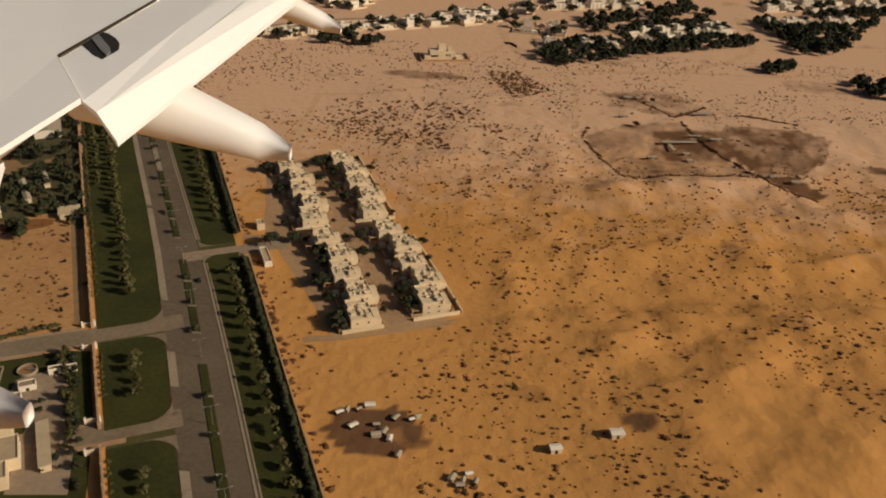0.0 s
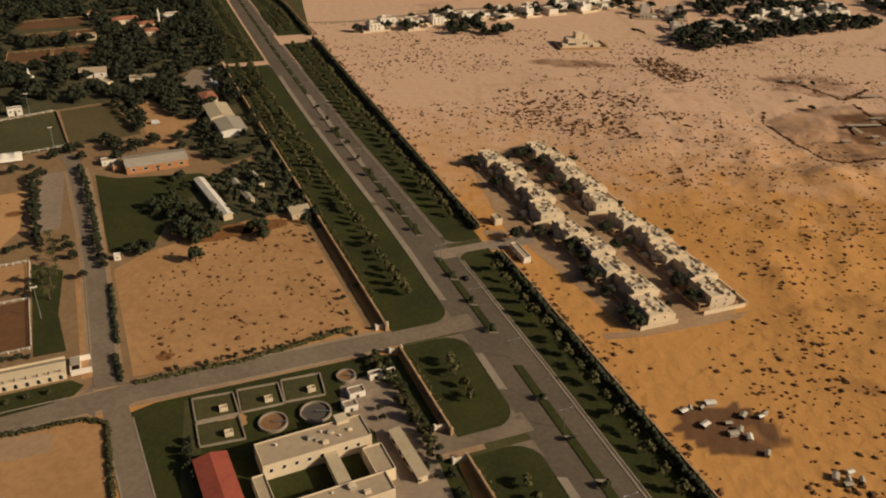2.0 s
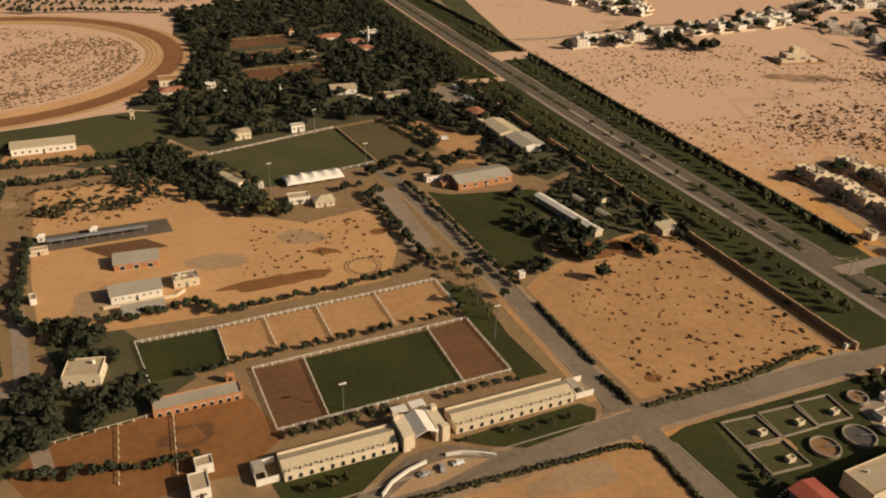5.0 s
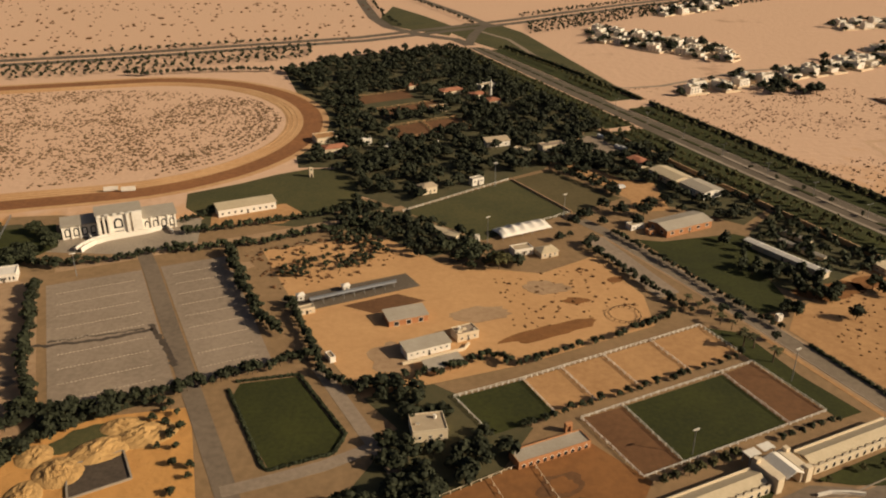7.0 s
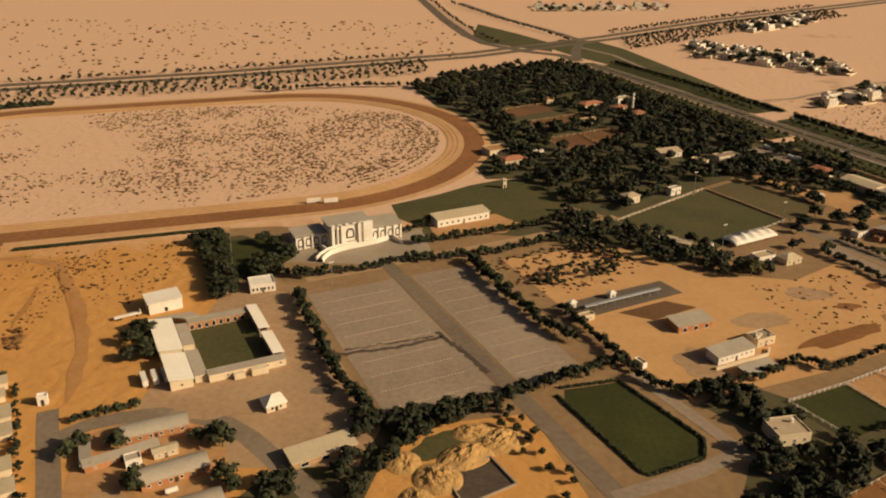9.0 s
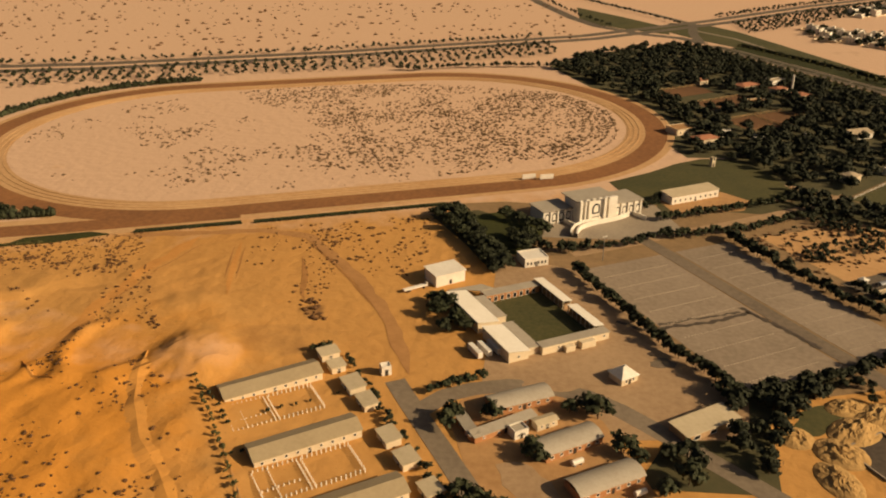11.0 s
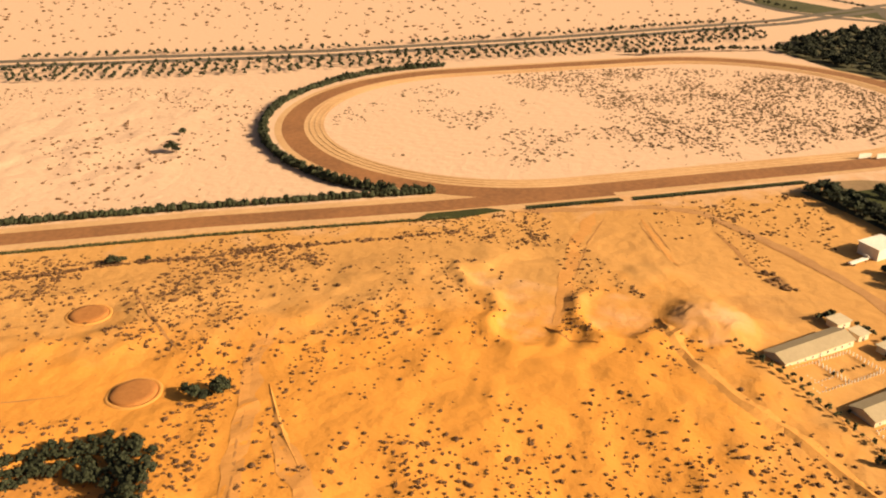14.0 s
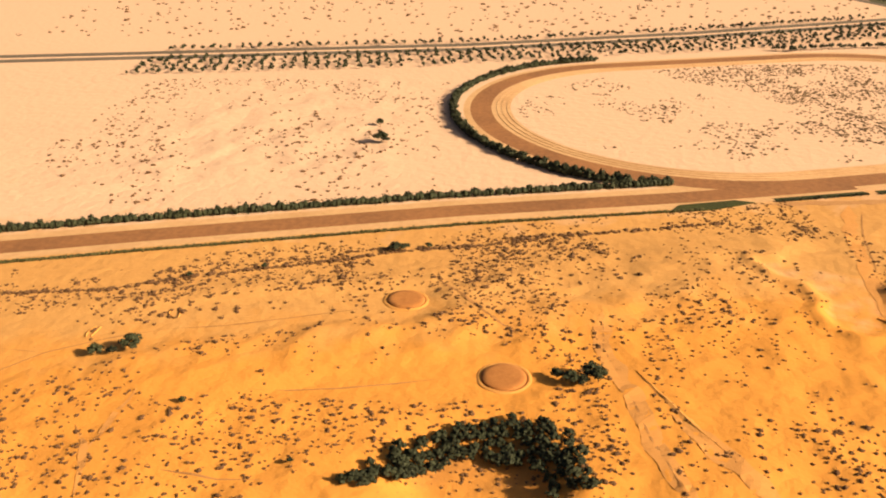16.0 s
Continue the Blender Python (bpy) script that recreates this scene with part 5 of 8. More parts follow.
def villa(x, y, turn, seed):
    rng = random.Random(seed)
    t = thing("villa", "cream two-storey flat-roofed villa with parapets and walled yard", "house", (x, y, 0), turn, "compound villas")
    h = 3.4
    part("wall", mesh_data("wall", *box_geo(-3.2, 3.0, -4.2, 3.2, -0.3, h), CREAM), t)
    flat_roof(t, 6.2, 7.4, h + 0.1, CREAM, ROOF_LIGHT, -0.1, -0.5, 0.35)
    part("side_wing", mesh_data("side_wing", *box_geo(3.0, 5.0, -3.9, 0.4, -0.3, h - 0.9, 0.05), CREAM), t)
    part("rear_wing", mesh_data("rear_wing", *box_geo(-2.6, 2.6, 3.2, 6.3, -0.3, h - 0.55, 0.05), CREAM), t)
    part("roof_room", mesh_data("roof_room", *box_geo(-2.9, -1.3, 0.9, 2.9, h, h + 1.1, 0.06), CREAM), t)
    part("roof_room", mesh_data("roof_room", *box_geo(1.0, 2.5, -3.6, -2.4, h, h + 0.8, 0.06), CREAM), t)
    part("roof_wall", mesh_data("roof_wall", *joined(box_geo(-1.3, 2.8, 0.5, 0.64, h, h + 0.5), box_geo(0.3, 0.44, -1.6, 2.9, h, h + 0.45)), CREAM), t)
    roof_clutter(t, 5.2, 6.4, h + 0.12, 5, seed, 0, -0.5)
    for k in range(6):
        w, d, up = rng.uniform(0.25, 0.7), rng.uniform(0.25, 0.7), rng.uniform(0.35, 1.0)
        px, py = rng.uniform(-2.6, 2.3), rng.uniform(-3.6, 2.6)
        if k % 2:
            w, d = (0.08, rng.uniform(0.8, 1.6)) if k % 4 == 1 else (rng.uniform(0.8, 1.6), 0.08)
        part("roof_wall" if k % 2 else "roof_turret", mesh_data("roof_wall", *box_geo(px - w, px + w, py - d, py + d, h, h + up), CREAM), t)
    part("terrace_wall", mesh_data("terrace_wall", *joined(box_geo(-2.6, 2.6, 6.12, 6.3, h - 0.6, h - 0.1), box_geo(-2.6, -2.44, 3.2, 6.12, h - 0.6, h - 0.1), box_geo(2.44, 2.6, 3.2, 6.12, h - 0.6, h - 0.15)), CREAM), t)
    part("porch", mesh_data("porch", *box_geo(-4.3, -3.2, -2.4 + 2.0 * rng.random(), 1.6, -0.2, h * 0.5, 0.05), CREAM), t)
    part("outhouse", mesh_data("outhouse", *box_geo(3.6, 5.7, 1.6, 3.9, -0.2, 1.5, 0.05), ROOF_LIGHT), t)
    part("outhouse", mesh_data("outhouse", *box_geo(-6.2, -4.6, 2.2, 4.0, -0.2, 1.35, 0.05), ROOF_LIGHT), t)
    for x0, x1, y0, y1, top in ((-6.24, -3.2, 4.3, 4.44, 0.95), (3.0, 5.74, 0.9, 1.02, 0.8), (-6.4, -6.24, 4.2, 6.4, 0.9), (5.74, 5.9, 4.2, 6.4, 0.8)):
        part("yard_divider", mesh_data("yard_divider", *box_geo(x0, x1, y0, y1, -0.2, top), TAN_WALL), t)
    for z in (0.6, 2.1):
        windows_on(t, "s", 6.0, 8.4, 2, 0.42, 0.6, z)
        windows_on(t, "w", 6.4, 6.4, 2, 0.5, 0.65, z)
    part("door", mesh_data("door", *box_geo(-3.26, -3.18, -0.4, 0.4, 0, 1.3), DARK), t)
    part("yard_wall", mesh_data("yard_wall", *joined(box_geo(-6.4, -6.24, -4.2, 4.2, -0.2, 0.9), box_geo(-6.24, -3.2, -4.2, -4.04, -0.2, 0.9)), TAN_WALL), t)
    yard = joined(box_geo(5.0, 5.9, -4.2, -4.04, -0.2, 0.8), box_geo(5.74, 5.9, -4.04, 4.2, -0.2, 0.8), box_geo(3.0, 5.74, 4.04, 4.2, -0.2, 0.8))
    part("garden_wall", mesh_data("garden_wall", *yard, TAN_WALL), t)
    if seed % 2:
        part("carport_roof", mesh_data("carport_roof", *box_geo(-6.0, -3.4, -3.6, -1.4, 1.45, 1.58, 0.04), TAN_WALL), t)
        for px, py in ((-5.9, -3.5), (-5.9, -1.5)):
            part("carport_post", mesh_data("carport_post", *box_geo(px - 0.08, px + 0.08, py - 0.08, py + 0.08, -0.1, 1.45), CREAM), t)


for (ax, ay), (bx, by), n in (((-57.2, 270.5), (-42.6, 231.5), 5), ((-39.5, 280), (-24.5, 240), 5), ((-36, 219), (-20.6, 178), 5), ((-17.6, 227), (-2.6, 187.5), 5)):
    a = math.degrees(math.atan2(by - ay, bx - ax)) + 90
    ca, sa = math.cos(radians(a)), math.sin(radians(a))
    for k in range(n):
        s = k / (n - 1)
        off = (-0.9, 1.5, 0.2, 2.0, -0.3)[k]
        x, y = ax + (bx - ax) * s + off * ca, ay + (by - ay) * s + off * sa
        villa(x, y, a, int(ay) + k)
        for q in range(3):
            if PLANT_RNG.random() < (0.85 if ax == -36 else 0.3):
                d, e = -PLANT_RNG.uniform(5.0, 8.4), PLANT_RNG.uniform(-3.6, 3.6)
                plant("broad" if PLANT_RNG.random() < 0.6 else "small", x + d * ca - e * sa, y + d * sa + e * ca, 0.85, "compound trees", 0)
        if k % 4 != 3:
            e = PLANT_RNG.uniform(-3, 3)
            plant("broad" if k % 2 else "small", x + 7.2 * ca - e * sa, y + 7.2 * sa + e * ca, 0.8, "compound trees", 0)
for (ax, ay), (bx, by) in (((-24.5, 171.6), (-14.2, 175.8)), ((-6.6, 179.6), (5.6, 184.4)), ((-46.6, 225.2), (-36.4, 229.2)), ((-28.6, 233.6), (-16.4, 238.2)), ((6.2, 184.8), (-9.6, 226.4)), ((-16.8, 240.2), (-34.6, 287.4))):
    wall_line("compound_wall", "cream rendered boundary wall of the villa compound", [(ax, ay), (bx, by)], 1.1, 0.25, CREAM)
building("guard_house", "long low white guard house at the compound gate", "hut", -52, 207, -67, 9, 2.2, 1.6, "flat", WHITE, ROOF_FLAT, win=(("s", 3), ("n", 3)), size=(0.4, 0.4), sill=0.7)
building("guard_house", "small cream gate lodge", "hut", -58, 226.5, -67, 3.4, 2.4, 1.9, "flat", CREAM, ROOF_FLAT, win=(("s", 1), ("n", 1)), size=(0.4, 0.4), sill=0.8)
plant("broad", -52.5, 216, 0.9, "compound trees")

# ---- desert camps and yards on the east side ----
rng = random.Random(9)
for k, (x, y) in enumerate(((-21, 141.4), (-19.4, 142.4), (-16.8, 142.8), (-14.4, 144.4), (-8.3, 140.7), (-3.3, 141.6), (-17.4, 137.3), (-12.1, 134.9), (-12.3, 138), (-9, 133.8), (-10.4, 136), (-6.8, 129.2), (-4.6, 140.4), (4.7, 123.4), (6.4, 121.4), (8.2, 124.8), (9.6, 122.6), (7, 122.8))):
    s = rng.uniform(0.55, 1.2)
    c = thing("camp_shelter", "small weathered sheet-metal camp shelter on dark soil", "shelter", (x, y, relief(x, y)), rng.uniform(0, 90), "camp shelters")
    part("wall", mesh_data("wall", *box_geo(-s, s, -0.6 * s, 0.6 * s, -0.3, 0.8, 0.03), ROOF_TILE if k % 2 else DARK), c)
    part("roof", mesh_data("roof", *moved(gable_geo(2 * s, 1.2 * s, 0.8, 0.18, 0.12, 0.05)), WHITE if k % 3 == 0 else ROOF_TILE), c)
for x, y, l, w in ((40.6, 137.8, 2.8, 2.0), (26.8, 133, 2.4, 1.7)):
    c = thing("shed", "lone pale tin-roofed desert shed", "shed", (x, y, relief(x, y)), 10, "lone sheds")
    part("wall", mesh_data("wall", *box_geo(-l / 2, l / 2, -w / 2, w / 2, -0.4, 1.3, 0.03), CREAM), c)
    part("roof", mesh_data("roof", *gable_geo(l, w, 1.3, 0.2, 0.2, 0.06), WHITE), c)
    part("door", mesh_data("door", *box_geo(-0.3, 0.3, -w / 2 - 0.03, -w / 2 + 0.02, 0, 1.0), DARK), c)
for k, (x, y, l, w) in enumerate(((95, 319.5, 15, 2.0), (91, 316, 1.6, 8), (110.5, 321.5, 5.5, 2), (96, 310, 3, 1.6), (113, 355, 9, 1.8), (95.5, 302.4, 2.6, 2.2), (80, 300.6, 4, 1.6), (103, 326, 6, 1.4), (123.3, 287.5, 2.4, 1.8), (131, 283.4, 4.6, 1.8), (83, 375, 4, 2.4), (88, 374.4, 2.4, 1.8), (76, 346, 4, 1.5))):
    z = relief(x, y)
    c = thing("livestock_shed", "long low grey livestock shelter in a dark earth yard", "shed", (x, y, z), 8, "livestock sheds")
    for sx in (-1, 1):
        for sy in (-1, 1):
            part("post", mesh_data("post", *box_geo(sx * l * 0.46 - 0.08, sx * l * 0.46 + 0.08, sy * w * 0.44 - 0.08, sy * w * 0.44 + 0.08, -0.8, 1.1), DARK), c)
    part("back_wall", mesh_data("back_wall", *box_geo(-l * 0.48, l * 0.48, w * 0.42, w * 0.46, -0.8, 1.1), ROOF_TILE), c)
    part("roof", mesh_data("roof", *box_geo(-l / 2, l / 2, -w / 2, w / 2, 1.1, 1.2), ROOF_TILE), c)
for k, line in enumerate(([(58.8, 332), (55, 321.7), (57.9, 306.8), (61.4, 292), (66, 279.6), (82, 281.4), (109, 286), (118.5, 286)], [(101, 343), (106, 317.5), (114, 304), (119, 287)], [(130, 357), (141, 354.6), (154, 348.3)], [(119, 287), (126, 274), (134, 268)], [(88, 372), (100, 350), (118, 368)])):
    scrub("brush_fence", 40 + 22 * len(line), lambda r, p=line: (lambda q: (q[0] + r.uniform(-0.4, 0.4), q[1] + r.uniform(-0.4, 0.4)))(r.choice(along(p, 0.8))), 0.5, 77 + k, "dark brush fence round a livestock yard")
# unfinished building in the desert
u = thing("unfinished_building", "unfinished tan concrete building with bare walls", "building", (-6, 428, 0), 12)
for k, (x0, x1, y0, y1, h) in enumerate(((-8, 0, -4, 3, 4.2), (0, 6, -3, 4, 3.0), (-3, 1, -1, 3, 7.0), (6, 10, -4, 0, 1.6), (-11, -8, -5, -1, 2.2), (2.2, 4.4, 0, 2.2, 5.6))):
    part("block", mesh_data("block", *box_geo(x0, x1, y0, y1, -0.3, h, 0.06), CREAM), u)
part("perimeter_wall", mesh_data("perimeter_wall", *joined(box_geo(-13, 13, -8, -7.7, -0.3, 1.2), box_geo(-13, -12.7, -7.7, 6, -0.3, 1.2), box_geo(12.7, 13, -7.7, 6, -0.3, 1.2)), TAN_WALL), u)
for k in range(7):
    fr, pane = window_mesh(0.9, 1.1)
    o = part("window", fr, u, "", (-7.2 + 1.1 * k if k < 4 else -3.0 + 1.4 * (k - 2), -4 if k < 4 else -3, 1.4))
    part("pane", pane, o)


# ---- far settlements ----
def far_house(x, y, turn, seed):
    r = random.Random(seed)
    l, w, h = r.uniform(6, 9.5), r.uniform(5, 7), r.choice((2.2, 3.6, 3.8))
    t = thing("house", "white flat-roofed desert house with a walled yard", "house", (x, y, 0), turn, "settlement houses")
    part("wall", mesh_data("wall", *box_geo(-l / 2, l / 2, -w / 2, w / 2, -0.3, h), WHITE), t)
    flat_roof(t, l, w, h + 0.1, WHITE, ROOF_FLAT, rim=0.35)
    part("annexe", mesh_data("annexe", *box_geo(l / 2, l / 2 + r.uniform(1.5, 3.5), -w * 0.4, w * 0.2, -0.3, h * 0.6, 0.05), WHITE), t)
    if h > 3:
        part("stair_tower", mesh_data("stair_tower", *box_geo(-l * 0.3, -l * 0.05, 0, w * 0.35, h, h + 1.3, 0.05), WHITE), t)
    windows_on(t, "s", l, w, 3, 0.6, 0.8, 0.7)
    if h > 3:
        windows_on(t, "s", l, w, 3, 0.6, 0.8, 2.3)
    a, b = l / 2 + 4.5, w / 2 + 3
    part("yard_wall", mesh_data("yard_wall", *joined(box_geo(-a, a, -b, -b + 0.2, -0.2, 1.0), box_geo(-a, a, b - 0.2, b, -0.2, 1.0), box_geo(-a, -a + 0.2, -b + 0.2, b - 0.2, -0.2, 1.0), box_geo(a - 0.2, a, -b + 0.2, b - 0.2, -0.2, 1.0)), CREAM), t)


rng = random.Random(31)
CLUSTERS = [((-112, 446), (20, 516), 9, 2, 10, 13), ((-140, 588), (-70, 528), 7, 4, 14, 14), ((40, 494), (57, 492), 2, 2, 14, 12), ((56, 466), (90, 470), 3, 1, 14, 13), ((104, 483), (166, 514), 7, 2, 17, 13), ((66, 560), (120, 576), 5, 2, 16, 18), ((-60, 700), (10, 760), 6, 2, 18, 18), ((-225, 830), (-105, 838), 7, 2, 20, 18),
            ((205, 548), (262, 568), 6, 1, 20, 16), ((222, 595), (310, 622), 7, 2, 20, 16), ((60, 640), (170, 680), 7, 2, 20, 18), ((2, 508), (14, 516), 2, 2, 16, 18), ((40, 542), (44, 560), 2, 1, 16, 18), ((200, 690), (330, 720), 7, 2, 22, 18)]
for (ax, ay), (bx, by), n, deep, gap, wide in CLUSTERS:
    for k in range(n):
        for j in range(deep):
            s = k / max(1, n - 1)
            x, y = ax + (bx - ax) * s + rng.uniform(-3, 3) + j * 3, ay + (by - ay) * s + j * gap + rng.uniform(-2, 2)
            far_house(x, y, math.degrees(math.atan2(by - ay, bx - ax)) + rng.choice((0, 0, 90)) + rng.uniform(-5, 5), int(1000 + 37 * k + 11 * j + ax))
            for _ in range(2):
                plant("broad", x + rng.uniform(-9, 9), y + rng.choice((-7, 7.5)) + rng.uniform(-1.5, 1.5), rng.uniform(0.8, 1.3), "settlement trees", 0)
for k in range(16):
    plant("broad", rng.uniform(-75, -40), rng.uniform(440, 456), rng.uniform(1.0, 1.5), "settlement trees", 0)

# ---- stable block with its porch ----
def stable_wing(cx, cy, length, bays):
    t = thing("stable_wing", "long cream stable wing with arched doors and ball finials", "stable", (cx, cy, 0), 24.5, "stable block")
    w, h = 5.0, 1.9
    part("wall", mesh_data("wall", *box_geo(-length / 2, length / 2, -w / 2, w / 2, -0.3, h), CREAM), t)
    part("roof", mesh_data("roof", *gable_geo(length, w - 0.9, h, 0.75, 0.1), ROOF_CREAM), t)
    part("parapet", mesh_data("parapet", *joined(box_geo(-length / 2, length / 2, -w / 2 - 0.5, -w / 2, -0.2, h + 0.2), box_geo(-length / 2, length / 2, w / 2, w / 2 + 0.25, -0.2, h + 0.35)), CREAM), t)
    for k in range(bays):
        x = -length / 2 + length * (k + 0.5) / bays
        fr, pane = window_mesh(0.75, 1.2, True)
        d = part("stable_door", fr, t, "", (x, -w / 2 - 0.5, 0.25))
        part("pane", pane, d)
        f = part("finial", mesh_data("finial", *joined(box_geo(-0.1, 0.1, -0.1, 0.1, 0, 0.35), tube_geo(0.2, 0.05, 0.3, 0.75, 7)), DARK), t, "", (x, -w / 2 - 0.25, h + 0.2))
    return t


stable_wing(-202.9, 127.2, 22.0, 11)
stable_wing(-169.6, 142.6, 27.0, 12)
p = thing("stable_porch", "cream gabled entrance porch of the stable block", "porch", (-188.0, 134.4, 0), 24.5)
part("wall", mesh_data("wall", *joined(box_geo(-4.6, -2.2, -3.6, 3.2, -0.3, 3.2, 0.08), box_geo(2.2, 4.6, -3.6, 3.2, -0.3, 3.2, 0.08), box_geo(-2.2, 2.2, 2.4, 3.2, -0.3, 3.0)), CREAM), p)
part("porch_roof", mesh_data("porch_roof", *(lambda g: ([(-y, x - 0.8, z) for x, y, z in g[0]], g[1]))(gable_geo(6.2, 4.4, 2.9, 1.0, 0.25, 0.16)), WHITE), p)
part("porch_door", mesh_data("porch_door", *box_geo(-2.1, 2.1, 1.9, 2.1, -0.1, 2.6), DARK), p)
for x in (-4.0, 4.0):
    part("turret", mesh_data("turret", *joined(box_geo(x - 0.8, x + 0.8, -4.2, -2.8, -0.2, 3.6, 0.06), box_geo(x - 0.6, x + 0.6, 1.8, 3.0, 3.2, 4.0, 0.06)), CREAM), p)
part("back_canopy", mesh_data("back_canopy", *joined(box_geo(-3.6, -0.4, 4.4, 6.6, 2.3, 2.45), box_geo(0.2, 3.4, 4.4, 6.6, 2.6, 2.75)), WHITE), p)
for x in (-3.4, 3.2):
    for y in (4.5, 6.4):
        part("canopy_post", mesh_data("canopy_post", *box_geo(x - 0.08, x + 0.08, y - 0.08, y + 0.08, -0.1, 2.6 if x > 0 else 2.3), METAL), p)
# the stable end yards and the curved forecourt walls
for cx, cy, s in ((-215.6, 121.8, 1), (-154.6, 149.6, 1)):
    e = thing("stable_yard", "roofless white-walled yard at the stable end", "yard", (cx, cy, 0), 24.5, "stable yards")
    part("wall", mesh_data("wall", *joined(box_geo(-2.2, 2.2, -2.6, -2.4, -0.2, 1.5), box_geo(-2.2, 2.2, 2.4, 2.6, -0.2, 1.5), box_geo(-2.2, -2.0, -2.4, 2.4, -0.2, 1.5), box_geo(-0.2, 0.0, -2.4, 2.4, -0.2, 1.5)), WHITE), e)
    part("canopy", mesh_data("canopy", *box_geo(-2.0, 0.0, -0.8, 2.3, 1.5, 1.62), ROOF_TILE), e)
for pts in ([(-193.8, 117.0), (-192.2, 120.5), (-189.4, 123.6), (-186.2, 126.0)], [(-182.6, 128.0), (-179.5, 128.8), (-176, 128.7), (-173, 128.2)]):
    wall_line("forecourt_wall", "low curved white forecourt wall", pts, 0.7, 0.3, WHITE)
surface("forecourt_paving", [(-193, 116.5), (-186, 125.6), (-182, 127.6), (-174, 127.8), (-184, 120.4)], 0.1, TAN_WALL, "brown paved bay inside the forecourt walls", "paving")
SILVER = shader("silver_car_paint", (0.5, 0.5, 0.5), rough=0.3, metal=0.3)
WHITE_CAR = shader("white_car_paint", (0.75, 0.74, 0.72), rough=0.3)
for x, y, t, m in ((-186.4, 122.8, 30, SILVER), (-180.2, 126.0, 24, WHITE_CAR), (-183.2, 124.4, 100, SILVER), (-264.2, 144.3, 100, WHITE_CAR)):
    car(x, y, t, m)
for x, y, t, l in ((-180.8, 361, -66, 4.2), (-174, 344, -60, 4.6), (-176, 346, -60, 3.4), (-185, 297, 20, 3.0)):
    v = thing("van", "white box van parked on the grey lot", "van", (x, y, 0.06), t, "parked vans")
    part("body", mesh_data("body", *box_geo(-l / 2, l / 2 - 0.7, -0.65, 0.65, 0.3, 1.6, 0.08), WHITE_CAR), v)
    part("cab", mesh_data("cab", *box_geo(l / 2 - 0.7, l / 2, -0.6, 0.6, 0.3, 1.2, 0.1), WHITE_CAR), v)
    part("windscreen", mesh_data("windscreen", *box_geo(l / 2 - 0.3, l / 2 + 0.02, -0.5, 0.5, 0.75, 1.1), GLASS), v)
    for wx in (-l * 0.3, l * 0.3):
        for wy in (-0.58, 0.58):
            g0, f0 = tube_geo(0.26, 0.26, -0.08, 0.08, 10)
            part("wheel", mesh_data("wheel", [(a + wx, c0 + wy, b + 0.26) for a, b, c0 in g0], f0, TYRE), v)
building("office", "white flat-roofed box office beside the stable", "office", -226.3, 117.2, 24.5, 3.4, 4.6, 2.2, "flat", WHITE, ROOF_FLAT, win=(("s", 2), ("e", 2)), size=(0.45, 0.5), sill=0.9)
building("office", "white flat-roofed box office beside the stable", "office", -227.0, 122.6, 24.5, 3.2, 2.6, 1.9, "flat", WHITE, ROOF_FLAT, win=(("s", 1), ("e", 1)), size=(0.45, 0.5), sill=0.8)
b = building("arcade_stable", "low brick stable with a row of arches and grey roof", "stable", -233.5, 141.6, 24, 17.5, 4.2, 1.6, "flat", BRICK, ROOF_TILE, win=(("s", 10),), size=(0.8, 1.05), sill=0.15, arched=True, door=False)
g = thing("arch_gate", "small orange arched gateway", "gate", (-228.6, 148.8, 0), 24)
part("arch", mesh_data("arch", *joined(box_geo(-0.9, -0.45, -0.4, 0.4, -0.1, 2.2, 0.04), box_geo(0.45, 0.9, -0.4, 0.4, -0.1, 2.2, 0.04), box_geo(-0.9, 0.9, -0.4, 0.4, 1.6, 2.4, 0.06)), BRICK), g)
building("house", "cream flat-roofed house among dark trees", "house", -259.2, 148.6, 10, 7.6, 6.4, 2.6, "flat", CREAM, ROOF_FLAT, win=(("s", 3), ("e", 3)), size=(0.5, 0.7), sill=0.9, clutter=3, seed=4)

# fences of the riding grounds
rail_fence([(-224.9, 153.2), (-178.2, 175.9), (-168.5, 155.6), (-215.6, 133.6)], label="white rail fence round the riding arenas")
rail_fence([(-214.5, 157.9), (-206.1, 138.2)], closed=False, label="white rail fence between two arenas")
rail_fence([(-187.4, 170.9), (-179.0, 151.0)], closed=False, label="white rail fence between two arenas")
rail_fence([(-253.2, 161.3), (-236.5, 168.5), (-186.1, 193.7), (-179.8, 180.0)], 1.6, 0.9, "white-topped post fence along the paddocks", False)
rail_fence([(-253.2, 161.3), (-245.2, 147.3)], closed=False, label="white rail fence of a paddock")
for x, y in ((-236.4, 168.4), (-226.4, 173.3), (-214.9, 178.9), (-201.2, 185.8)):
    rail_fence([(x, y), (x + 6.1, y - 13.6)], closed=False, label="white rail fence between two paddocks")
for pts in ([(-259, 127), (-241, 137)], [(-246.9, 133.8), (-241, 118)], [(-237.8, 139), (-231, 120)]):
    rail_fence(pts, 2.4, 0.7, "weathered rail fence of the turnout yard", False, 1, CREAM)
for x, y, h in ((-203.6, 140.8, 6.5), (-171.6, 167.8, 9.0), (-239.8, 247.5, 9.0), (-233.5, 299, 9.5), (-211.5, 269, 8.5), (-363.9, 223, 7.5)):
    mast(x, y, h)
ring = thing("lunge_ring", "round brown lunging ring fence in the sand yard", "fence", (0, 0, 0), 0)
pts = [(-205 + 4.4 * math.cos(2 * math.pi * k / 18), 199.5 + 4.4 * math.sin(2 * math.pi * k / 18)) for k in range(19)]
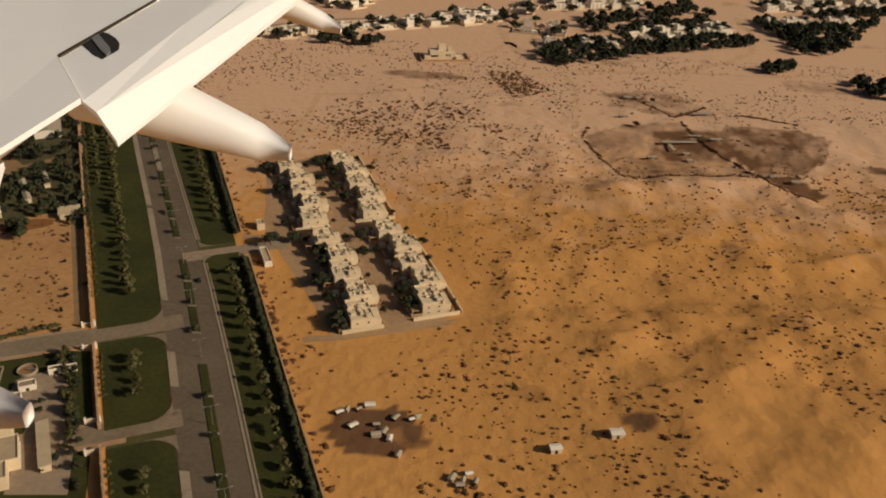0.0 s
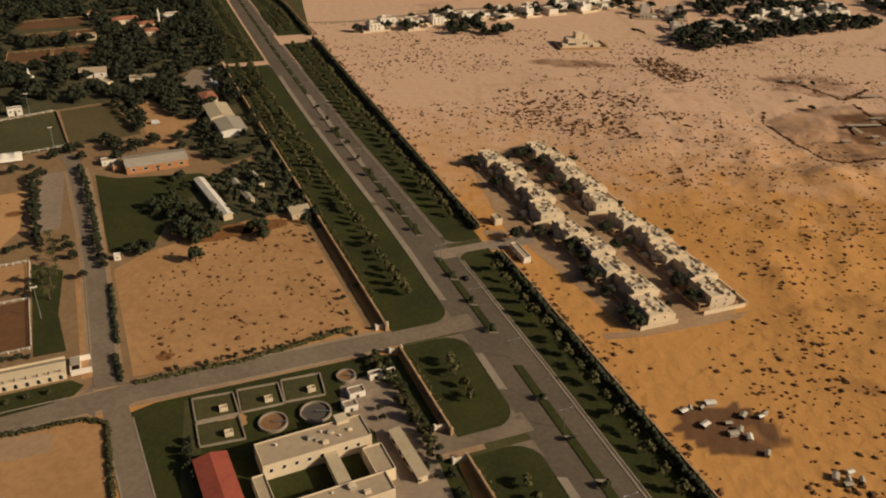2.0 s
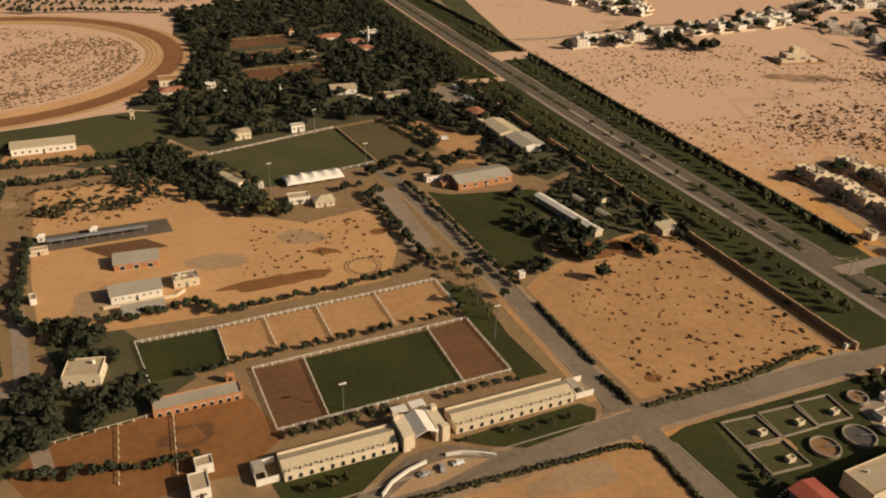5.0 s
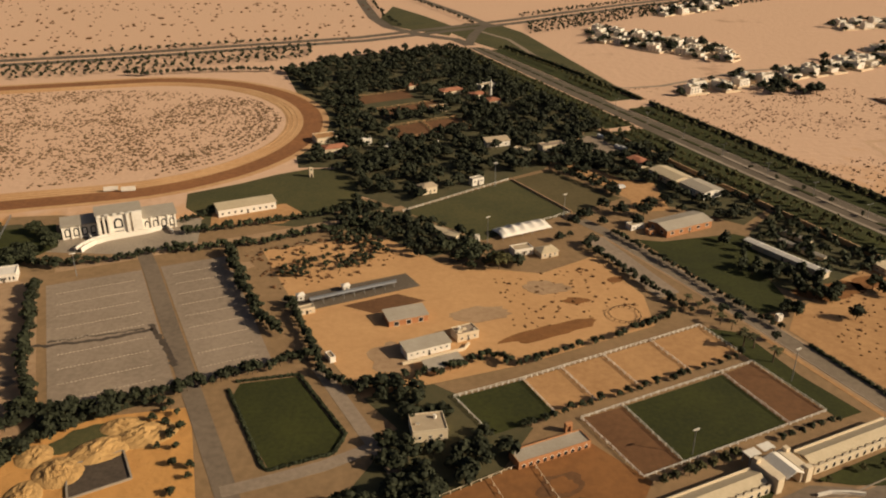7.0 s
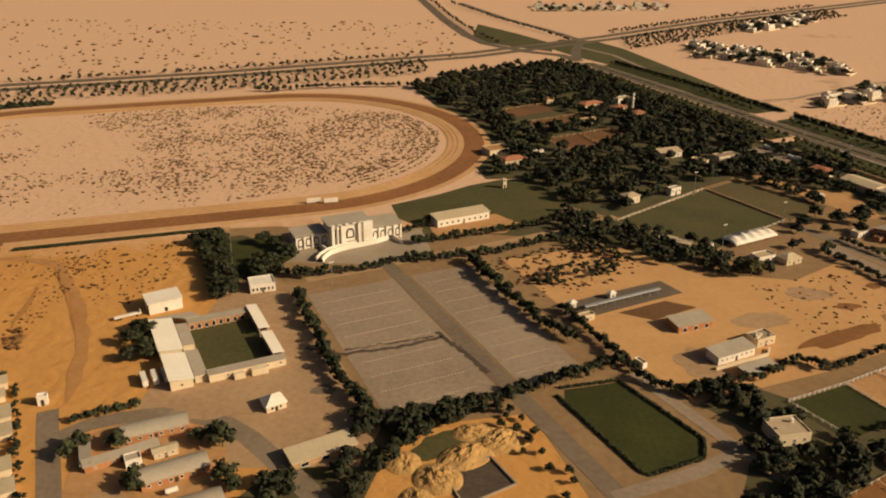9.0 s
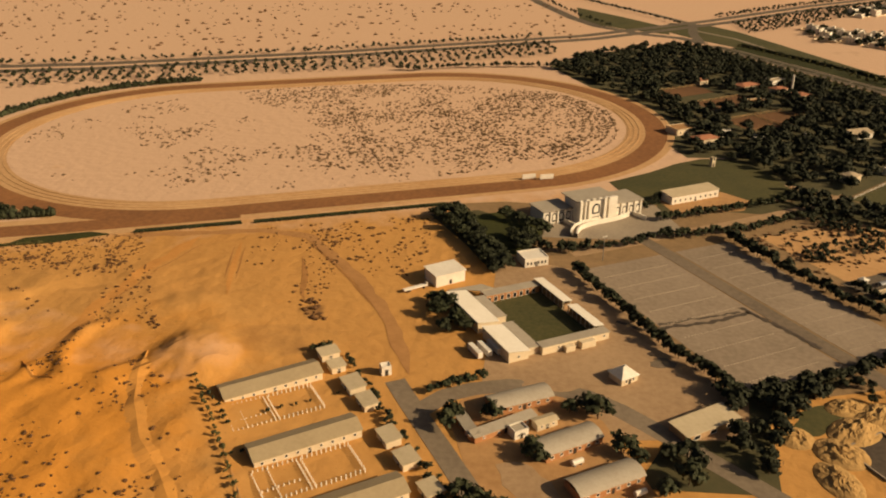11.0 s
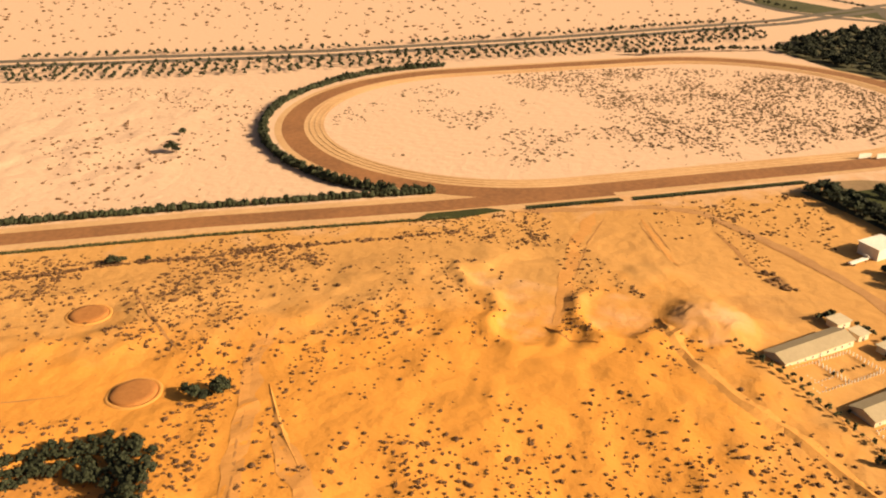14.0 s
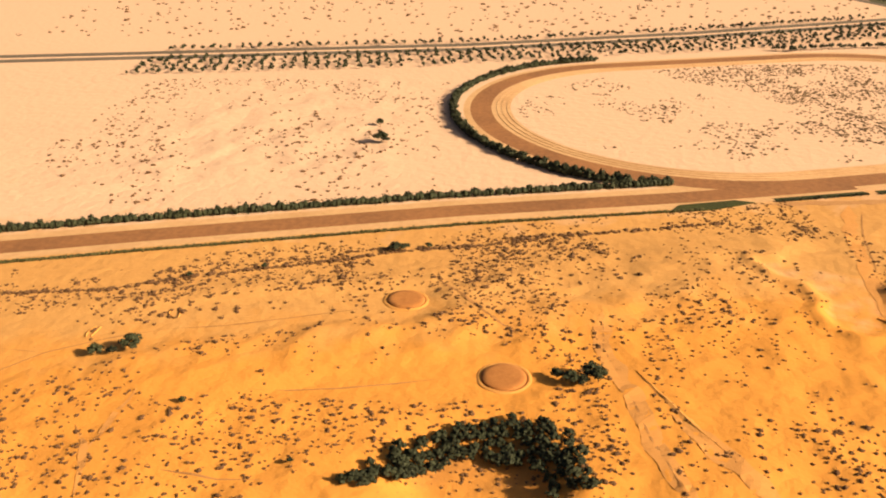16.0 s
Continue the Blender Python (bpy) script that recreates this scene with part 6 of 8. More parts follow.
part("rail", mesh_data("rail", *joined(*[beam_geo((*a, 0.62), (*b, 0.62), 0.1, 0.1) for a, b in zip(pts, pts[1:])]), DARK), ring)
for x, y in pts[:-1]:
    part("post", mesh_data("post", *box_geo(x - 0.07, x + 0.07, y - 0.07, y + 0.07, -0.1, 0.75), DARK), ring)

# ---- the sand yard ----
building("stable", "white single-storey stable with a grey sheet roof", "stable", -259.8, 181.6, 25, 12, 4.4, 2.3, "shed", WHITE, ROOF_TILE, rise=0.5, win=(("s", 7),), size=(0.45, 0.45), sill=1.1)
wall_line("yard_wall", "low pale wall in front of the white stable", [(-265.5, 175.0), (-250, 181.8), (-248.6, 184.6)], 0.7, 0.4, CREAM)
building("roofless_house", "half-built cream house with open roof", "house", -249.6, 188.6, 25, 6.2, 4.2, 2.0, "flat", CREAM, CARPARK, win=(("s", 3), ("e", 2)), size=(0.5, 0.6), sill=0.7, clutter=4, seed=8)
building("open_shed", "low open shed with a grey sheet roof", "shed", -255.4, 174.2, 25, 9.5, 4.0, 1.4, "shed", TAN_WALL, ROOF_TILE, rise=0.35, win=(), door=False)
building("hay_barn", "orange-walled barn with a pale grey roof", "barn", -265.3, 197.6, 20, 11.0, 5.4, 1.9, "shed", BRICK, ROOF_TILE, rise=0.5, win=(("s", 3),), size=(1.2, 1.2), sill=0.1, door=False)
surface("deck", [(-301, 209), (-266, 225), (-261.5, 217), (-296, 200.5)], 0.12, ASPHALT, "long grey paved deck beside the sand yard", "paving")
for x, y in ((-295.3, 208.3), (-283, 214)):
    building("kiosk", "small white domed kiosk on the grey deck", "kiosk", x, y, 24, 1.8, 1.6, 1.8, "hip", WHITE, WHITE, rise=0.6, win=(("s", 1),), size=(0.5, 0.6), sill=0.7, door=False)
c = thing("walkway_canopy", "long narrow grey metal walkway canopy", "canopy", (-280.5, 211.2, 0), 25)
part("roof", mesh_data("roof", *barrel_geo(26, 1.6, 1.7, 0.35, 0.1), METAL), c)
for k in range(9):
    for s in (-0.7, 0.7):
        part("post", mesh_data("post", *box_geo(-12.4 + 3.1 * k - 0.06, -12.4 + 3.1 * k + 0.06, s - 0.06, s + 0.06, 0, 1.75), METAL), c)
building("hut", "small cream hut at the end of the deck", "hut", -292.8, 201.2, 25, 4.6, 2.2, 1.5, "flat", CREAM, ROOF_FLAT, win=(("s", 2),), size=(0.4, 0.4), sill=0.7)
building("hut", "small white cabin beside the hedge", "hut", -283.5, 177.5, -60, 3.2, 1.5, 1.3, "flat", WHITE, ROOF_FLAT, win=(("s", 1),), size=(0.4, 0.4), sill=0.6)
surface("earth_bed", [(-283, 205), (-268, 212), (-260, 208), (-274, 200.6)], 0.045, ARENA, "red-brown tilled earth bed", "earth")

# ---- tent and sports field ----
def tent(cx, cy, turn, length, width):
    t = thing("marquee", "white tensile marquee with a row of peaks", "marquee", (cx, cy, 0), turn)
    v, f, nx, ny = [], [], 48, 12
    for i in range(nx + 1):
        for j in range(ny + 1):
            u, w = i / nx, j / ny
            peak = (1 - abs(2 * ((u * 5) % 1.0) - 1)) ** 1.6 * (1.0 + 0.35 * math.sin(7 * u))
            z = 1.5 + (0.9 + 0.95 * peak) * (1 - abs(2 * w - 1) ** 1.3) * (0.6 + 0.4 * math.sin(math.pi * u))
            edge = 0.35 * abs(math.sin(math.pi * u * 5))
            v.append((-length / 2 + length * u, (w - 0.5) * (width - (edge if j in (0, ny) else 0)), z - (0.45 if j in (0, ny) or i in (0, nx) else 0)))
    for i in range(nx):
        for j in range(ny):
            a = i * (ny + 1) + j
            f.append((a, a + ny + 1, a + ny + 2, a + 1))
    part("canopy", mesh_data("canopy", v, f, WHITE, smooth=True), t)
    for k in range(6):
        for s in (-1, 1):
            x = -length / 2 + 0.2 + (length - 0.4) * k / 5
            part("pole", mesh_data("pole", *tube_geo(0.07, 0.07, -0.1, 1.3, 6, x, s * (width / 2 - 0.15)), METAL), t)


tent(-227.6, 256.4, 27, 19.5, 7.6)
building("clubhouse", "long white clubhouse with a tan hip roof", "clubhouse", -229.5, 239.5, 22, 6.5, 4.0, 2.0, "flat", WHITE, ROOF_FLAT, win=(("s", 4),), size=(0.5, 0.7), sill=0.7)
building("clubhouse", "cream pavilion with a tan hip roof", "pavilion", -221.6, 238.4, 22, 6.0, 4.6, 1.8, "hip", CREAM, ROOF_CREAM, rise=1.2, win=(("s", 3), ("e", 2)), size=(0.5, 0.7), sill=0.7)
building("hut", "small white ticket hut by the marquee", "hut", -243.2, 249.2, 22, 1.6, 1.6, 1.6, "flat", WHITE, WHITE, win=(("s", 1),), size=(0.4, 0.4), sill=0.8, door=False)
building("stand", "cream low seating block at the field corner", "stand", -254, 252.5, -35, 11, 2.6, 1.6, "shed", CREAM, ROOF_CREAM, rise=0.5, win=(("s", 4),), size=(0.6, 0.6), sill=0.5)
rail_fence([(-268, 273.5), (-227.3, 306.3)], 3.0, 0.9, "white rail along the sports field", False)
rail_fence([(-209.0, 272.6), (-221, 264)], 3.0, 0.9, "white rail along the sports field", False)
wall_line("field_wall", "low brown wall between the grass fields", [(-226.4, 306), (-208, 273)], 0.6, 0.3, TAN_WALL)
building("hut", "white two-storey viewing box by the field", "viewing box", -240.5, 301.5, 30, 5.2, 2.6, 2.6, "flat", WHITE, ROOF_TILE, win=(("s", 3),), size=(0.7, 0.6), sill=1.4)
building("house", "cream villa with broad steps by the field", "house", -259.5, 293, 30, 6.0, 4.5, 2.8, "hip", CREAM, ROOF_FLAT, rise=0.9, win=(("s", 3), ("e", 2)), size=(0.5, 0.8), sill=0.8)

# ---- sheds beside the dark lawn ----
building("riding_hall", "riding hall with grey ribbed roof and orange wall", "hall", -173.0, 259.8, 27, 20, 9.5, 2.6, "gable", BRICK, ROOF_TILE, rise=1.0, win=(("s", 5), ("w", 2)), size=(1.3, 0.9), sill=1.0)
building("long_stable", "long narrow stable with a pale cream roof", "stable", -146.8, 234.2, -57.5, 29, 2.8, 1.9, "gable", CREAM, WHITE, rise=0.5, win=(("s", 9), ("n", 9)), size=(0.45, 0.45), sill=0.9)
building("long_stable", "narrow shed with a dusty grey roof among trees", "shed", -139.0, 240.5, -57.5, 17, 1.8, 1.5, "gable", CREAM, ROOF_TILE, rise=0.35, win=(("s", 4),), size=(0.45, 0.45), sill=0.7)
building("long_stable", "narrow shed with a dusty grey roof among trees", "shed", -137.0, 250.5, -57.5, 12, 1.8, 1.5, "gable", CREAM, ROOF_TILE, rise=0.35, win=(("s", 3),), size=(0.45, 0.45), sill=0.7)
building("lodge", "cream lodge with a pale flat roof by the wall", "lodge", -118.3, 226.8, 25, 6.0, 4.4, 1.9, "shed", CREAM, ROOF_CREAM, rise=0.4, win=(("s", 2), ("w", 2)), size=(0.6, 0.6), sill=0.7)
building("hall", "low hall with a cream sheet roof behind trees", "hall", -163.5, 307.5, -64, 15, 9, 2.6, "gable", CREAM, ROOF_CREAM, rise=0.9, win=(("s", 4), ("n", 4)), size=(0.6, 0.7), sill=1.0)
building("hall", "low hall with a grey sheet roof and white porch", "hall", -155.5, 293.5, -64, 13, 9.5, 2.6, "gable", WHITE, ROOF_TILE, rise=0.8, win=(("s", 4), ("n", 4)), size=(0.6, 0.7), sill=1.0)
building("house", "house with an orange terracotta roof", "house", -172.5, 325, -60, 9, 6, 2.4, "hip", CREAM, TERRACOTTA, rise=1.0, win=(("s", 3), ("n", 3)))
building("hut", "small white sentry cabin at the lane", "hut", -163.4, 196.8, 24, 1.7, 1.3, 1.5, "flat", WHITE, WHITE, win=(("s", 1),), size=(0.4, 0.4), sill=0.7, door=False)
building("annexe", "small white annexe beside the riding hall", "annexe", -188.5, 259.5, 27, 5.5, 3.0, 1.6, "flat", WHITE, ROOF_FLAT, win=(("s", 3),), size=(0.4, 0.5), sill=0.7)
building("annexe", "small orange annexe beside the riding hall", "annexe", -184.3, 254.6, 27, 2.8, 2.4, 1.4, "flat", BRICK, ROOF_FLAT, win=(("s", 1),), size=(0.4, 0.5), sill=0.6)
for k, (x, y, l, w, t, roof, wl, tp) in enumerate(((-247, 440, 13, 7, 30, "hip", CREAM, TERRACOTTA), (-233, 432, 8, 6, 30, "hip", CREAM, TERRACOTTA), (-227, 452, 10, 5, 30, "flat", WHITE, ROOF_FLAT), (-226, 420, 7, 7, 25, "hip", CREAM, TERRACOTTA),
                                                   (-268, 450, 6, 4, 30, "hip", CREAM, TERRACOTTA), (-299, 341, 11, 6, 24, "hip", CREAM, TERRACOTTA), (-305, 356, 10, 8, 24, "flat", CREAM, PADDOCK), (-287, 352, 5, 3, 24, "flat", WHITE, WHITE),
                                                   (-229, 350, 11, 4, 20, "shed", WHITE, ROOF_FLAT), (-219, 338, 7, 3, -40, "flat", CREAM, ROOF_CREAM), (-205, 345, 12, 5, 20, "flat", CREAM, CARPARK), (-276, 343, 5, 3, 20, "flat", WHITE, WHITE), (-254, 406, 9, 4, 20, "flat", CREAM, PADDOCK))):
    building("house", "estate house with tiled or flat roof among trees", "house", x, y, t, l, w, 2.4, roof, wl, tp, rise=1.1, win=(("s", 3),), size=(0.6, 0.8), sill=0.8)
t = thing("minaret", "slim white minaret among trees", "tower", (-226, 432, 0), 0)
part("shaft", mesh_data("shaft", *tube_geo(0.7, 0.5, -0.2, 8.5, 10), WHITE), t)
part("balcony", mesh_data("balcony", *tube_geo(0.9, 0.9, 6.3, 6.7, 10), WHITE), t)
part("cap", mesh_data("cap", *tube_geo(0.6, 0.05, 8.5, 10.0, 10), WHITE), t)
t = thing("white_monument", "small white spired monument in the gardens", "monument", (-255, 345, 0), 0)
part("plinth", mesh_data("plinth", *tube_geo(2.2, 1.8, -0.2, 0.8, 8), WHITE), t)
part("spire", mesh_data("spire", *tube_geo(0.9, 0.1, 0.8, 4.4, 8), WHITE), t)
for pts in ([(-279.1, 376.4), (-262.5, 385.5), (-256, 367), (-272.3, 358.8)], [(-261.5, 386), (-246, 394), (-239, 375), (-255, 367.4)]):
    surface("court", pts, 0.06, ARENA, "brown tennis court with pale surrounds", "court")
    rail_fence(pts, 4.0, 1.2, "pale boundary fence of a court", True, 2, SHOULDER)
for pts in ([(-300, 430), (-272, 446), (-266, 432), (-294, 417)], [(-285, 408), (-256, 424), (-250, 411), (-278, 396)]):
    surface("court", pts, 0.06, ARENA, "brown sand paddock among trees", "paddock")
    rail_fence(pts[:2], 4.0, 1.0, "pale wall of a sand paddock", False, 2, SHOULDER)

# ---- grandstand ----
def niche(parent, x, y, z, w, h):
    """An arched recess: white surround, dark reveal and a smaller white screen inside it."""
    fr, pane = window_mesh(w, h, True)
    o = part("arch", fr, parent, "", (x, y, z))
    part("reveal", pane, o)
    n, q = 7, 0.3 * w
    ring = [(q * math.cos(math.pi * k / n), h - w / 2 - 0.1 + q * math.sin(math.pi * k / n)) for k in range(n + 1)]
    pts = ring + [(-q, 0.5), (q, 0.5)]
    m = len(pts)
    part("screen", mesh_data("screen", [(a, -0.1, b) for a, b in pts] + [(a, -0.02, b) for a, b in pts], [tuple(range(m)), *[(k, m + k, m + (k + 1) % m, (k + 1) % m) for k in range(m)]], WHITE), o)


g = thing("grandstand", "white arcaded racecourse grandstand with a tall centre", "grandstand", (-361.4, 255.9, 0), 23.5)
part("side_block", mesh_data("side_block", *box_geo(-18, -7, 0.4, 8.4, -0.3, 4.5), WHITE), g)
part("side_block", mesh_data("side_block", *box_geo(6.6, 17.2, -2.8, 6.2, -0.3, 5.0), WHITE), g)
part("centre_block", mesh_data("centre_block", *box_geo(-7.4, 6.6, -3.4, 5.2, -0.3, 7.3), WHITE), g)
part("side_roof", mesh_data("side_roof", *box_geo(-18.5, -7.4, -0.3, 9.0, 4.5, 4.75), ROOF_TILE), g)
part("side_roof", mesh_data("side_roof", *box_geo(6.6, 17.8, -3.4, 6.8, 5.0, 5.25), ROOF_TILE), g)
part("centre_roof", mesh_data("centre_roof", *box_geo(-7.8, 7.0, -2.6, 7.0, 7.3, 7.55), ROOF_TILE), g)
for x0, x1, top in ((-7.4, -6.4, 7.9), (-5.6, -5.0, 7.7), (-4.2, -3.5, 7.9), (1.6, 2.6, 7.9), (3.4, 6.6, 8.1)):
    part("buttress", mesh_data("buttress", *box_geo(x0, x1, -4.2, -3.4, -0.2, top, 0.06), WHITE), g)
for k in range(6):
    part("merlon", mesh_data("merlon", *box_geo(-7.2 + 2.4 * k, -6.0 + 2.4 * k, -3.4, -2.9, 7.55, 8.05, 0.04), WHITE), g)
for x in (-6.0, -4.6):
    fr, pane = window_mesh(0.5, 5.2)
    o = part("window", fr, g, "", (x, -3.4, 1.2))
    part("pane", pane, o)
niche(g, -0.95, -3.4, 2.9, 2.9, 3.5)
part("entrance", mesh_data("entrance", *box_geo(-2.2, 0.4, -3.5, -3.38, 0.2, 1.9), DARK), g)
for x0, y, top in ((-18, 0.4, 4.5), (6.6, -2.8, 5.0)):
    for k in range(4):
        niche(g, x0 + 1.35 + 2.65 * k, y, 0.7, 1.75, 3.0)
    for k in range(5):
        part("pilaster", mesh_data("pilaster", *box_geo(-0.32, 0.32, -0.45, 0.05, -0.2, top - 0.1, 0.04), WHITE), g, "", (min(x0 + 2.65 * k + 0.02, x0 + 10.3), y, 0))
curve = [(12.2, -3.4), (7.3, -4.8), (2.4, -5.2), (-1.4, -5.4), (-5.4, -6.0), (-8.8, -7.2), (-11.4, -9.4), (-13.4, -12.2)]
inner = offset(curve, -1.8)
part("ramp", mesh_data("ramp", *strip_geo(offset(curve, -0.2), offset(curve, -1.6), -0.1, 0.9), PAVING), g)
part("ramp_wall", mesh_data("ramp_wall", *strip_geo(offset(curve, 0.3), offset(curve, -0.2), -0.1, 1.6), WHITE), g)
part("ramp_wall", mesh_data("ramp_wall", *strip_geo(offset(inner, 0.2), offset(inner, -0.25), -0.1, 1.7), WHITE), g)
part("steps", mesh_data("steps", *joined(*[box_geo(-3.6, 7, -4.6 + 0.2 * k, -3.4, -0.1, 0.25 * (k + 1)) for k in range(5)]), WHITE), g)
for x, y, l in ((-10.5, -1.6, 4.0), (14.0, -4.6, 4.0)):
    part("stair_wall", mesh_data("stair_wall", *beam_geo((x, y + 1.6, -0.1), (x + 1.2, y - l, -0.1), 0.5, 1.5), WHITE), g)
building("long_stable", "long white weighing room with a cream roof", "building", -324.0, 274.6, 25, 20.4, 5.6, 2.8, "shed", WHITE, ROOF_CREAM, rise=0.5, win=(("s", 9),), size=(0.7, 0.7), sill=0.9)
surface("yard", [(-335.5, 272), (-311, 281), (-303.5, 272), (-309, 263), (-333, 259)], 0.075, PADDOCK, "sandy apron of the weighing room", "yard")
for x in (-378, -371.5):
    s = thing("track_board", "white notice board beside the racecourse", "board", (x, 292.6, 0), 14, "track boards")
    part("panel", mesh_data("panel", *box_geo(-2.6, 2.6, -0.1, 0.1, 0.4, 2.2, 0.03), WHITE), s)
    for k in (-2, 2):
        part("post", mesh_data("post", *box_geo(k - 0.1, k + 0.1, 0.1, 0.3, -0.1, 2.0), METAL), s)
building("judge_tower", "small stone judge tower at the track bend", "tower", -305.4, 309.5, 20, 1.5, 1.5, 3.4, "flat", CREAM, ROOF_FLAT, win=(("s", 1),), size=(0.6, 0.8), sill=2.8)

# ---- courtyard stables ----
c = thing("courtyard_stable", "courtyard stables with white sheet roofs round a lawn", "stable", (-387.4, 188.2, 0), 24.8)
part("court_lawn", mesh_data("court_lawn", *box_geo(-7.0, 9.2, -12.7, 12.2, -0.2, 0.12), DRY_LAWN), c)


def court_wing(x0, x1, y0, y1, low, high, wall, top, over=0.3):
    """A wing under one sloping sheet that rises to the west."""
    part("wing_wall", mesh_data("wing_wall", *box_geo(x0, x1, y0, y1, -0.3, low), wall), c)
    a, b = x0 - over, x1 + over
    v, f = box_geo(a, b, y0 - over, y1 + over, low, low + 0.14)
    part("wing_roof", mesh_data("wing_roof", [(x, y, z + (high - low) * (b - x) / (b - a)) for x, y, z in v], f, top), c)
    part("gable_wall", mesh_data("gable_wall", [(x0, y, z) for y in (y0, y1) for z in (low, high)] + [(x1, y, low) for y in (y0, y1)], [(0, 1, 4), (2, 5, 3), (0, 2, 3, 1)], wall), c)


def open_wing(x0, x1, y0, y1, h, bays):
    """An open-fronted row of stalls: back wall, divisions, posts and a narrow white roof."""
    part("back_wall", mesh_data("back_wall", *box_geo(x1 - 0.25, x1, y0, y1, -0.3, h), CREAM), c)
    v, f = box_geo(x0 - 0.3, x1 + 0.25, y0 - 0.2, y1 + 0.2, h, h + 0.14)
    part("wing_roof", mesh_data("wing_roof", [(x, y, z + 0.25 * (x1 - x) / (x1 - x0)) for x, y, z in v], f, ROOF_WHITE), c)
    for k in range(bays + 1):
        y = y0 + 0.1 + (y1 - y0 - 0.2) * k / bays
        part("stall_division", mesh_data("stall_division", *box_geo(x0 + 0.5, x1 - 0.25, y - 0.08, y + 0.08, -0.2, 1.4), TAN_WALL), c)
        part("post", mesh_data("post", *box_geo(x0 - 0.1, x0 + 0.1, y - 0.1, y + 0.1, -0.2, h), CREAM), c)


court_wing(-16.2, -10.8, -0.5, 16.8, 2.3, 3.1, CREAM, ROOF_WHITE)
court_wing(-16.0, -10.8, -15.2, -2.6, 2.2, 3.0, CREAM, ROOF_WHITE)
court_wing(-10.2, -7.5, 1.3, 13.0, 2.0, 2.25, CREAM, ROOF_TILE, 0.15)
court_wing(-10.2, -7.4, -14.2, -1.7, 1.9, 2.15, CREAM, ROOF_TILE, 0.15)
part("corner_roof", mesh_data("corner_roof", *slab_geo([(-15, 19.2), (-5.2, 18.6), (-3.4, 15.4), (-7.2, 15.2), (-10.4, 17.2), (-14.4, 17.2)], 2.2, 2.4), ROOF_TILE), c)
part("corner_post", mesh_data("corner_post", *joined(*[box_geo(x - 0.12, x + 0.12, y - 0.12, y + 0.12, -0.2, 2.2) for x, y in ((-14.4, 18.8), (-9.8, 18.6), (-5.6, 18.2))]), METAL), c)
court_wing(-7.0, 8.9, 12.4, 15.2, 1.9, 2.1, BRICK, ROOF_TILE, 0.2)
open_wing(9.2, 11.6, 1.4, 15.4, 2.2, 7)
open_wing(9.2, 11.6, -12.4, -1.0, 2.2, 6)
court_wing(-7.2, 11.4, -15.4, -12.9, 1.9, 2.1, CREAM, ROOF_TILE, 0.2)
part("entrance_block", mesh_data("entrance_block", *box_geo(2.6, 6.6, -17.0, -15.4, -0.2, 1.7, 0.05), CREAM), c)
part("entrance_block", mesh_data("entrance_block", *box_geo(-1.6, 1.0, -16.8, -15.4, -0.2, 1.5, 0.05), CREAM), c)
fr, pane = window_mesh(0.9, 1.3)
for k in range(8):
    o = part("stall_door", fr, c, "", (-6.2 + 1.9 * k, 12.4, 0.15), 0)
    part("pane", pane, o)
for k in range(6):
    fr2, pane2 = window_mesh(0.5, 0.5)
    o = part("window", fr2, c, "", (-13.4 if k == 0 else -6 + 3.2 * k, -15.2 if k == 0 else -15.4, 0.9))
    part("pane", pane2, o)
for k in range(3):
    t = thing("horse_trailer", "white box trailer parked beside the stables", "trailer", (-403.0 + 2.3 * k, 171.6 + 0.9 * k, 0.04), 116, "box trailers")
    part("box_body", mesh_data("box_body", *box_geo(-2.6, 2.6, -0.65, 0.65, 0.35, 1.75, 0.06), WHITE), t)
    for x in (-1.6, 1.6):
        for y in (-0.55, 0.55):
            part("wheel", mesh_data("wheel", *[(lambda q: [(a + x, cc * 0.2 + y, b + 0.25) for a, b, cc in q])(tube_geo(0.25, 0.25, -0.4, 0.4, 9)[0]), tube_geo(0.25, 0.25, -0.4, 0.4, 9)[1]], TYRE), t)
building("store", "white box-like store building on the sand", "store", -409.6, 210.2, 29, 9.0, 6.4, 3.3, "shed", WHITE, WHITE, rise=0.25, win=(("s", 1),), size=(0.8, 1.2), sill=0.2, door=False)
t = thing("flatbed_trailer", "long white flatbed trailer on the sand", "trailer", (-417.6, 204.0, 0.02), 31)
part("bed", mesh_data("bed", *box_geo(-3.6, 3.6, -0.6, 0.6, 0.6, 0.95, 0.04), WHITE), t)
part("headboard", mesh_data("headboard", *box_geo(3.3, 3.5, -0.6, 0.6, 0.95, 1.6), WHITE), t)
for x in (-2.6, -1.9, 2.4):
    part("axle_wheels", mesh_data("axle_wheels", *joined(box_geo(x - 0.28, x + 0.28, -0.6, -0.4, 0, 0.58, 0.1), box_geo(x - 0.28, x + 0.28, 0.4, 0.6, 0, 0.58, 0.1)), TYRE), t)
building("pump_house", "white square building with an open roof court", "building", -384.4, 221.8, 18, 7.2, 6.0, 2.3, "flat", WHITE, WHITE, win=(("s", 6), ("e", 3)), size=(0.5, 0.9), sill=0.7)
building("kiosk", "small white kiosk standing alone on sand", "kiosk", -423.2, 163.4, 20, 2.2, 1.9, 2.0, "flat", WHITE, WHITE, win=(("e", 1),), size=(0.5, 0.5), sill=0.9)
building("pavilion", "cream pavilion with a white pyramid roof", "pavilion", -370.8, 161.6, 30, 4.6, 4.2, 1.6, "hip", CREAM, WHITE, rise=1.7, win=(("s", 2), ("e", 2)), size=(0.5, 0.7), sill=0.6)
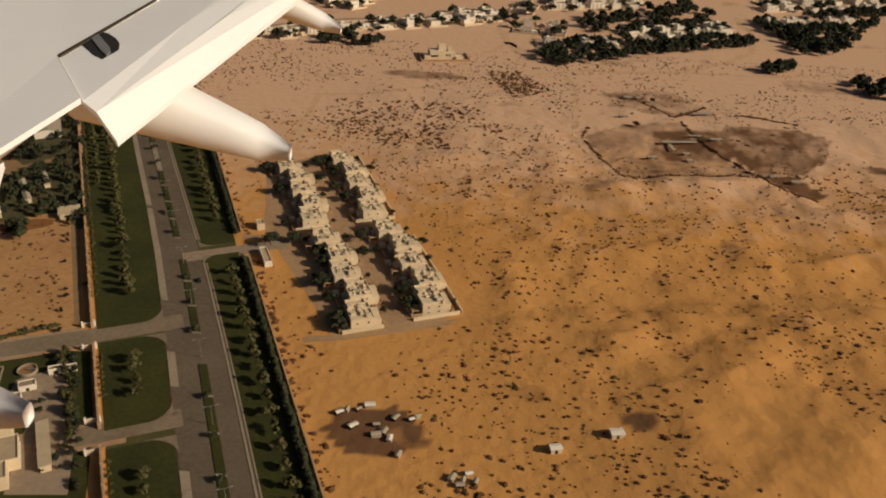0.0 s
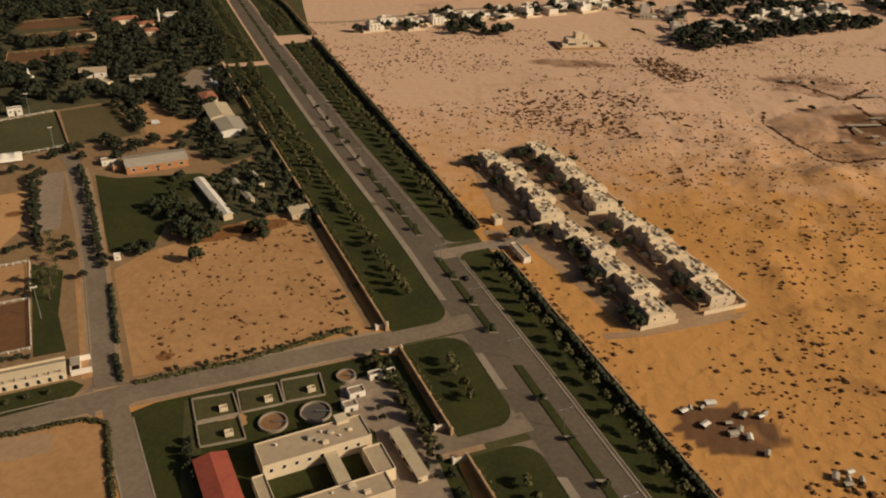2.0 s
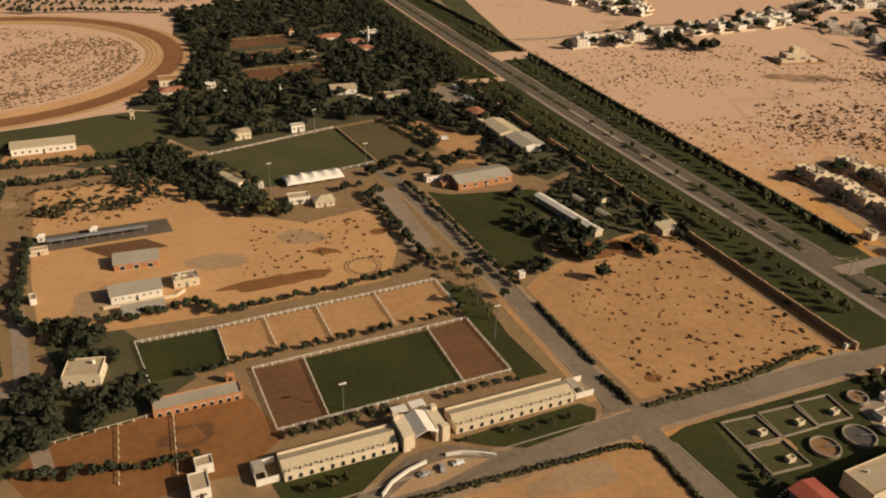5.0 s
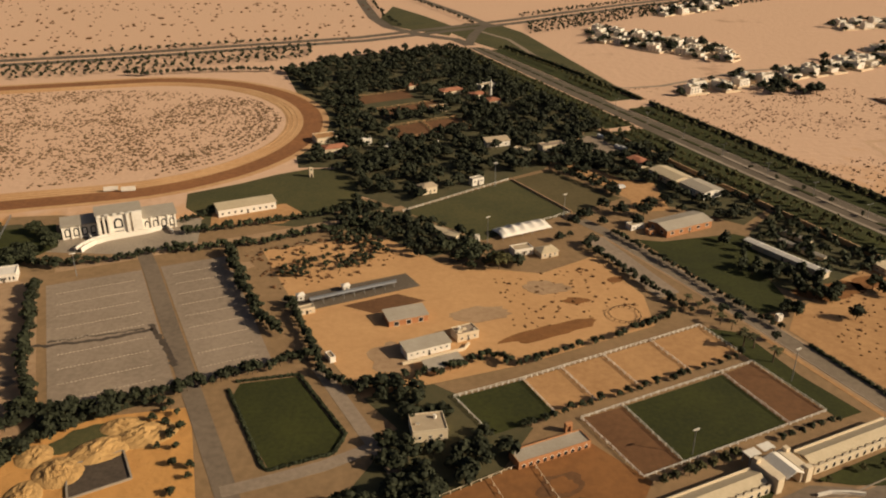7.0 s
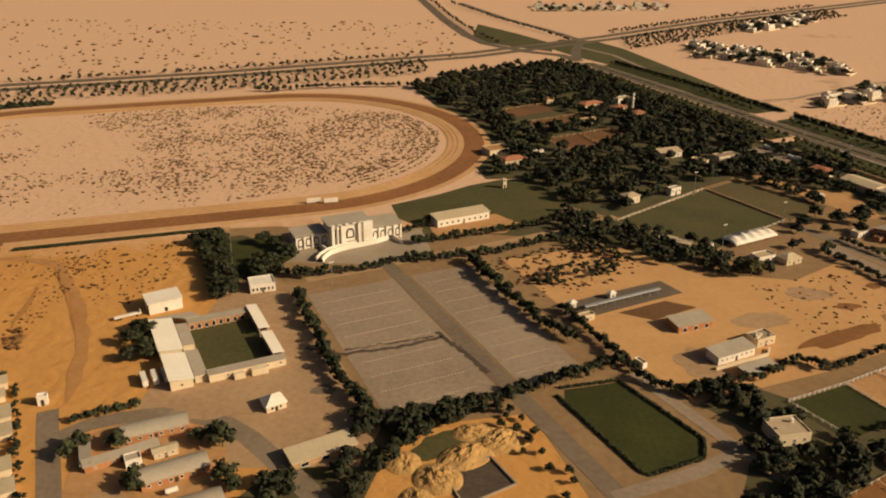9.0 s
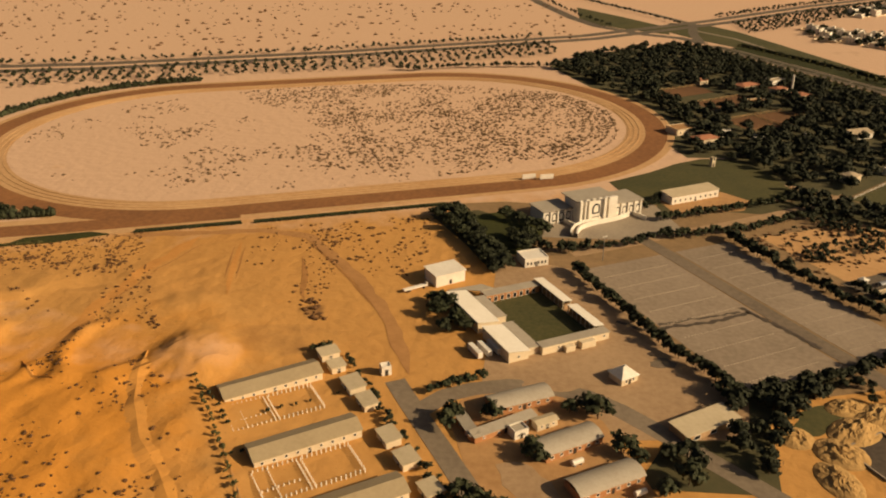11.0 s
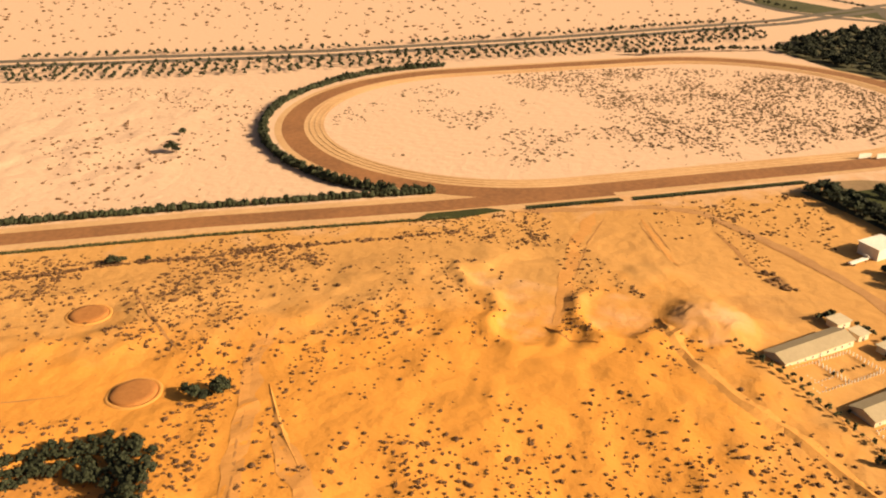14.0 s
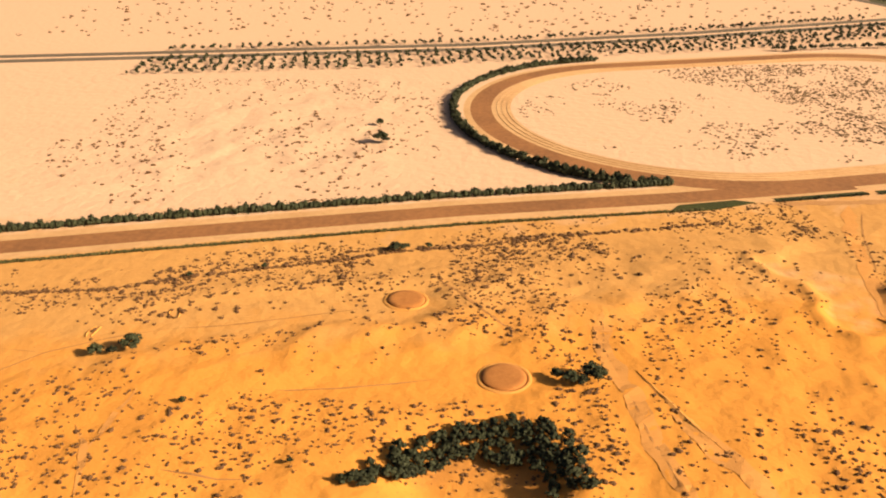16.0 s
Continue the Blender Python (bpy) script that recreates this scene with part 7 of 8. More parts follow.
building("open_shed", "wide low shed with a flat beige roof", "shed", -358.0, 144.4, 28, 14, 5.0, 1.6, "shed", TAN_WALL, ROOF_CREAM, rise=0.3, win=(("s", 3),), size=(1.6, 0.9), sill=0.2, door=False)

# ---- barns and their yards ----
for cx, cy, turn, l in ((-447.6, 158.2, 29, 21.5), (-437.4, 138.2, 28, 21.5), (-427.6, 120.6, 27, 21.5)):
    building("barn", "long pale yellow barn with a weathered tan gabled roof", "barn", cx, cy, turn, l, 5.8, 1.9, "gable", CREAM, BARN_ROOF, rise=1.0, win=(("s", 9), ("n", 6)), size=(0.5, 0.55), sill=0.8, group="long barns")
for x, y in ((-446, 149.6), (-436, 129.6)):
    def loc(a, b, x=x, y=y, t=math.radians(28)):
        return (x + math.cos(t) * a - math.sin(t) * b, y + math.sin(t) * a + math.cos(t) * b)

    for a0, a1 in ((-9, -0.4), (0.4, 10)):
        rail_fence([loc(a0, -4.6), loc(a1, -4.6), loc(a1, 4.2), loc(a0, 4.2)], 0.95, 1.0, "white-topped post fence of a barn yard", True, 0)
    rail_fence([loc(-6, -4.6), loc(-6, 4.2)], 0.95, 0.8, "white-topped post fence across a barn yard", False, 0)
    rail_fence([loc(-8.6, -1.5), loc(-1.5, -1.5)], 1.0, 0.8, "white-topped post fence across a barn yard", False, 0)
rail_fence([(-463, 158), (-455, 141), (-447, 124), (-441, 110)], 2.2, 1.1, "post fence along the barns", False, 2, TAN_WALL)
for x, y, l, w, h, t in ((-436.6, 170.0, 4.2, 3.2, 1.7, 28), (-434.2, 164.8, 3.2, 3.0, 1.6, 28), (-429.8, 157.6, 5.2, 3.6, 1.6, -62), (-426.4, 151.4, 4.6, 3.0, 1.5, -62), (-421.2, 139.6, 4.6, 3.2, 1.6, -62), (-417.6, 133.0, 4.4, 3.4, 1.6, -62), (-413, 124.5, 4.0, 3.2, 1.5, -62)):
    building("stores_hut", "small cream stores hut with a pale flat roof", "hut", x, y, t, l, w, h, "shed", CREAM, ROOF_CREAM, rise=0.2, win=(("s", 1), ("n", 1)), size=(0.4, 0.45), sill=0.7)
building("brick_stable", "red-brick stable with a grey barrel roof", "stable", -394.6, 152.4, 22, 13.5, 5.0, 1.7, "barrel", BRICK, ROOF_TILE, rise=0.9, win=(("s", 6),), size=(0.6, 0.6), sill=0.7, group="brick stables")
building("brick_stable", "red-brick stable with a grey barrel roof", "stable", -386.6, 138.2, 27, 13.2, 5.2, 1.7, "barrel", BRICK, ROOF_TILE, rise=0.9, win=(("s", 6),), size=(0.6, 0.6), sill=0.7, group="brick stables")
building("brick_stable", "red-brick stable with a grey barrel roof", "stable", -381.4, 127.0, 25, 14.0, 5.2, 1.7, "barrel", BRICK, ROOF_TILE, rise=0.9, win=(("s", 6),), size=(0.6, 0.6), sill=0.7, group="brick stables")
building("brick_row", "low red-brick range with a grey sloping roof", "stable", -398.6, 143.0, 30, 14.5, 1.8, 1.5, "shed", BRICK, ROOF_TILE, rise=0.4, win=(("s", 4),), size=(0.4, 0.4), sill=0.6)
building("brick_row", "low red-brick range with a grey sloping roof", "stable", -405.8, 142.8, -68, 7.0, 1.8, 1.5, "shed", BRICK, ROOF_TILE, rise=0.3, win=(("s", 2),), size=(0.4, 0.4), sill=0.6)
building("cabin", "white portable cabin between brick stables", "cabin", -395.8, 141.6, 27, 3.2, 2.6, 1.7, "flat", WHITE, ROOF_TILE, win=(("s", 2),), size=(0.4, 0.4), sill=0.7)
building("cabin", "long cream portable cabin between brick stables", "cabin", -390.2, 144.6, 27, 4.8, 2.2, 1.6, "gable", CREAM, ROOF_CREAM, rise=0.3, win=(("s", 3),), size=(0.4, 0.4), sill=0.7)
t = thing("tank", "white horizontal storage tank on a cradle", "tank", (-385.5, 132.6, 0), 27)
v, f = tube_geo(0.55, 0.55, -1.2, 1.2, 12)
part("shell", mesh_data("shell", [(z, y, x + 0.75) for x, y, z in v], f, WHITE), t)
part("cradle", mesh_data("cradle", *joined(box_geo(-0.8, -0.6, -0.5, 0.5, -0.1, 0.45), box_geo(0.6, 0.8, -0.5, 0.5, -0.1, 0.45)), METAL), t)
t = copy_thing(t, pose(-375.5, 124.2, 0, 0, 0, 27))
surface("yard", [(-410, 150), (-402, 158), (-388, 158), (-378, 146), (-372, 122), (-392, 112), (-404, 118)], 0.04, PADDOCK, "sandy yard between brick stables", "yard")

# ---- water works ----
surface("works_ground", [(-139.4, 134.6), (-134.4, 138.7), (-127, 142), (-91, 158.2), (-84, 158.2), (-73, 133), (-66, 112), (-120, 96), (-126, 106)], 0.05, LAWN, "irrigated green ground of the water works", "ground")
surface("works_yard", [(-96, 146), (-91, 150), (-84, 147), (-76, 131), (-70, 113), (-82, 112), (-87, 132), (-95, 139)], 0.08, CARPARK, "dusty paved yard of the water works", "yard")
surface("works_path", [(-128.5, 139.5), (-125.8, 140.5), (-117, 112), (-121, 110)], 0.08, DRY_LAWN, "grassy path beside the ponds", "path")
for pts in ([(-127, 139.9), (-118.9, 142.6), (-116, 136), (-124.2, 132.8)], [(-118.2, 143.3), (-109.8, 146.3), (-107.2, 139.6), (-115.6, 136.2)], [(-109.3, 147.2), (-101.1, 150.2), (-98.8, 143.0), (-107, 140)], [(-124, 132.2), (-115.9, 135.3), (-112.9, 128.5), (-121.4, 125.6)]):
    wall_line("pond_kerb", "white-kerbed square filter bed with green growth", pts + pts[:1], 0.4, 0.2, PAVING, category="pond")
    mx, my = sum(q[0] for q in pts) / 4, sum(q[1] for q in pts) / 4
    surface("filter_bed", [(mx + (x - mx) * 0.9, my + (y - my) * 0.9) for x, y in pts], 0.12, DRY_LAWN, "green filter bed inside white kerbs", "pond")
    building("pump_box", "small cream pump box on a filter bed", "pump box", mx + 2.0, my - 0.8, 24, 1.7, 1.2, 0.8, "flat", CREAM, ROOF_CREAM, win=(), door=False)
for x, y, r, m in ((-108.3, 133.4, 2.7, SLUDGE), (-100.0, 137.0, 3.0, WATER), (-95.0, 149.4, 1.9, SLUDGE)):
    t = thing("settling_tank", "round settling tank with a pale concrete rim", "tank", (x, y, 0), 0, "settling tanks")
    n = 28
    ring_v = [(rr * math.cos(2 * math.pi * k / n), rr * math.sin(2 * math.pi * k / n), z) for rr, z in ((r + 0.35, -0.1), (r + 0.35, 0.75), (r, 0.75), (r, 0.2)) for k in range(n)]
    part("rim", mesh_data("rim", ring_v, [(j * n + k, j * n + (k + 1) % n, (j + 1) * n + (k + 1) % n, (j + 1) * n + k) for j in range(3) for k in range(n)], PAVING), t)
    part("liquid", mesh_data("liquid", *tube_geo(r + 0.05, r + 0.05, 0.0, 0.35, n), m), t)
    part("scraper_bridge", mesh_data("scraper_bridge", *beam_geo((0, 0, 0.7), (r + 0.2, 0.3, 0.7), 0.25, 0.12), METAL), t)
w = thing("works_building", "cream flat-roofed works building round a green court", "building", (-96.8, 121.6, 0), 26.5)
part("main_wall", mesh_data("main_wall", *box_geo(-11, 11, 0.6, 7.2, -0.3, 3.6), CREAM), w)
flat_roof(w, 22, 6.6, 3.7, CREAM, ROOF_FLAT, 0, 3.9)
part("corridor", mesh_data("corridor", *box_geo(1.2, 3.2, -9.0, 0.6, -0.3, 2.6), CREAM), w)
part("corridor_roof", mesh_data("corridor_roof", *box_geo(0.9, 3.5, -9.2, 0.6, 2.6, 2.75), ROOF_CREAM), w)
part("south_wall", mesh_data("south_wall", *box_geo(-11, 10, -14.0, -9.0, -0.3, 3.0), CREAM), w)
flat_roof(w, 21, 5.0, 3.1, CREAM, ROOF_FLAT, -0.5, -11.5)
part("east_wall", mesh_data("east_wall", *box_geo(8.2, 12.2, -9.0, -1.4, -0.3, 2.8), CREAM), w)
flat_roof(w, 4.0, 7.6, 2.9, CREAM, ROOF_FLAT, 10.2, -5.2)
part("west_wall", mesh_data("west_wall", *box_geo(-13.4, -10.9, -9.0, 0.0, -0.3, 2.4), CREAM), w)
flat_roof(w, 2.5, 9.0, 2.5, CREAM, ROOF_FLAT, -12.1, -4.5)
part("court_lawn", mesh_data("court_lawn", *box_geo(-10.8, 8.2, -9.0, 0.6, -0.2, 0.14), LAWN), w)
roof_clutter(w, 20, 5.4, 3.75, 9, 3, 0, 3.9)
roof_clutter(w, 18, 4, 3.15, 5, 5, -0.5, -11.5)
part("stair_block", mesh_data("stair_block", *box_geo(5.6, 8.2, 6.0, 8.6, -0.2, 4.4, 0.06), CREAM), w)
for k in range(8):
    fr, pane = window_mesh(0.7, 0.9)
    o = part("window", fr, w, "", (-9.4 + 2.5 * k, 0.6, 1.9))
    part("pane", pane, o)
    o = part("window", fr, w, "", (-9.4 + 2.4 * k, -14.0, 1.2))
    part("pane", pane, o)
for k in range(4):
    fr, pane = window_mesh(0.7, 0.9)
    o = part("window", fr, w, "", (12.2, -8 + 2.0 * k, 1.1), 90)
    part("pane", pane, o)
building("workshop", "workshop with a bright red sheet roof", "workshop", -114.6, 114.4, -63, 15, 6.2, 2.4, "gable", CREAM, RED_ROOF, rise=0.7, win=(("s", 4), ("n", 4)), size=(0.6, 0.6), sill=1.0)
building("carport", "long narrow carport with a cream roof", "carport", -79.8, 124.8, -63, 14, 2.0, 1.7, "shed", CREAM, ROOF_CREAM, rise=0.2, win=(("s", 4),), size=(1.6, 1.0), sill=0.1, door=False)
for x, y, l, wd in ((-92.2, 143.6, 3.6, 2.4), (-93.0, 139.0, 3.0, 2.2), (-88.6, 149.8, 3.0, 1.6), (-85.6, 150.6, 3.2, 1.4)):
    building("tank_house", "small white concrete tank house", "hut", x, y, 26, l, wd, 1.2, "flat", WHITE, CARPARK, win=(), door=True)


# ---- sand heaps and the lined pond beside the car park ----
def sand_heap(cx, cy, rx, ry, h, turn, seed):
    """A dumped heap of sand with gullies down its sides."""
    n, v, f = 30, [], []
    for j in range(n + 1):
        for i in range(n + 1):
            x, y = 2 * i / n - 1, 2 * j / n - 1
            d = math.hypot(x, y)
            q = max(0.0, 1 - d ** 1.5)
            g = 0.35 * noise.noise((x * 2.2 + seed, y * 2.2, 1.0)) + 0.3 * noise.noise((x * 5 + seed, y * 5, 2.0)) + 0.16 * noise.noise((x * 11, y * 11 + seed, 3.0))
            v.append((x * rx, y * ry, 0.62 * h * q * (0.85 + g * 1.1) - 0.12 * (d > 0.96)))
    f = [(j * (n + 1) + i, j * (n + 1) + i + 1, (j + 1) * (n + 1) + i + 1, (j + 1) * (n + 1) + i) for j in range(n) for i in range(n)]
    ob = new("sand_heap", mesh_data("sand_heap", v, f, HEAP))
    ob.matrix_basis = pose(cx, cy, 0, 0, 0, turn)
    tagged(ob, "dumped yellow sand heap with gullied sides", "sand heap", "sand heaps")


HEAP = shader("yellow_heap_sand", (0.5, 0.31, 0.12), (0.3, 0.17, 0.06), rough=0.95, grain=0.5, patch=0.12, bump=0.12, bump_scale=1.2, spread=0.9)
for k, (cx, cy, rx, ry, h, t) in enumerate(((-320, 148, 7, 4.5, 3.2, 24), (-328, 143, 7, 4.5, 3.0, 30), (-334, 136, 5, 5.5, 2.8, 60), (-338, 128, 4, 6, 2.4, 10), (-326, 151, 5, 3.5, 2.4, 10), (-341, 141, 4, 4, 2.0, 0))):
    sand_heap(cx, cy, rx, ry, h, t, 3.7 * k + 1)
pond = [(-333, 137.5), (-323, 142.5), (-318.5, 134), (-329, 128)]
surface("lined_pond", pond, 0.06, STAIN, "dark lined pond among sand heaps", "pond")
wall_line("pond_kerb", "low concrete kerb round a dark lined pond", pond + pond[:1], 0.35, 0.25, PAVING, category="pond")
blob("soil_patch", -332, 147.5, 9, 4, 24, 0.03, DRY_LAWN, "patch of green grass beside sand heaps", 51, "lawn")


# ---- round sand mounds on the dunes ----
MOUND = shader("packed_mound_sand", (0.4, 0.16, 0.042), (0.31, 0.12, 0.03), rough=0.95, grain=0.8, patch=0.15, bump=0.08, bump_scale=1.5)


def sand_mound(cx, cy, rx, ry, h):
    """A low flat-topped round mound inside a thrown-up pale rim."""
    n = 36
    base = sum(relief(cx + dx, cy + dy) for dx in (-rx, 0, rx) for dy in (-ry, 0, ry)) / 9 + 0.1
    t = thing("sand_mound", "low round flat-topped mound of reddish packed sand", "mound", (cx, cy, base), 0, "sand mounds")
    for name, rings, mat in (("mound_body", ((1.05, -0.9), (0.98, 0.5), (0.93, 0.85), (0.7, 0.97), (0.02, 1.0)), MOUND), ("rim", ((1.3, -0.8), (1.16, 0.1), (1.1, 0.2), (1.0, 0.0), (0.98, -0.4)), SAND_BANK)):
        v = []
        for r, z in rings:
            for k in range(n):
                a = 2 * math.pi * k / n
                w = 1 + 0.07 * noise.noise((math.cos(a) * 1.5 + cx, math.sin(a) * 1.5, z))
                v.append((rx * r * w * math.cos(a), ry * r * w * math.sin(a), h * z))
        f = [(j * n + k, j * n + (k + 1) % n, (j + 1) * n + (k + 1) % n, (j + 1) * n + k) for j in range(len(rings) - 1) for k in range(n)]
        part(name, mesh_data(name, v, f, mat, smooth=True), t, "pale thrown-up sand rim" if name == "rim" else "")


sand_mound(-614.4, 170.6, 4.6, 4.4, 0.55)
sand_mound(-591.2, 138.6, 4.8, 4.8, 0.55)

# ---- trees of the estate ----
# soil under the groves, with tree shade put into its dark colour
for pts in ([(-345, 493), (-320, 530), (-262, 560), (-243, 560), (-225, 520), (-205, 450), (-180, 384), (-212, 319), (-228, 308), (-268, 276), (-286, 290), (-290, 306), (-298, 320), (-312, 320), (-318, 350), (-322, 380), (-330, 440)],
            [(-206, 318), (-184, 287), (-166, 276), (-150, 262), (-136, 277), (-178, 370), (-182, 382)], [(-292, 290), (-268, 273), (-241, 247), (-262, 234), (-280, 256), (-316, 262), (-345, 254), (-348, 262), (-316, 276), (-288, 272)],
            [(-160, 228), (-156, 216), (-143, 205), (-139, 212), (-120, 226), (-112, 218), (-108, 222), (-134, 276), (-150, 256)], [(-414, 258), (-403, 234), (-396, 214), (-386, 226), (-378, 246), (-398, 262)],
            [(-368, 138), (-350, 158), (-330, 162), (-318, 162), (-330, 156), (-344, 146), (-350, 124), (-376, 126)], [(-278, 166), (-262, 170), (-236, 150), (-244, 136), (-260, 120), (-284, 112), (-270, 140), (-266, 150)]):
    surface("garden_soil", pts, 0.025, WOOD_FLOOR, "brown garden soil under trees with their shade in its colour", "ground")
hedge([(-140.5, 144.8), (-118, 154.5), (-96, 168)], 1.3, 0.9, "ragged low hedge along the sand field", LEAF_B, 91)
hedge([(-160.4, 183.3), (-149.9, 159.0)], 1.2, 0.9, "dark low hedge along the lane", LEAF, 92)
hedge([(-148.5, 154.0), (-144.0, 145.2)], 1.2, 1.0, "dark low hedge along the lane", LEAF, 93)
hedge([(-197.4, 112.7), (-181.4, 119.0), (-147.1, 132.6), (-142.0, 131.6), (-138.2, 122.0), (-132, 108)], 1.2, 0.8, "low hedge round the pale sand lot", LEAF_B, 94)
hedge([(-304.6, 167.8), (-290.4, 170.8), (-277, 147.8), (-279, 141.4), (-292, 136)], 0.7, 0.6, "clipped hedge round a dark lawn", LEAF, 95)
row("small", [(-139, 146), (-96, 168)], 3.4, 0.62, "field hedge trees", 0.5, 0.2)
row("small", [(-94, 166), (-134, 262)], 3.2, 0.6, "wall trees", 0.7, 0.55)
row("small", [(-208, 244), (-198.4, 223), (-186, 200)], 2.3, 1.15, "car park trees", 0.6)
row("small", [(-205, 241), (-195, 219)], 3.0, 1.1, "car park trees", 0.8)
row("small", [(-196.5, 254.5), (-182, 227), (-169.8, 200), (-163.8, 190)], 2.2, 0.95, "lane trees", 0.4)
row("palm", [(-186, 206), (-174, 184)], 4.2, 0.9, "lane palms", 0.5)
for x, y in ((-178, 200), (-175, 196), (-172, 205), (-181, 205), (-168.6, 186), (-160.5, 200.5), (-158.5, 203), (-157.5, 199), (-156.2, 201.5)):
    plant("small", x, y, 1.3, "lane trees")
row("small", [(-236.5, 174.6), (-210.3, 187.6), (-196, 196), (-189.5, 203)], 2.3, 0.95, "paddock trees", 0.5, 0.1)
row("small", [(-238, 150.4), (-222.9, 157.8), (-205.1, 166.2), (-187, 175), (-178, 180)], 2.6, 0.85, "paddock trees", 0.5, 0.12)
row("light", [(-212.3, 131.6), (-194.5, 139.6)], 3.2, 0.95, "stable trees", 0.4)
row("small", [(-182.5, 145.6), (-166.7, 152.4)], 2.8, 0.7, "stable trees", 0.4)
row("light", [(-210, 116), (-199, 120.5)], 3.6, 0.7, "stable trees", 0.8, 0.2)
row("light", [(-178.5, 131.8), (-157, 140.5)], 4.6, 0.6, "stable trees", 0.6, 0.3)
for x, y in ((-178, 183), (-175.5, 182.5), (-173, 176)):
    plant("palm", x, y, 1.5, "lane palms")


def grove(kind, poly, n, size, group, apart=1.8, seed=3):
    r = random.Random(seed)
    xs, ys = [q[0] for q in poly], [q[1] for q in poly]
    done, tries = [], 0
    while len(done) < n and tries < n * 40:
        tries += 1
        x, y = r.uniform(min(xs), max(xs)), r.uniform(min(ys), max(ys))
        if inside(x, y, poly) and all((x - a) ** 2 + (y - b) ** 2 > apart ** 2 for a, b in done) and not any(inside(x, y, q) for q in KEEP + [oval(-4)[:-1]]):
            done.append((x, y))
            plant(kind, x, y, size, group)


KEEP = [rectangle(-146.8, 234.2, 31, 4.4, -57.5), rectangle(-118.3, 226.8, 8, 6, 25), rectangle(-173, 259.8, 22, 12, 27), rectangle(-163.5, 307.5, 17, 11, -64), rectangle(-155.5, 293.5, 15, 11, -64), [(-268, 273), (-227, 307), (-208, 274), (-187, 286), (-209, 318), (-241, 248)],
        [(-281, 377), (-246, 396), (-237, 374), (-272, 356)], [(-302, 430), (-270, 449), (-248, 410), (-280, 393)], rectangle(-247, 440, 16, 10, 30), rectangle(-231, 432, 14, 9, 30), rectangle(-227, 452, 12, 7, 30), rectangle(-226, 420, 9, 9, 25), rectangle(-299, 341, 13, 8, 24), rectangle(-305, 356, 12, 10, 24),
        rectangle(-229, 350, 13, 6, 20), rectangle(-205, 345, 14, 7, 20), rectangle(-227.6, 256, 24, 13, 27), rectangle(-226, 238, 18, 9, 22), rectangle(-323, 272, 23, 14, 25), rectangle(-361, 254, 38, 20, 23.5), rectangle(-259.2, 148.6, 9, 8, 10), rectangle(-384.4, 221.8, 10, 9, 18), rectangle(-259.5, 293, 9, 7, 30), rectangle(-240.5, 301.5, 8, 5, 30),
        rectangle(-254, 252.5, 13, 5, -35), rectangle(-172.5, 325, 11, 8, -60), rectangle(-255, 345, 8, 8, 0), rectangle(-219, 338, 9, 5, -40), [(-349, 290), (-331, 301), (-312, 320), (-299, 318), (-289, 304), (-286, 280), (-300, 272), (-318, 262), (-337, 268)], [(-200, 323), (-195.8, 324), (-182, 306), (-172, 302), (-173, 277), (-186, 276), (-184, 285), (-193, 304)], [(-190, 365), (-182, 363), (-172.7, 340), (-182, 336), (-190.7, 346)], rectangle(-200, 255, 12, 40, -32), rectangle(-358, 144.4, 16, 8, 28)]
grove("small", [(-165, 226), (-156, 216), (-148, 222), (-158, 250), (-163, 250)], 10, 1.6, "lawn trees", 2.5, 1)
grove("small", [(-160, 228), (-155, 214), (-143, 205), (-139, 210), (-147, 226)], 18, 1.7, "field trees", 2.0, 2)
grove("small", [(-156, 246), (-141, 218), (-122, 226), (-113, 216), (-110, 222), (-134, 274), (-146, 262)], 50, 1.55, "orchard trees", 2.3, 3)
for x, y in ((-129, 214), (-127.8, 216), (-126.6, 212.6), (-126, 210), (-142, 197), (-144.5, 207)):
    plant("small", x, y, 1.9, "field trees")
grove("broad", [(-152, 262), (-136, 277), (-178.5, 372), (-196, 392), (-200, 330), (-176, 278)], 70, 0.85, "estate trees", 3.4, 4)
grove("broad", [(-345, 493), (-320, 530), (-262, 560), (-243, 560), (-225, 520), (-205, 450), (-178, 384), (-190, 330), (-212, 318), (-232, 312), (-262, 285), (-285, 290), (-300, 320), (-312, 330), (-310, 380), (-322, 440)], 600, 1.08, "estate trees", 2.6, 5)
grove("broad", [(-205, 326), (-188, 288), (-178, 284), (-190, 330)], 14, 0.9, "estate trees", 3.0, 6)
grove("small", [(-290, 288), (-270, 272), (-242, 247), (-262, 236), (-275, 252), (-292, 262)], 54, 1.75, "estate trees", 2.6, 7)
grove("broad", [(-258, 240), (-244, 224), (-228, 226), (-234, 238), (-248, 246)], 14, 0.95, "yard trees", 2.8, 8)
row("small", [(-340, 253), (-329, 257), (-304, 266.5), (-280, 277)], 2.0, 1.3, "road hedge trees", 0.6)
row("small", [(-340, 239.5), (-318, 244), (-300, 252.5), (-281, 260.5)], 2.0, 1.3, "road hedge trees", 0.6)
row("small", [(-384, 232), (-374, 228), (-364, 232)], 2.4, 1.4, "grandstand trees", 1.0)
row("small", [(-349, 236.5), (-338, 243)], 2.0, 1.2, "grandstand trees", 0.8)
row("small", [(-364, 231), (-350, 235)], 2.0, 1.2, "grandstand trees", 0.6)
row("small", [(-322, 240), (-315, 220), (-306, 200), (-298, 188)], 1.7, 1.55, "car park trees", 0.7)
row("small", [(-298, 206), (-288, 180), (-284, 170), (-274, 162)], 1.8, 1.2, "car park trees", 0.5)
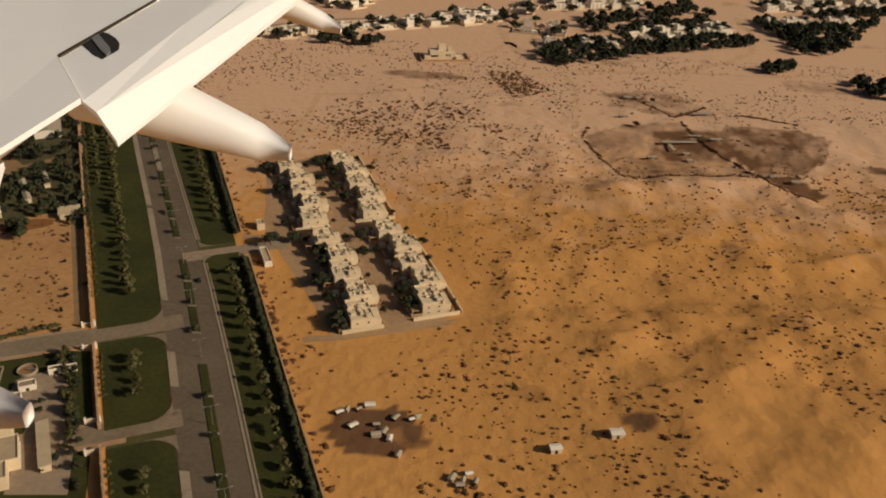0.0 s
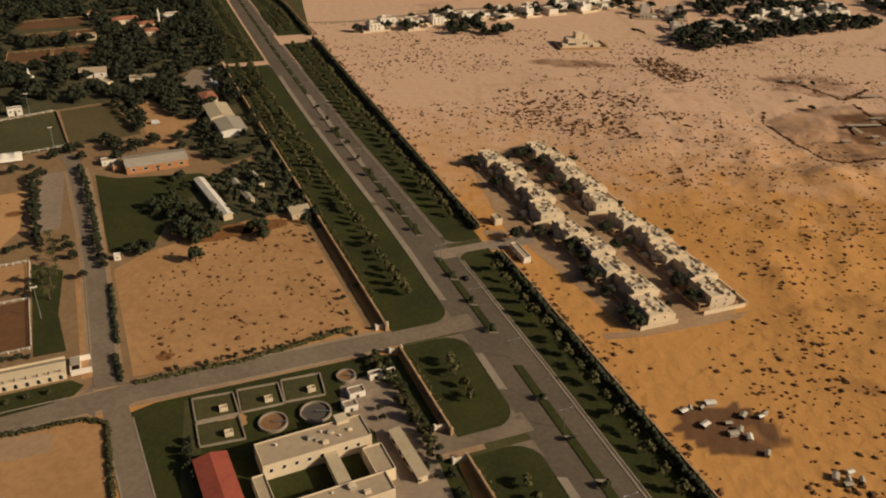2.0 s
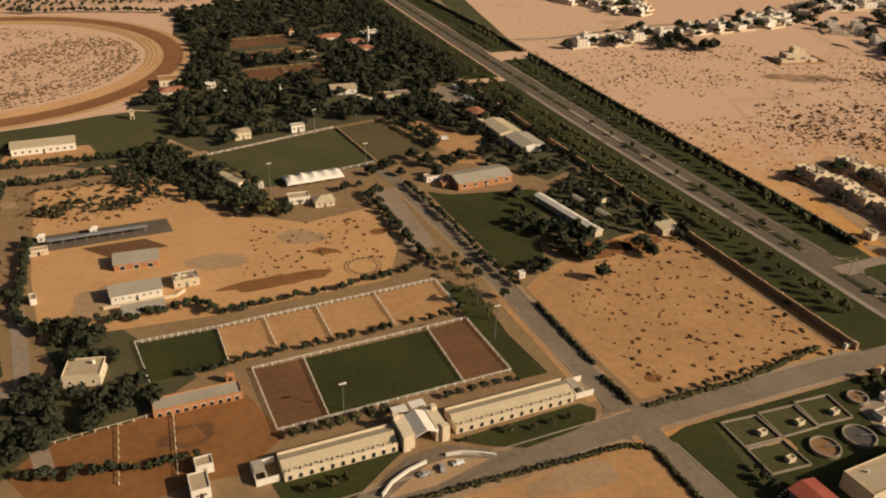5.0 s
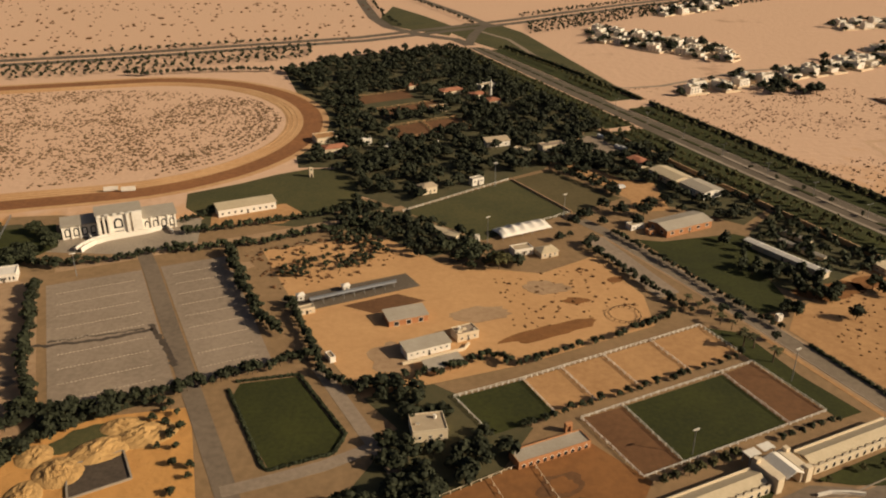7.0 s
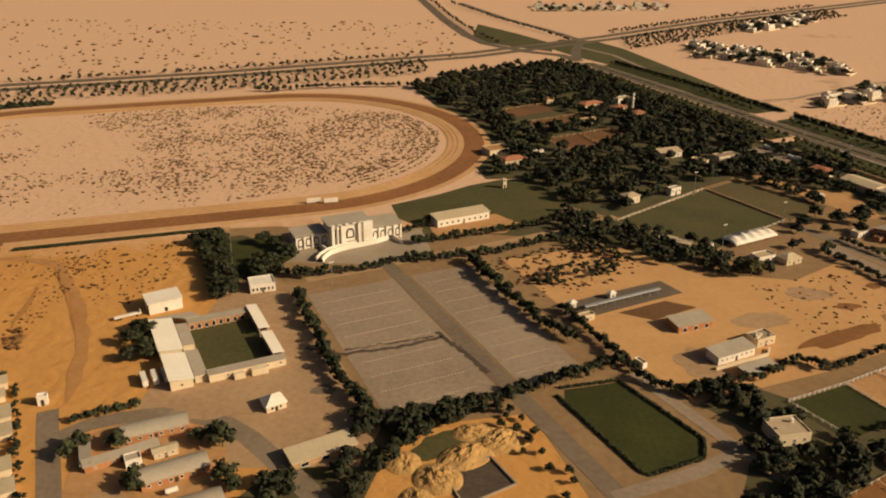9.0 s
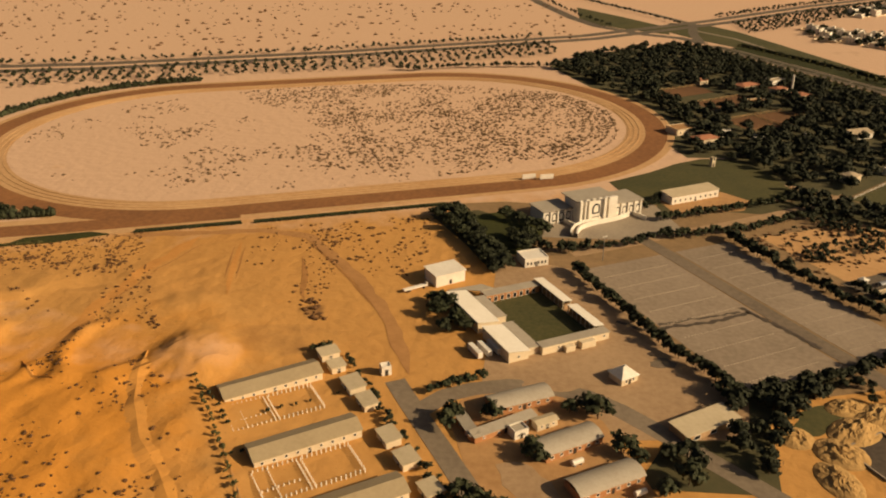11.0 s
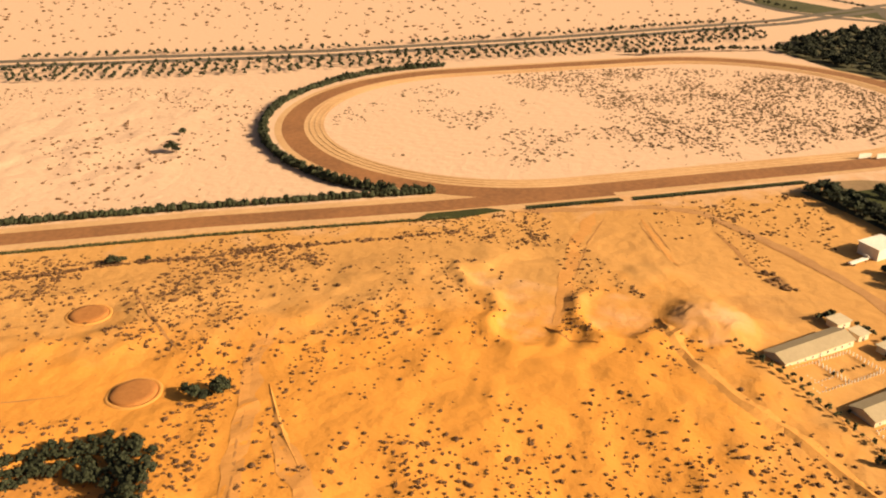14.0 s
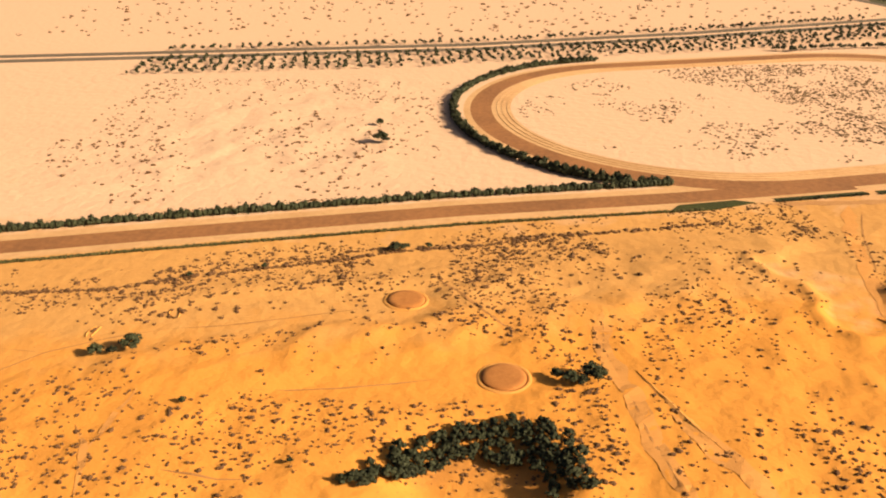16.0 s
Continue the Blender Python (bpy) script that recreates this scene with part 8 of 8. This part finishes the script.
grove("small", [(-314, 240), (-303, 220), (-274, 234), (-282, 256)], 26, 0.75, "scrub trees", 2.0, 9)
grove("small", [(-306, 228), (-303, 219), (-273, 233), (-276, 242)], 34, 0.85, "scrub trees", 1.5, 91)
grove("small", [(-296, 256), (-279, 256), (-271, 238), (-284, 242)], 36, 0.9, "scrub trees", 1.5, 92)
row("small", [(-373, 216), (-366, 196), (-357, 172), (-347, 155)], 1.7, 1.5, "car park trees", 0.5)
row("small", [(-345, 152), (-318, 163.5), (-301, 172), (-289, 178)], 1.9, 1.45, "car park trees", 0.8)
row("small", [(-343, 149), (-320, 159)], 2.2, 1.1, "car park trees", 1.0, 0.2)
grove("broad", [(-352, 156), (-330, 160), (-322, 156), (-340, 146), (-350, 128), (-372, 132), (-366, 140)], 24, 0.9, "dark grove trees", 2.8, 10)
grove("small", [(-324, 160), (-318, 162), (-311, 146), (-303, 128), (-309, 128), (-316, 142)], 14, 0.9, "lane trees", 2.3, 11)
hedge([(-306, 164.5), (-292.6, 136.4)], 0.7, 0.6, "clipped hedge between a lane and a dark lawn", LEAF, 195)
grove("broad", [(-276, 165), (-262, 168), (-252, 148), (-240, 147), (-244, 136), (-256, 126), (-272, 134), (-266, 150)], 34, 0.9, "dark grove trees", 2.6, 12)
row("small", [(-275, 166), (-256, 171), (-244, 178), (-238, 174)], 2.2, 1.2, "yard trees", 0.8)
row("small", [(-262, 118), (-238, 122), (-228, 125)], 1.9, 1.0, "yard trees", 0.7)
grove("broad", [(-270, 132), (-258, 128), (-262, 116), (-274, 108), (-284, 118)], 14, 0.95, "dark grove trees", 3.0, 13)
grove("broad", [(-414, 258), (-403, 234), (-396, 214), (-391, 216), (-398, 240), (-405, 260)], 30, 0.95, "stable grove trees", 2.2, 14)
grove("broad", [(-390, 256), (-379, 250), (-378, 236), (-386, 226), (-392, 232)], 12, 0.95, "stable grove trees", 2.6, 15)
grove("broad", [(-416, 198), (-411, 182), (-404, 180), (-405, 190), (-411, 199)], 9, 0.85, "stable grove trees", 2.2, 16)
row("small", [(-440, 172), (-436, 173)], 1.8, 1.1, "barn trees", 0.3)
row("small", [(-413.5, 156), (-400, 162.4)], 1.5, 0.95, "lane hedge trees", 0.4)
row("small", [(-432.5, 172), (-427, 158), (-416, 134), (-408, 116)], 1.9, 0.75, "barn lane bushes", 0.7, 0.3)
row("palm", [(-432, 168), (-421, 146), (-411, 126), (-404, 112)], 3.2, 0.7, "barn palms", 0.6, 0.2)
for x, y, s in ((-410, 144, 0.9), (-408.6, 147, 0.8), (-384.5, 149, 0.7), (-379, 147, 0.9), (-381, 150.5, 0.8), (-376, 136, 0.8), (-373.8, 133.5, 0.8), (-393, 133.5, 0.7), (-394, 136.4, 0.7), (-405, 121, 1.1), (-408, 124, 0.9), (-402.5, 119.5, 1.0), (-400.6, 146.6, 0.7), (-366, 127, 0.9), (-371, 124, 0.9)):
    plant("broad", x, y, s * 1.15, "barn trees")
row("small", [(-449, 147), (-430, 157)], 3.0, 0.45, "barn yard bushes", 0.4, 0.2)
row("light", [(-464, 159), (-454, 138), (-444, 116)], 2.2, 0.45, "barn fence trees", 0.3)
row("light", [(-90, 156), (-82, 142), (-74, 124)], 2.4, 0.8, "works trees", 1.0)
row("small", [(-86.5, 155), (-79, 138), (-69, 114)], 2.6, 0.95, "works trees", 0.8)
row("small", [(-124, 126), (-120, 116)], 2.4, 0.9, "works trees", 0.6)
grove("small", [(-88, 140), (-80, 140), (-72, 118), (-78, 116)], 9, 0.7, "works trees", 2.4, 17)
for x, y, q in ((-216, 248.4, 1.0), (-205, 266.7, 1.1), (-203, 268.6, 0.9), (-196, 277, 1.1), (-191, 271.5, 1.2), (-187, 262, 1.1), (-206, 246, 0.9), (-209, 262, 0.8), (-183, 270, 1.1), (-179, 277, 1.0), (-199, 262, 0.8), (-212, 252, 0.7)):
    plant("broad", x, y, q, "estate trees")
plant("light", -237.5, 228, 2.1, "stable trees", 0)
plant("light", -234.8, 229.6, 1.6, "stable trees", 0)
grove("broad", [(-222, 334), (-208, 322), (-188, 288), (-180, 284), (-160, 318), (-150, 345), (-178, 352), (-204, 356)], 34, 0.95, "estate trees", 4.0, 71)
row("small", [(-187.5, 288), (-208.5, 318)], 3.2, 1.3, "estate trees", 1.0, 0.2)
row("small", [(-346, 262), (-338, 268), (-334, 276)], 2.2, 1.2, "grandstand trees", 0.6)
row("small", [(-449, 120), (-438, 116.5), (-430, 112)], 1.6, 0.9, "barn yard bushes", 0.6)
row("small", [(-461, 155), (-452, 142)], 2.4, 0.5, "barn yard bushes", 0.5, 0.3)
row("small", [(-452, 133), (-434, 143), (-428, 146)], 1.9, 0.5, "barn yard bushes", 0.5, 0.2)
# racecourse hedges
hedge(offset(STRAIGHT, 11.0)[:4] + [(-545, 256)], 2.6, 2.6, "tall dark hedge along the racecourse chute", LEAF, 96)
row("small", offset(STRAIGHT, 11.4)[:4] + [(-546, 256)], 3.6, 1.15, "racecourse trees", 0.5)
west_curve = sorted([q for q in oval(-4.5, 60) if inside(q[0], q[1], [(-700, 255), (-570, 255), (-430, 470), (-430, 600), (-700, 600)])], key=lambda q: math.atan2(q[1] - 350, q[0] + 470) % (2 * math.pi), reverse=True)
west_curve = [(-549, 255.4), (-556.5, 256.8), (-568.9, 262.5)] + west_curve
hedge(west_curve, 3.6, 3.0, "tall dark hedge round the racecourse bend", LEAF, 97)
row("small", west_curve, 3.0, 1.5, "racecourse trees", 0.6)
row("small", [(-432, 476), (-395, 487), (-345, 491), (-322, 476)], 3.6, 1.5, "racecourse trees", 1.2)
row("small", [(-310, 480), (-298, 440), (-294, 400), (-300, 350)], 4.2, 1.4, "racecourse trees", 1.5)
for pts in ([(-505, 242.5), (-474, 250.4)], [(-470, 251), (-408.6, 268)]):
    surface("lawn", offset(pts, 1.1) + offset(pts, -1.4)[::-1], 0.12, LAWN, "green grass strip along the racecourse", "lawn")
    hedge(offset(pts, -1.6), 0.9, 0.7, "low green hedge along the racecourse", LEAF, 98)
surface("lawn", [(-540, 230), (-526, 233), (-512, 239.5), (-518, 241), (-536, 236)], 0.3, LAWN, "green grass patch along the racecourse", "lawn")
hedge(offset(STRAIGHT, -11.2)[:4], 0.9, 0.8, "low dark hedge below the racecourse chute", LEAF_B, 99)
rail_fence([(-404, 268), (-401, 256), (-396, 236), (-392, 222)], 2.6, 1.0, "tall metal fence beside the grove", False, 3, METAL)
for x, y, s in ((-636, 294.6, 1.5), (-634, 293.8, 1.1), (-639, 316.8, 1.2), (-580.5, 138.6, 0.7), (-578, 136.5, 0.8), (-575.5, 136.0, 0.8), (-573.5, 139.2, 1.25), (-572.3, 137.0, 1.1), (-678.4, 142.3, 0.8), (-675, 143, 0.6), (-671.4, 145, 1.05), (-653.3, 125, 0.45), (-628.5, 108.4, 0.4), (-620, 198.3, 0.85), (-617.5, 198.8, 0.6), (-611, 200.6, 0.6), (-671, 180.2, 0.5), (-653, 186, 0.5), (-97, 187, 0.5), (80, 335.8, 0.9), (94, 371.5, 0.6)):
    plant("broad", x, y, s * 0.72, "lone desert trees")
for poly, n, seed in (([(46, 436), (58, 424), (95, 447), (178, 488), (180, 506), (150, 498), (106, 478), (74, 476), (52, 458)], 120, 61), ([(74, 500), (110, 500), (160, 528), (184, 567), (160, 600), (120, 560), (84, 545)], 90, 62), ([(193, 569), (200, 520), (200, 470), (227, 482), (266, 541), (293, 578), (262, 556), (216, 540)], 110, 63), ([(236, 575), (300, 590), (320, 612), (270, 600)], 40, 64), ([(166, 438), (186, 450), (190, 444), (170, 432)], 12, 65), ([(206, 424), (240, 430), (236, 400), (212, 396)], 30, 66)):
    grove("broad", poly, n, 1.25, "settlement trees", 2.4, seed)
grove("broad", [(-621, 101), (-613, 112), (-602, 120), (-590, 125), (-579, 119), (-577, 103), (-584, 104), (-587, 113), (-600, 115), (-613, 104)], 96, 0.5, "hollow rim trees", 1.4, 18)
# far tree belts along the highway
for d in (-13, -18, -23, -28, -33, -38, -43, -48, 12, 17):
    for x, y, _ in along(offset(HIGHWAY, d), 5.6):
        ox, oy = x - TRACK_MID[0], y - TRACK_MID[1]
        clear = -ox * math.sin(radians(TRACK_TURN)) + oy * math.cos(radians(TRACK_TURN)) > 112 or x < -615
        if -780 < x < 60 and clear and not (-335 < x < -185) and PLANT_RNG.random() < 0.93:
            plant("small", x + PLANT_RNG.uniform(-1.6, 1.6), y + PLANT_RNG.uniform(-1.2, 1.2), 1.1, "highway trees", 0)
row("small", offset([(-342, 926), (-318, 760), (-303, 680), (-288, 634)], 9), 7, 1.3, "junction trees", 1.5)
row("small", offset([(-300, 885), (-262, 770), (-233, 705), (-216, 655)], -9), 7, 1.3, "junction trees", 1.5)
build_bulk()

# ---- desert scrub ----
MID_SCRUB = [(-66, 330), (-52, 352), (4, 352), (38, 322), (30, 290), (-30, 300)]
VILLA_ZONE = [(-68, 274), (-43, 296), (-14, 246), (14, 184), (-24, 166), (-50, 206)]


def density(x, y, scale, cut):
    return noise.noise((x * scale, y * scale, 9.3)) + 0.5 * noise.noise((x * scale * 3, y * scale * 3, 4.4)) > cut


def east_spot(r):
    y = 112 + (455 - 112) * r.random() ** 1.1
    x = r.uniform(-150, 170 + 0.15 * y)
    if x < at_y(HEDGE_LINE, y) + 4 or inside(x, y, VILLA_ZONE) or soil_at(x, y) > 0.5 or not density(x, y, 0.02, -0.12 + r.uniform(-0.3, 0.3)):
        return None
    return x, y


def west_spot(r):
    x, y = r.uniform(-720, -440), r.uniform(98, 252)
    if inside(x, y, GRADED_NORTH) or inside(x, y, GRADED_SOUTH) or inside(x, y, PIT_WEST) or inside(x, y, PIT_EAST) or abs(x + 566) < 3.5 and y < 150:
        return None
    if y > 190 + 0.28 * (x + 690) + 4 - 5 or x + 0.4 * (y - 160) > -470 or math.hypot(x + 466, y - 174) < 14 or soil_at(x, y) > 0.3 or not density(x, y, 0.03, -0.05 + r.uniform(-0.3, 0.3)):
        if not (y > 196 and -450 < x < -405 and y < 240 + 0.28 * (x + 470)):
            return None
        if r.random() < 0.35:
            return None
    return x, y


def oval_spot(r):
    a, q = r.uniform(0, 6.283), math.sqrt(r.random())
    x, y = 6 + q * 130 * math.cos(a), q * 77 * math.sin(a)
    c, s = math.cos(radians(TRACK_TURN)), math.sin(radians(TRACK_TURN))
    px, py = TRACK_MID[0] + c * x - s * y, TRACK_MID[1] + s * x + c * y
    wide = smooth(-50, 60, x) * 0.85 - 0.45
    return (px, py) if density(px, py, 0.03, 0.2 - wide * 0.9 + r.uniform(-0.55, 0.55)) else None


def back_spot(r):
    x, y = r.uniform(-760, -612), r.uniform(225, 395)
    return (x, y) if y > 238 + 0.27 * (x + 620) and density(x, y, 0.03, 0.0 + r.uniform(-0.3, 0.3)) else None


def box_spot(poly):
    xs, ys = [q[0] for q in poly], [q[1] for q in poly]
    return lambda r: (lambda x, y: (x, y) if inside(x, y, poly) else None)(r.uniform(min(xs), max(xs)), r.uniform(min(ys), max(ys)))


scrub("desert_scrub", 5600, east_spot, 0.33, 301, "scattered dry brown desert bushes on sand")
scrub("desert_scrub", 6200, west_spot, 0.3, 302, "scattered dry brown desert bushes on sand")
def rim_spot(r):
    x = r.uniform(-700, -500)
    y = 212 + 0.27 * (x + 590) - abs(r.gauss(0, 17)) - 3
    return (x, y) if density(x, y, 0.045, 0.12 + r.uniform(-0.2, 0.2)) else None


scrub("desert_scrub", 900, rim_spot, 0.42, 331, "clusters of dark dry bushes below the racecourse")
scrub("desert_scrub", 1500, lambda r: (lambda q: q if q and density(q[0], q[1], 0.05, 0.15) else None)(east_spot(r)), 0.42, 332, "clusters of dark dry desert bushes")
scrub("desert_scrub", 560, lambda r: (lambda q: q if q and density(q[0], q[1], 0.06, -0.1) else None)(box_spot(MID_SCRUB)(r)), 0.5, 333, "dense reddish-brown desert bushes")
scrub("desert_scrub", 5200, oval_spot, 0.42, 303, "dense grey-brown scrub inside the racecourse", GREY_SCRUB)
scrub("desert_scrub", 210, box_spot([(-466, 246), (-411.5, 257), (-411.6, 233.2), (-420.1, 211.3), (-434.7, 212.9), (-447.3, 237), (-467.4, 208.8)]), 0.36, 341, "small dark bushes on sand beside the stables")
scrub("rubble", 46, box_spot([(-448, 197), (-444, 199), (-439, 188), (-443, 187)]), 0.5, 342, "dark heap of rubble and dry brush on sand")
scrub("desert_scrub", 900, back_spot, 0.45, 304, "scattered dry bushes behind the racecourse")
scrub("desert_scrub", 260, box_spot([(-155, 197), (-120, 224), (-96, 170), (-141, 150)]), 0.36, 305, "low dry tufts on the bare sand field")
scrub("desert_scrub", 190, box_spot([(-318, 240), (-280, 256), (-268, 236), (-272, 228), (-304, 213)]), 0.5, 306, "dry brown scrub on a fenced lot")
scrub("desert_scrub", 110, box_spot([(-240, 222), (-208, 230), (-200, 205), (-236, 190)]), 0.35, 307, "low dry tufts on the sand yard")
scrub("desert_scrub", 700, lambda r: (lambda x, y: (x, y) if y > 486 + 0.2 * (x + 610) + 30 else None)(r.uniform(-900, -300), r.uniform(500, 760)), 0.9, 308, "far dry bushes beyond the highway")
scrub("hedge_line", 420, lambda r: (lambda q: (q[0] + r.uniform(-0.6, 0.6), q[1] + r.uniform(-0.6, 0.6)))(r.choice(along([(-714, 168.7), (-686, 172.8), (-672, 180), (-653, 186), (-634, 192), (-620, 198), (-597, 203), (-579, 210), (-556, 215), (-524, 223)], 0.8))), 0.5, 309, "dark bush line below the racecourse")
scrub("camp_scrub", 60, box_spot([(-4, 120), (20, 124), (22, 112), (0, 108)]), 0.5, 310, "dark bushes and debris near the camp")
scrub("nursery", 330, box_spot([(16, 408), (34, 410), (48, 380), (28, 362)]), 0.55, 311, "regular grey planted bushes on sand")

# concentric planted arcs at the end of the racecourse
ARC = []
for inset in (25, 28.5, 32, 35.5, 39, 43):
    for x, y, _ in along(oval(inset, 60), 0.7):
        e = (x - TRACK_MID[0]) * math.cos(radians(TRACK_TURN)) + (y - TRACK_MID[1]) * math.sin(radians(TRACK_TURN))
        n2 = -(x - TRACK_MID[0]) * math.sin(radians(TRACK_TURN)) + (y - TRACK_MID[1]) * math.cos(radians(TRACK_TURN))
        if e > 78 and n2 < 40:
            ARC.append((x, y))
scrub("planted_arcs", 650, lambda r: (lambda q: (q[0] + r.uniform(-0.6, 0.6), q[1] + r.uniform(-0.6, 0.6)))(r.choice(ARC)), 0.42, 320, "rows of grey bushes in arcs inside the bend", GREY_SCRUB)
# car park: low pale bay markers in rows
geos = []
for (ax, ay), (bx, by), n, far in (((-344, 156.5), (-368, 214.5), 9, 22.0), ((-314.5, 170.5), (-338.5, 227), 9, 14.5)):
    for k in range(n):
        s = (k + 0.5) / n
        row_geo = joined(*[box_geo(1.4 + 0.95 * j, 1.85 + 0.95 * j, -0.1, 0.1, 0.0, 0.16, 0.02) for j in range(int(far / 0.95))])
        geos.append(moved(row_geo, ax + (bx - ax) * s, ay + (by - ay) * s, 0, 23.5))
tagged(new("bay_markers", mesh_data("bay_markers", *joined(*geos), BAY)), "rows of low pale parking bay markers", "parking markers", kind="stuff")

# ---- the aircraft's wing, where it is at the start of the flight ----
WING_PAINT = shader("white_wing_paint", (0.86, 0.88, 0.92), (0.8, 0.82, 0.86), rough=0.4, grain=3.0, patch=0.6, spread=1.2)
wing = thing("airliner_wing", "white airliner wing with lowered flap and pointed fairings", "aircraft wing", (0, 0, 121.58))


def plate(name, top, drop, mat=WING_PAINT, parent=wing, label=""):
    """A panel with thickness under the given corners."""
    n = len(top)
    v = [(x, y, z) for x, y, z in top] + [(x, y, z - drop) for x, y, z in top]
    f = [tuple(range(n)), tuple(range(2 * n - 1, n - 1, -1))] + [((k + 1) % n, k, n + k, n + (k + 1) % n) for k in range(n)]
    return part(name, mesh_data(name, v, f, mat), parent, label)


SEAM = [(-2.37, 4.74, 0.0), (-2.3, 6.28, 0.0), (-2.22, 8.47, 0.01), (-2.1, 11.5, 0.02)]
CREASE = [(-1.94, 4.07, -0.02), (-1.91, 5.76, -0.02), (-1.9, 6.81, -0.02), (-1.8, 10.6, -0.01)]
BAND = [(-1.845, 4.0, -0.05), (-1.77, 5.28, -0.05), (-1.72, 6.1, -0.05), (-1.58, 10.6, -0.05)]
TRAIL = [(-1.75, 3.98, -0.2), (-1.64, 5.24, -0.2), (-1.44, 7.44, -0.2), (-1.2, 10.28, -0.2)]
plate("main_panel", [(-6.2, 2.3, 0.02), (-2.13, 2.3, 0.0), (-2.01, 3.36, 0.0), (-1.945, 4.06, 0.0), *SEAM, (-5.0, 11.5, 0.1)], 0.03)
part("wing_box", mesh_data("wing_box", *box_geo(-6.0, -2.6, 3.2, 11.0, -0.5, -0.04, 0.1), WING_PAINT), wing)
flap = plate("flap", [(x + 0.012, y, z - 0.012) for x, y, z in SEAM[::-1]] + CREASE, 0.03)
plate("flap_panel", CREASE[::-1] + BAND, 0.03, WING_PAINT, flap)
plate("trailing_panel", BAND[::-1] + TRAIL, 0.03, WING_PAINT, flap)
plate("flap_seam", [(-2.375, 4.76, 0.006), (-2.35, 4.74, 0.006), (-2.29, 6.28, 0.006), (-2.31, 6.28, 0.006)], 0.012, DARK)
# the recess is no hollow: a thin black plate stands for its shade
plate("flap_recess", [(-2.36, 5.06, -0.004), (-2.28, 4.97, -0.004), (-2.2, 4.86, -0.008), (-2.12, 4.79, -0.012), (-2.1, 5.0, -0.012), (-2.14, 5.12, -0.008), (-2.2, 5.22, -0.006), (-2.28, 5.31, -0.004), (-2.35, 5.35, -0.002)], 0.01, TYRE, flap, "flat dark patch for the shade in a rounded flap recess")
plate("flap_track", [(-2.355, 5.19, 0.006), (-2.17, 4.91, 0.0), (-2.11, 4.84, 0.0), (-2.12, 4.92, 0.0), (-2.15, 4.99, 0.0), (-2.35, 5.29, 0.006)], 0.01, METAL, flap, "grey flap track")
plate("inner_flap", [(-2.1, 2.3, -0.06), (-1.8, 2.3, -0.14), (-1.9, 3.0, -0.12), (-2.0, 3.34, -0.06)], 0.03)


def fairing(root, tip, w0, h0, w1, h1):
    """A canoe-shaped fairing: rings that taper from root to tip."""
    v, f, n, m = [], [], 12, 7
    for k in range(m + 1):
        s = k / m
        q = 1 - (1 - s) ** 0.9 if k < m else 1.0
        c = Vector(root).lerp(Vector(tip), s)
        w, h = w0 + (w1 - w0) * q, h0 + (h1 - h0) * q
        if k == m:
            w, h = w * 0.55, h * 0.6
        for j in range(n):
            a = 2 * math.pi * j / n
            ex = lambda t: math.copysign(abs(t) ** 0.55, t)
            v.append((c.x, c.y + w / 2 * ex(math.cos(a)), c.z + h / 2 * ex(math.sin(a))))
    for k in range(m):
        for j in range(n):
            f.append((k * n + j, (k + 1) * n + j, (k + 1) * n + (j + 1) % n, k * n + (j + 1) % n))
    f += [tuple(range(n))[::-1], tuple(range(m * n, m * n + n))]
    part("flap_fairing", mesh_data("flap_fairing", v, f, WING_PAINT, smooth=True), wing)


fairing((-2.5, 5.3, -0.3), (-1.12, 5.34, -0.785), 0.62, 0.5, 0.2, 0.16)
fairing((-3.0, 2.5, -0.5), (-1.5, 2.3, -0.6), 0.36, 0.34, 0.14, 0.14)
fairing((-2.5, 8.6, -0.25), (-1.2, 8.5, -0.72), 0.45, 0.4, 0.2, 0.12)
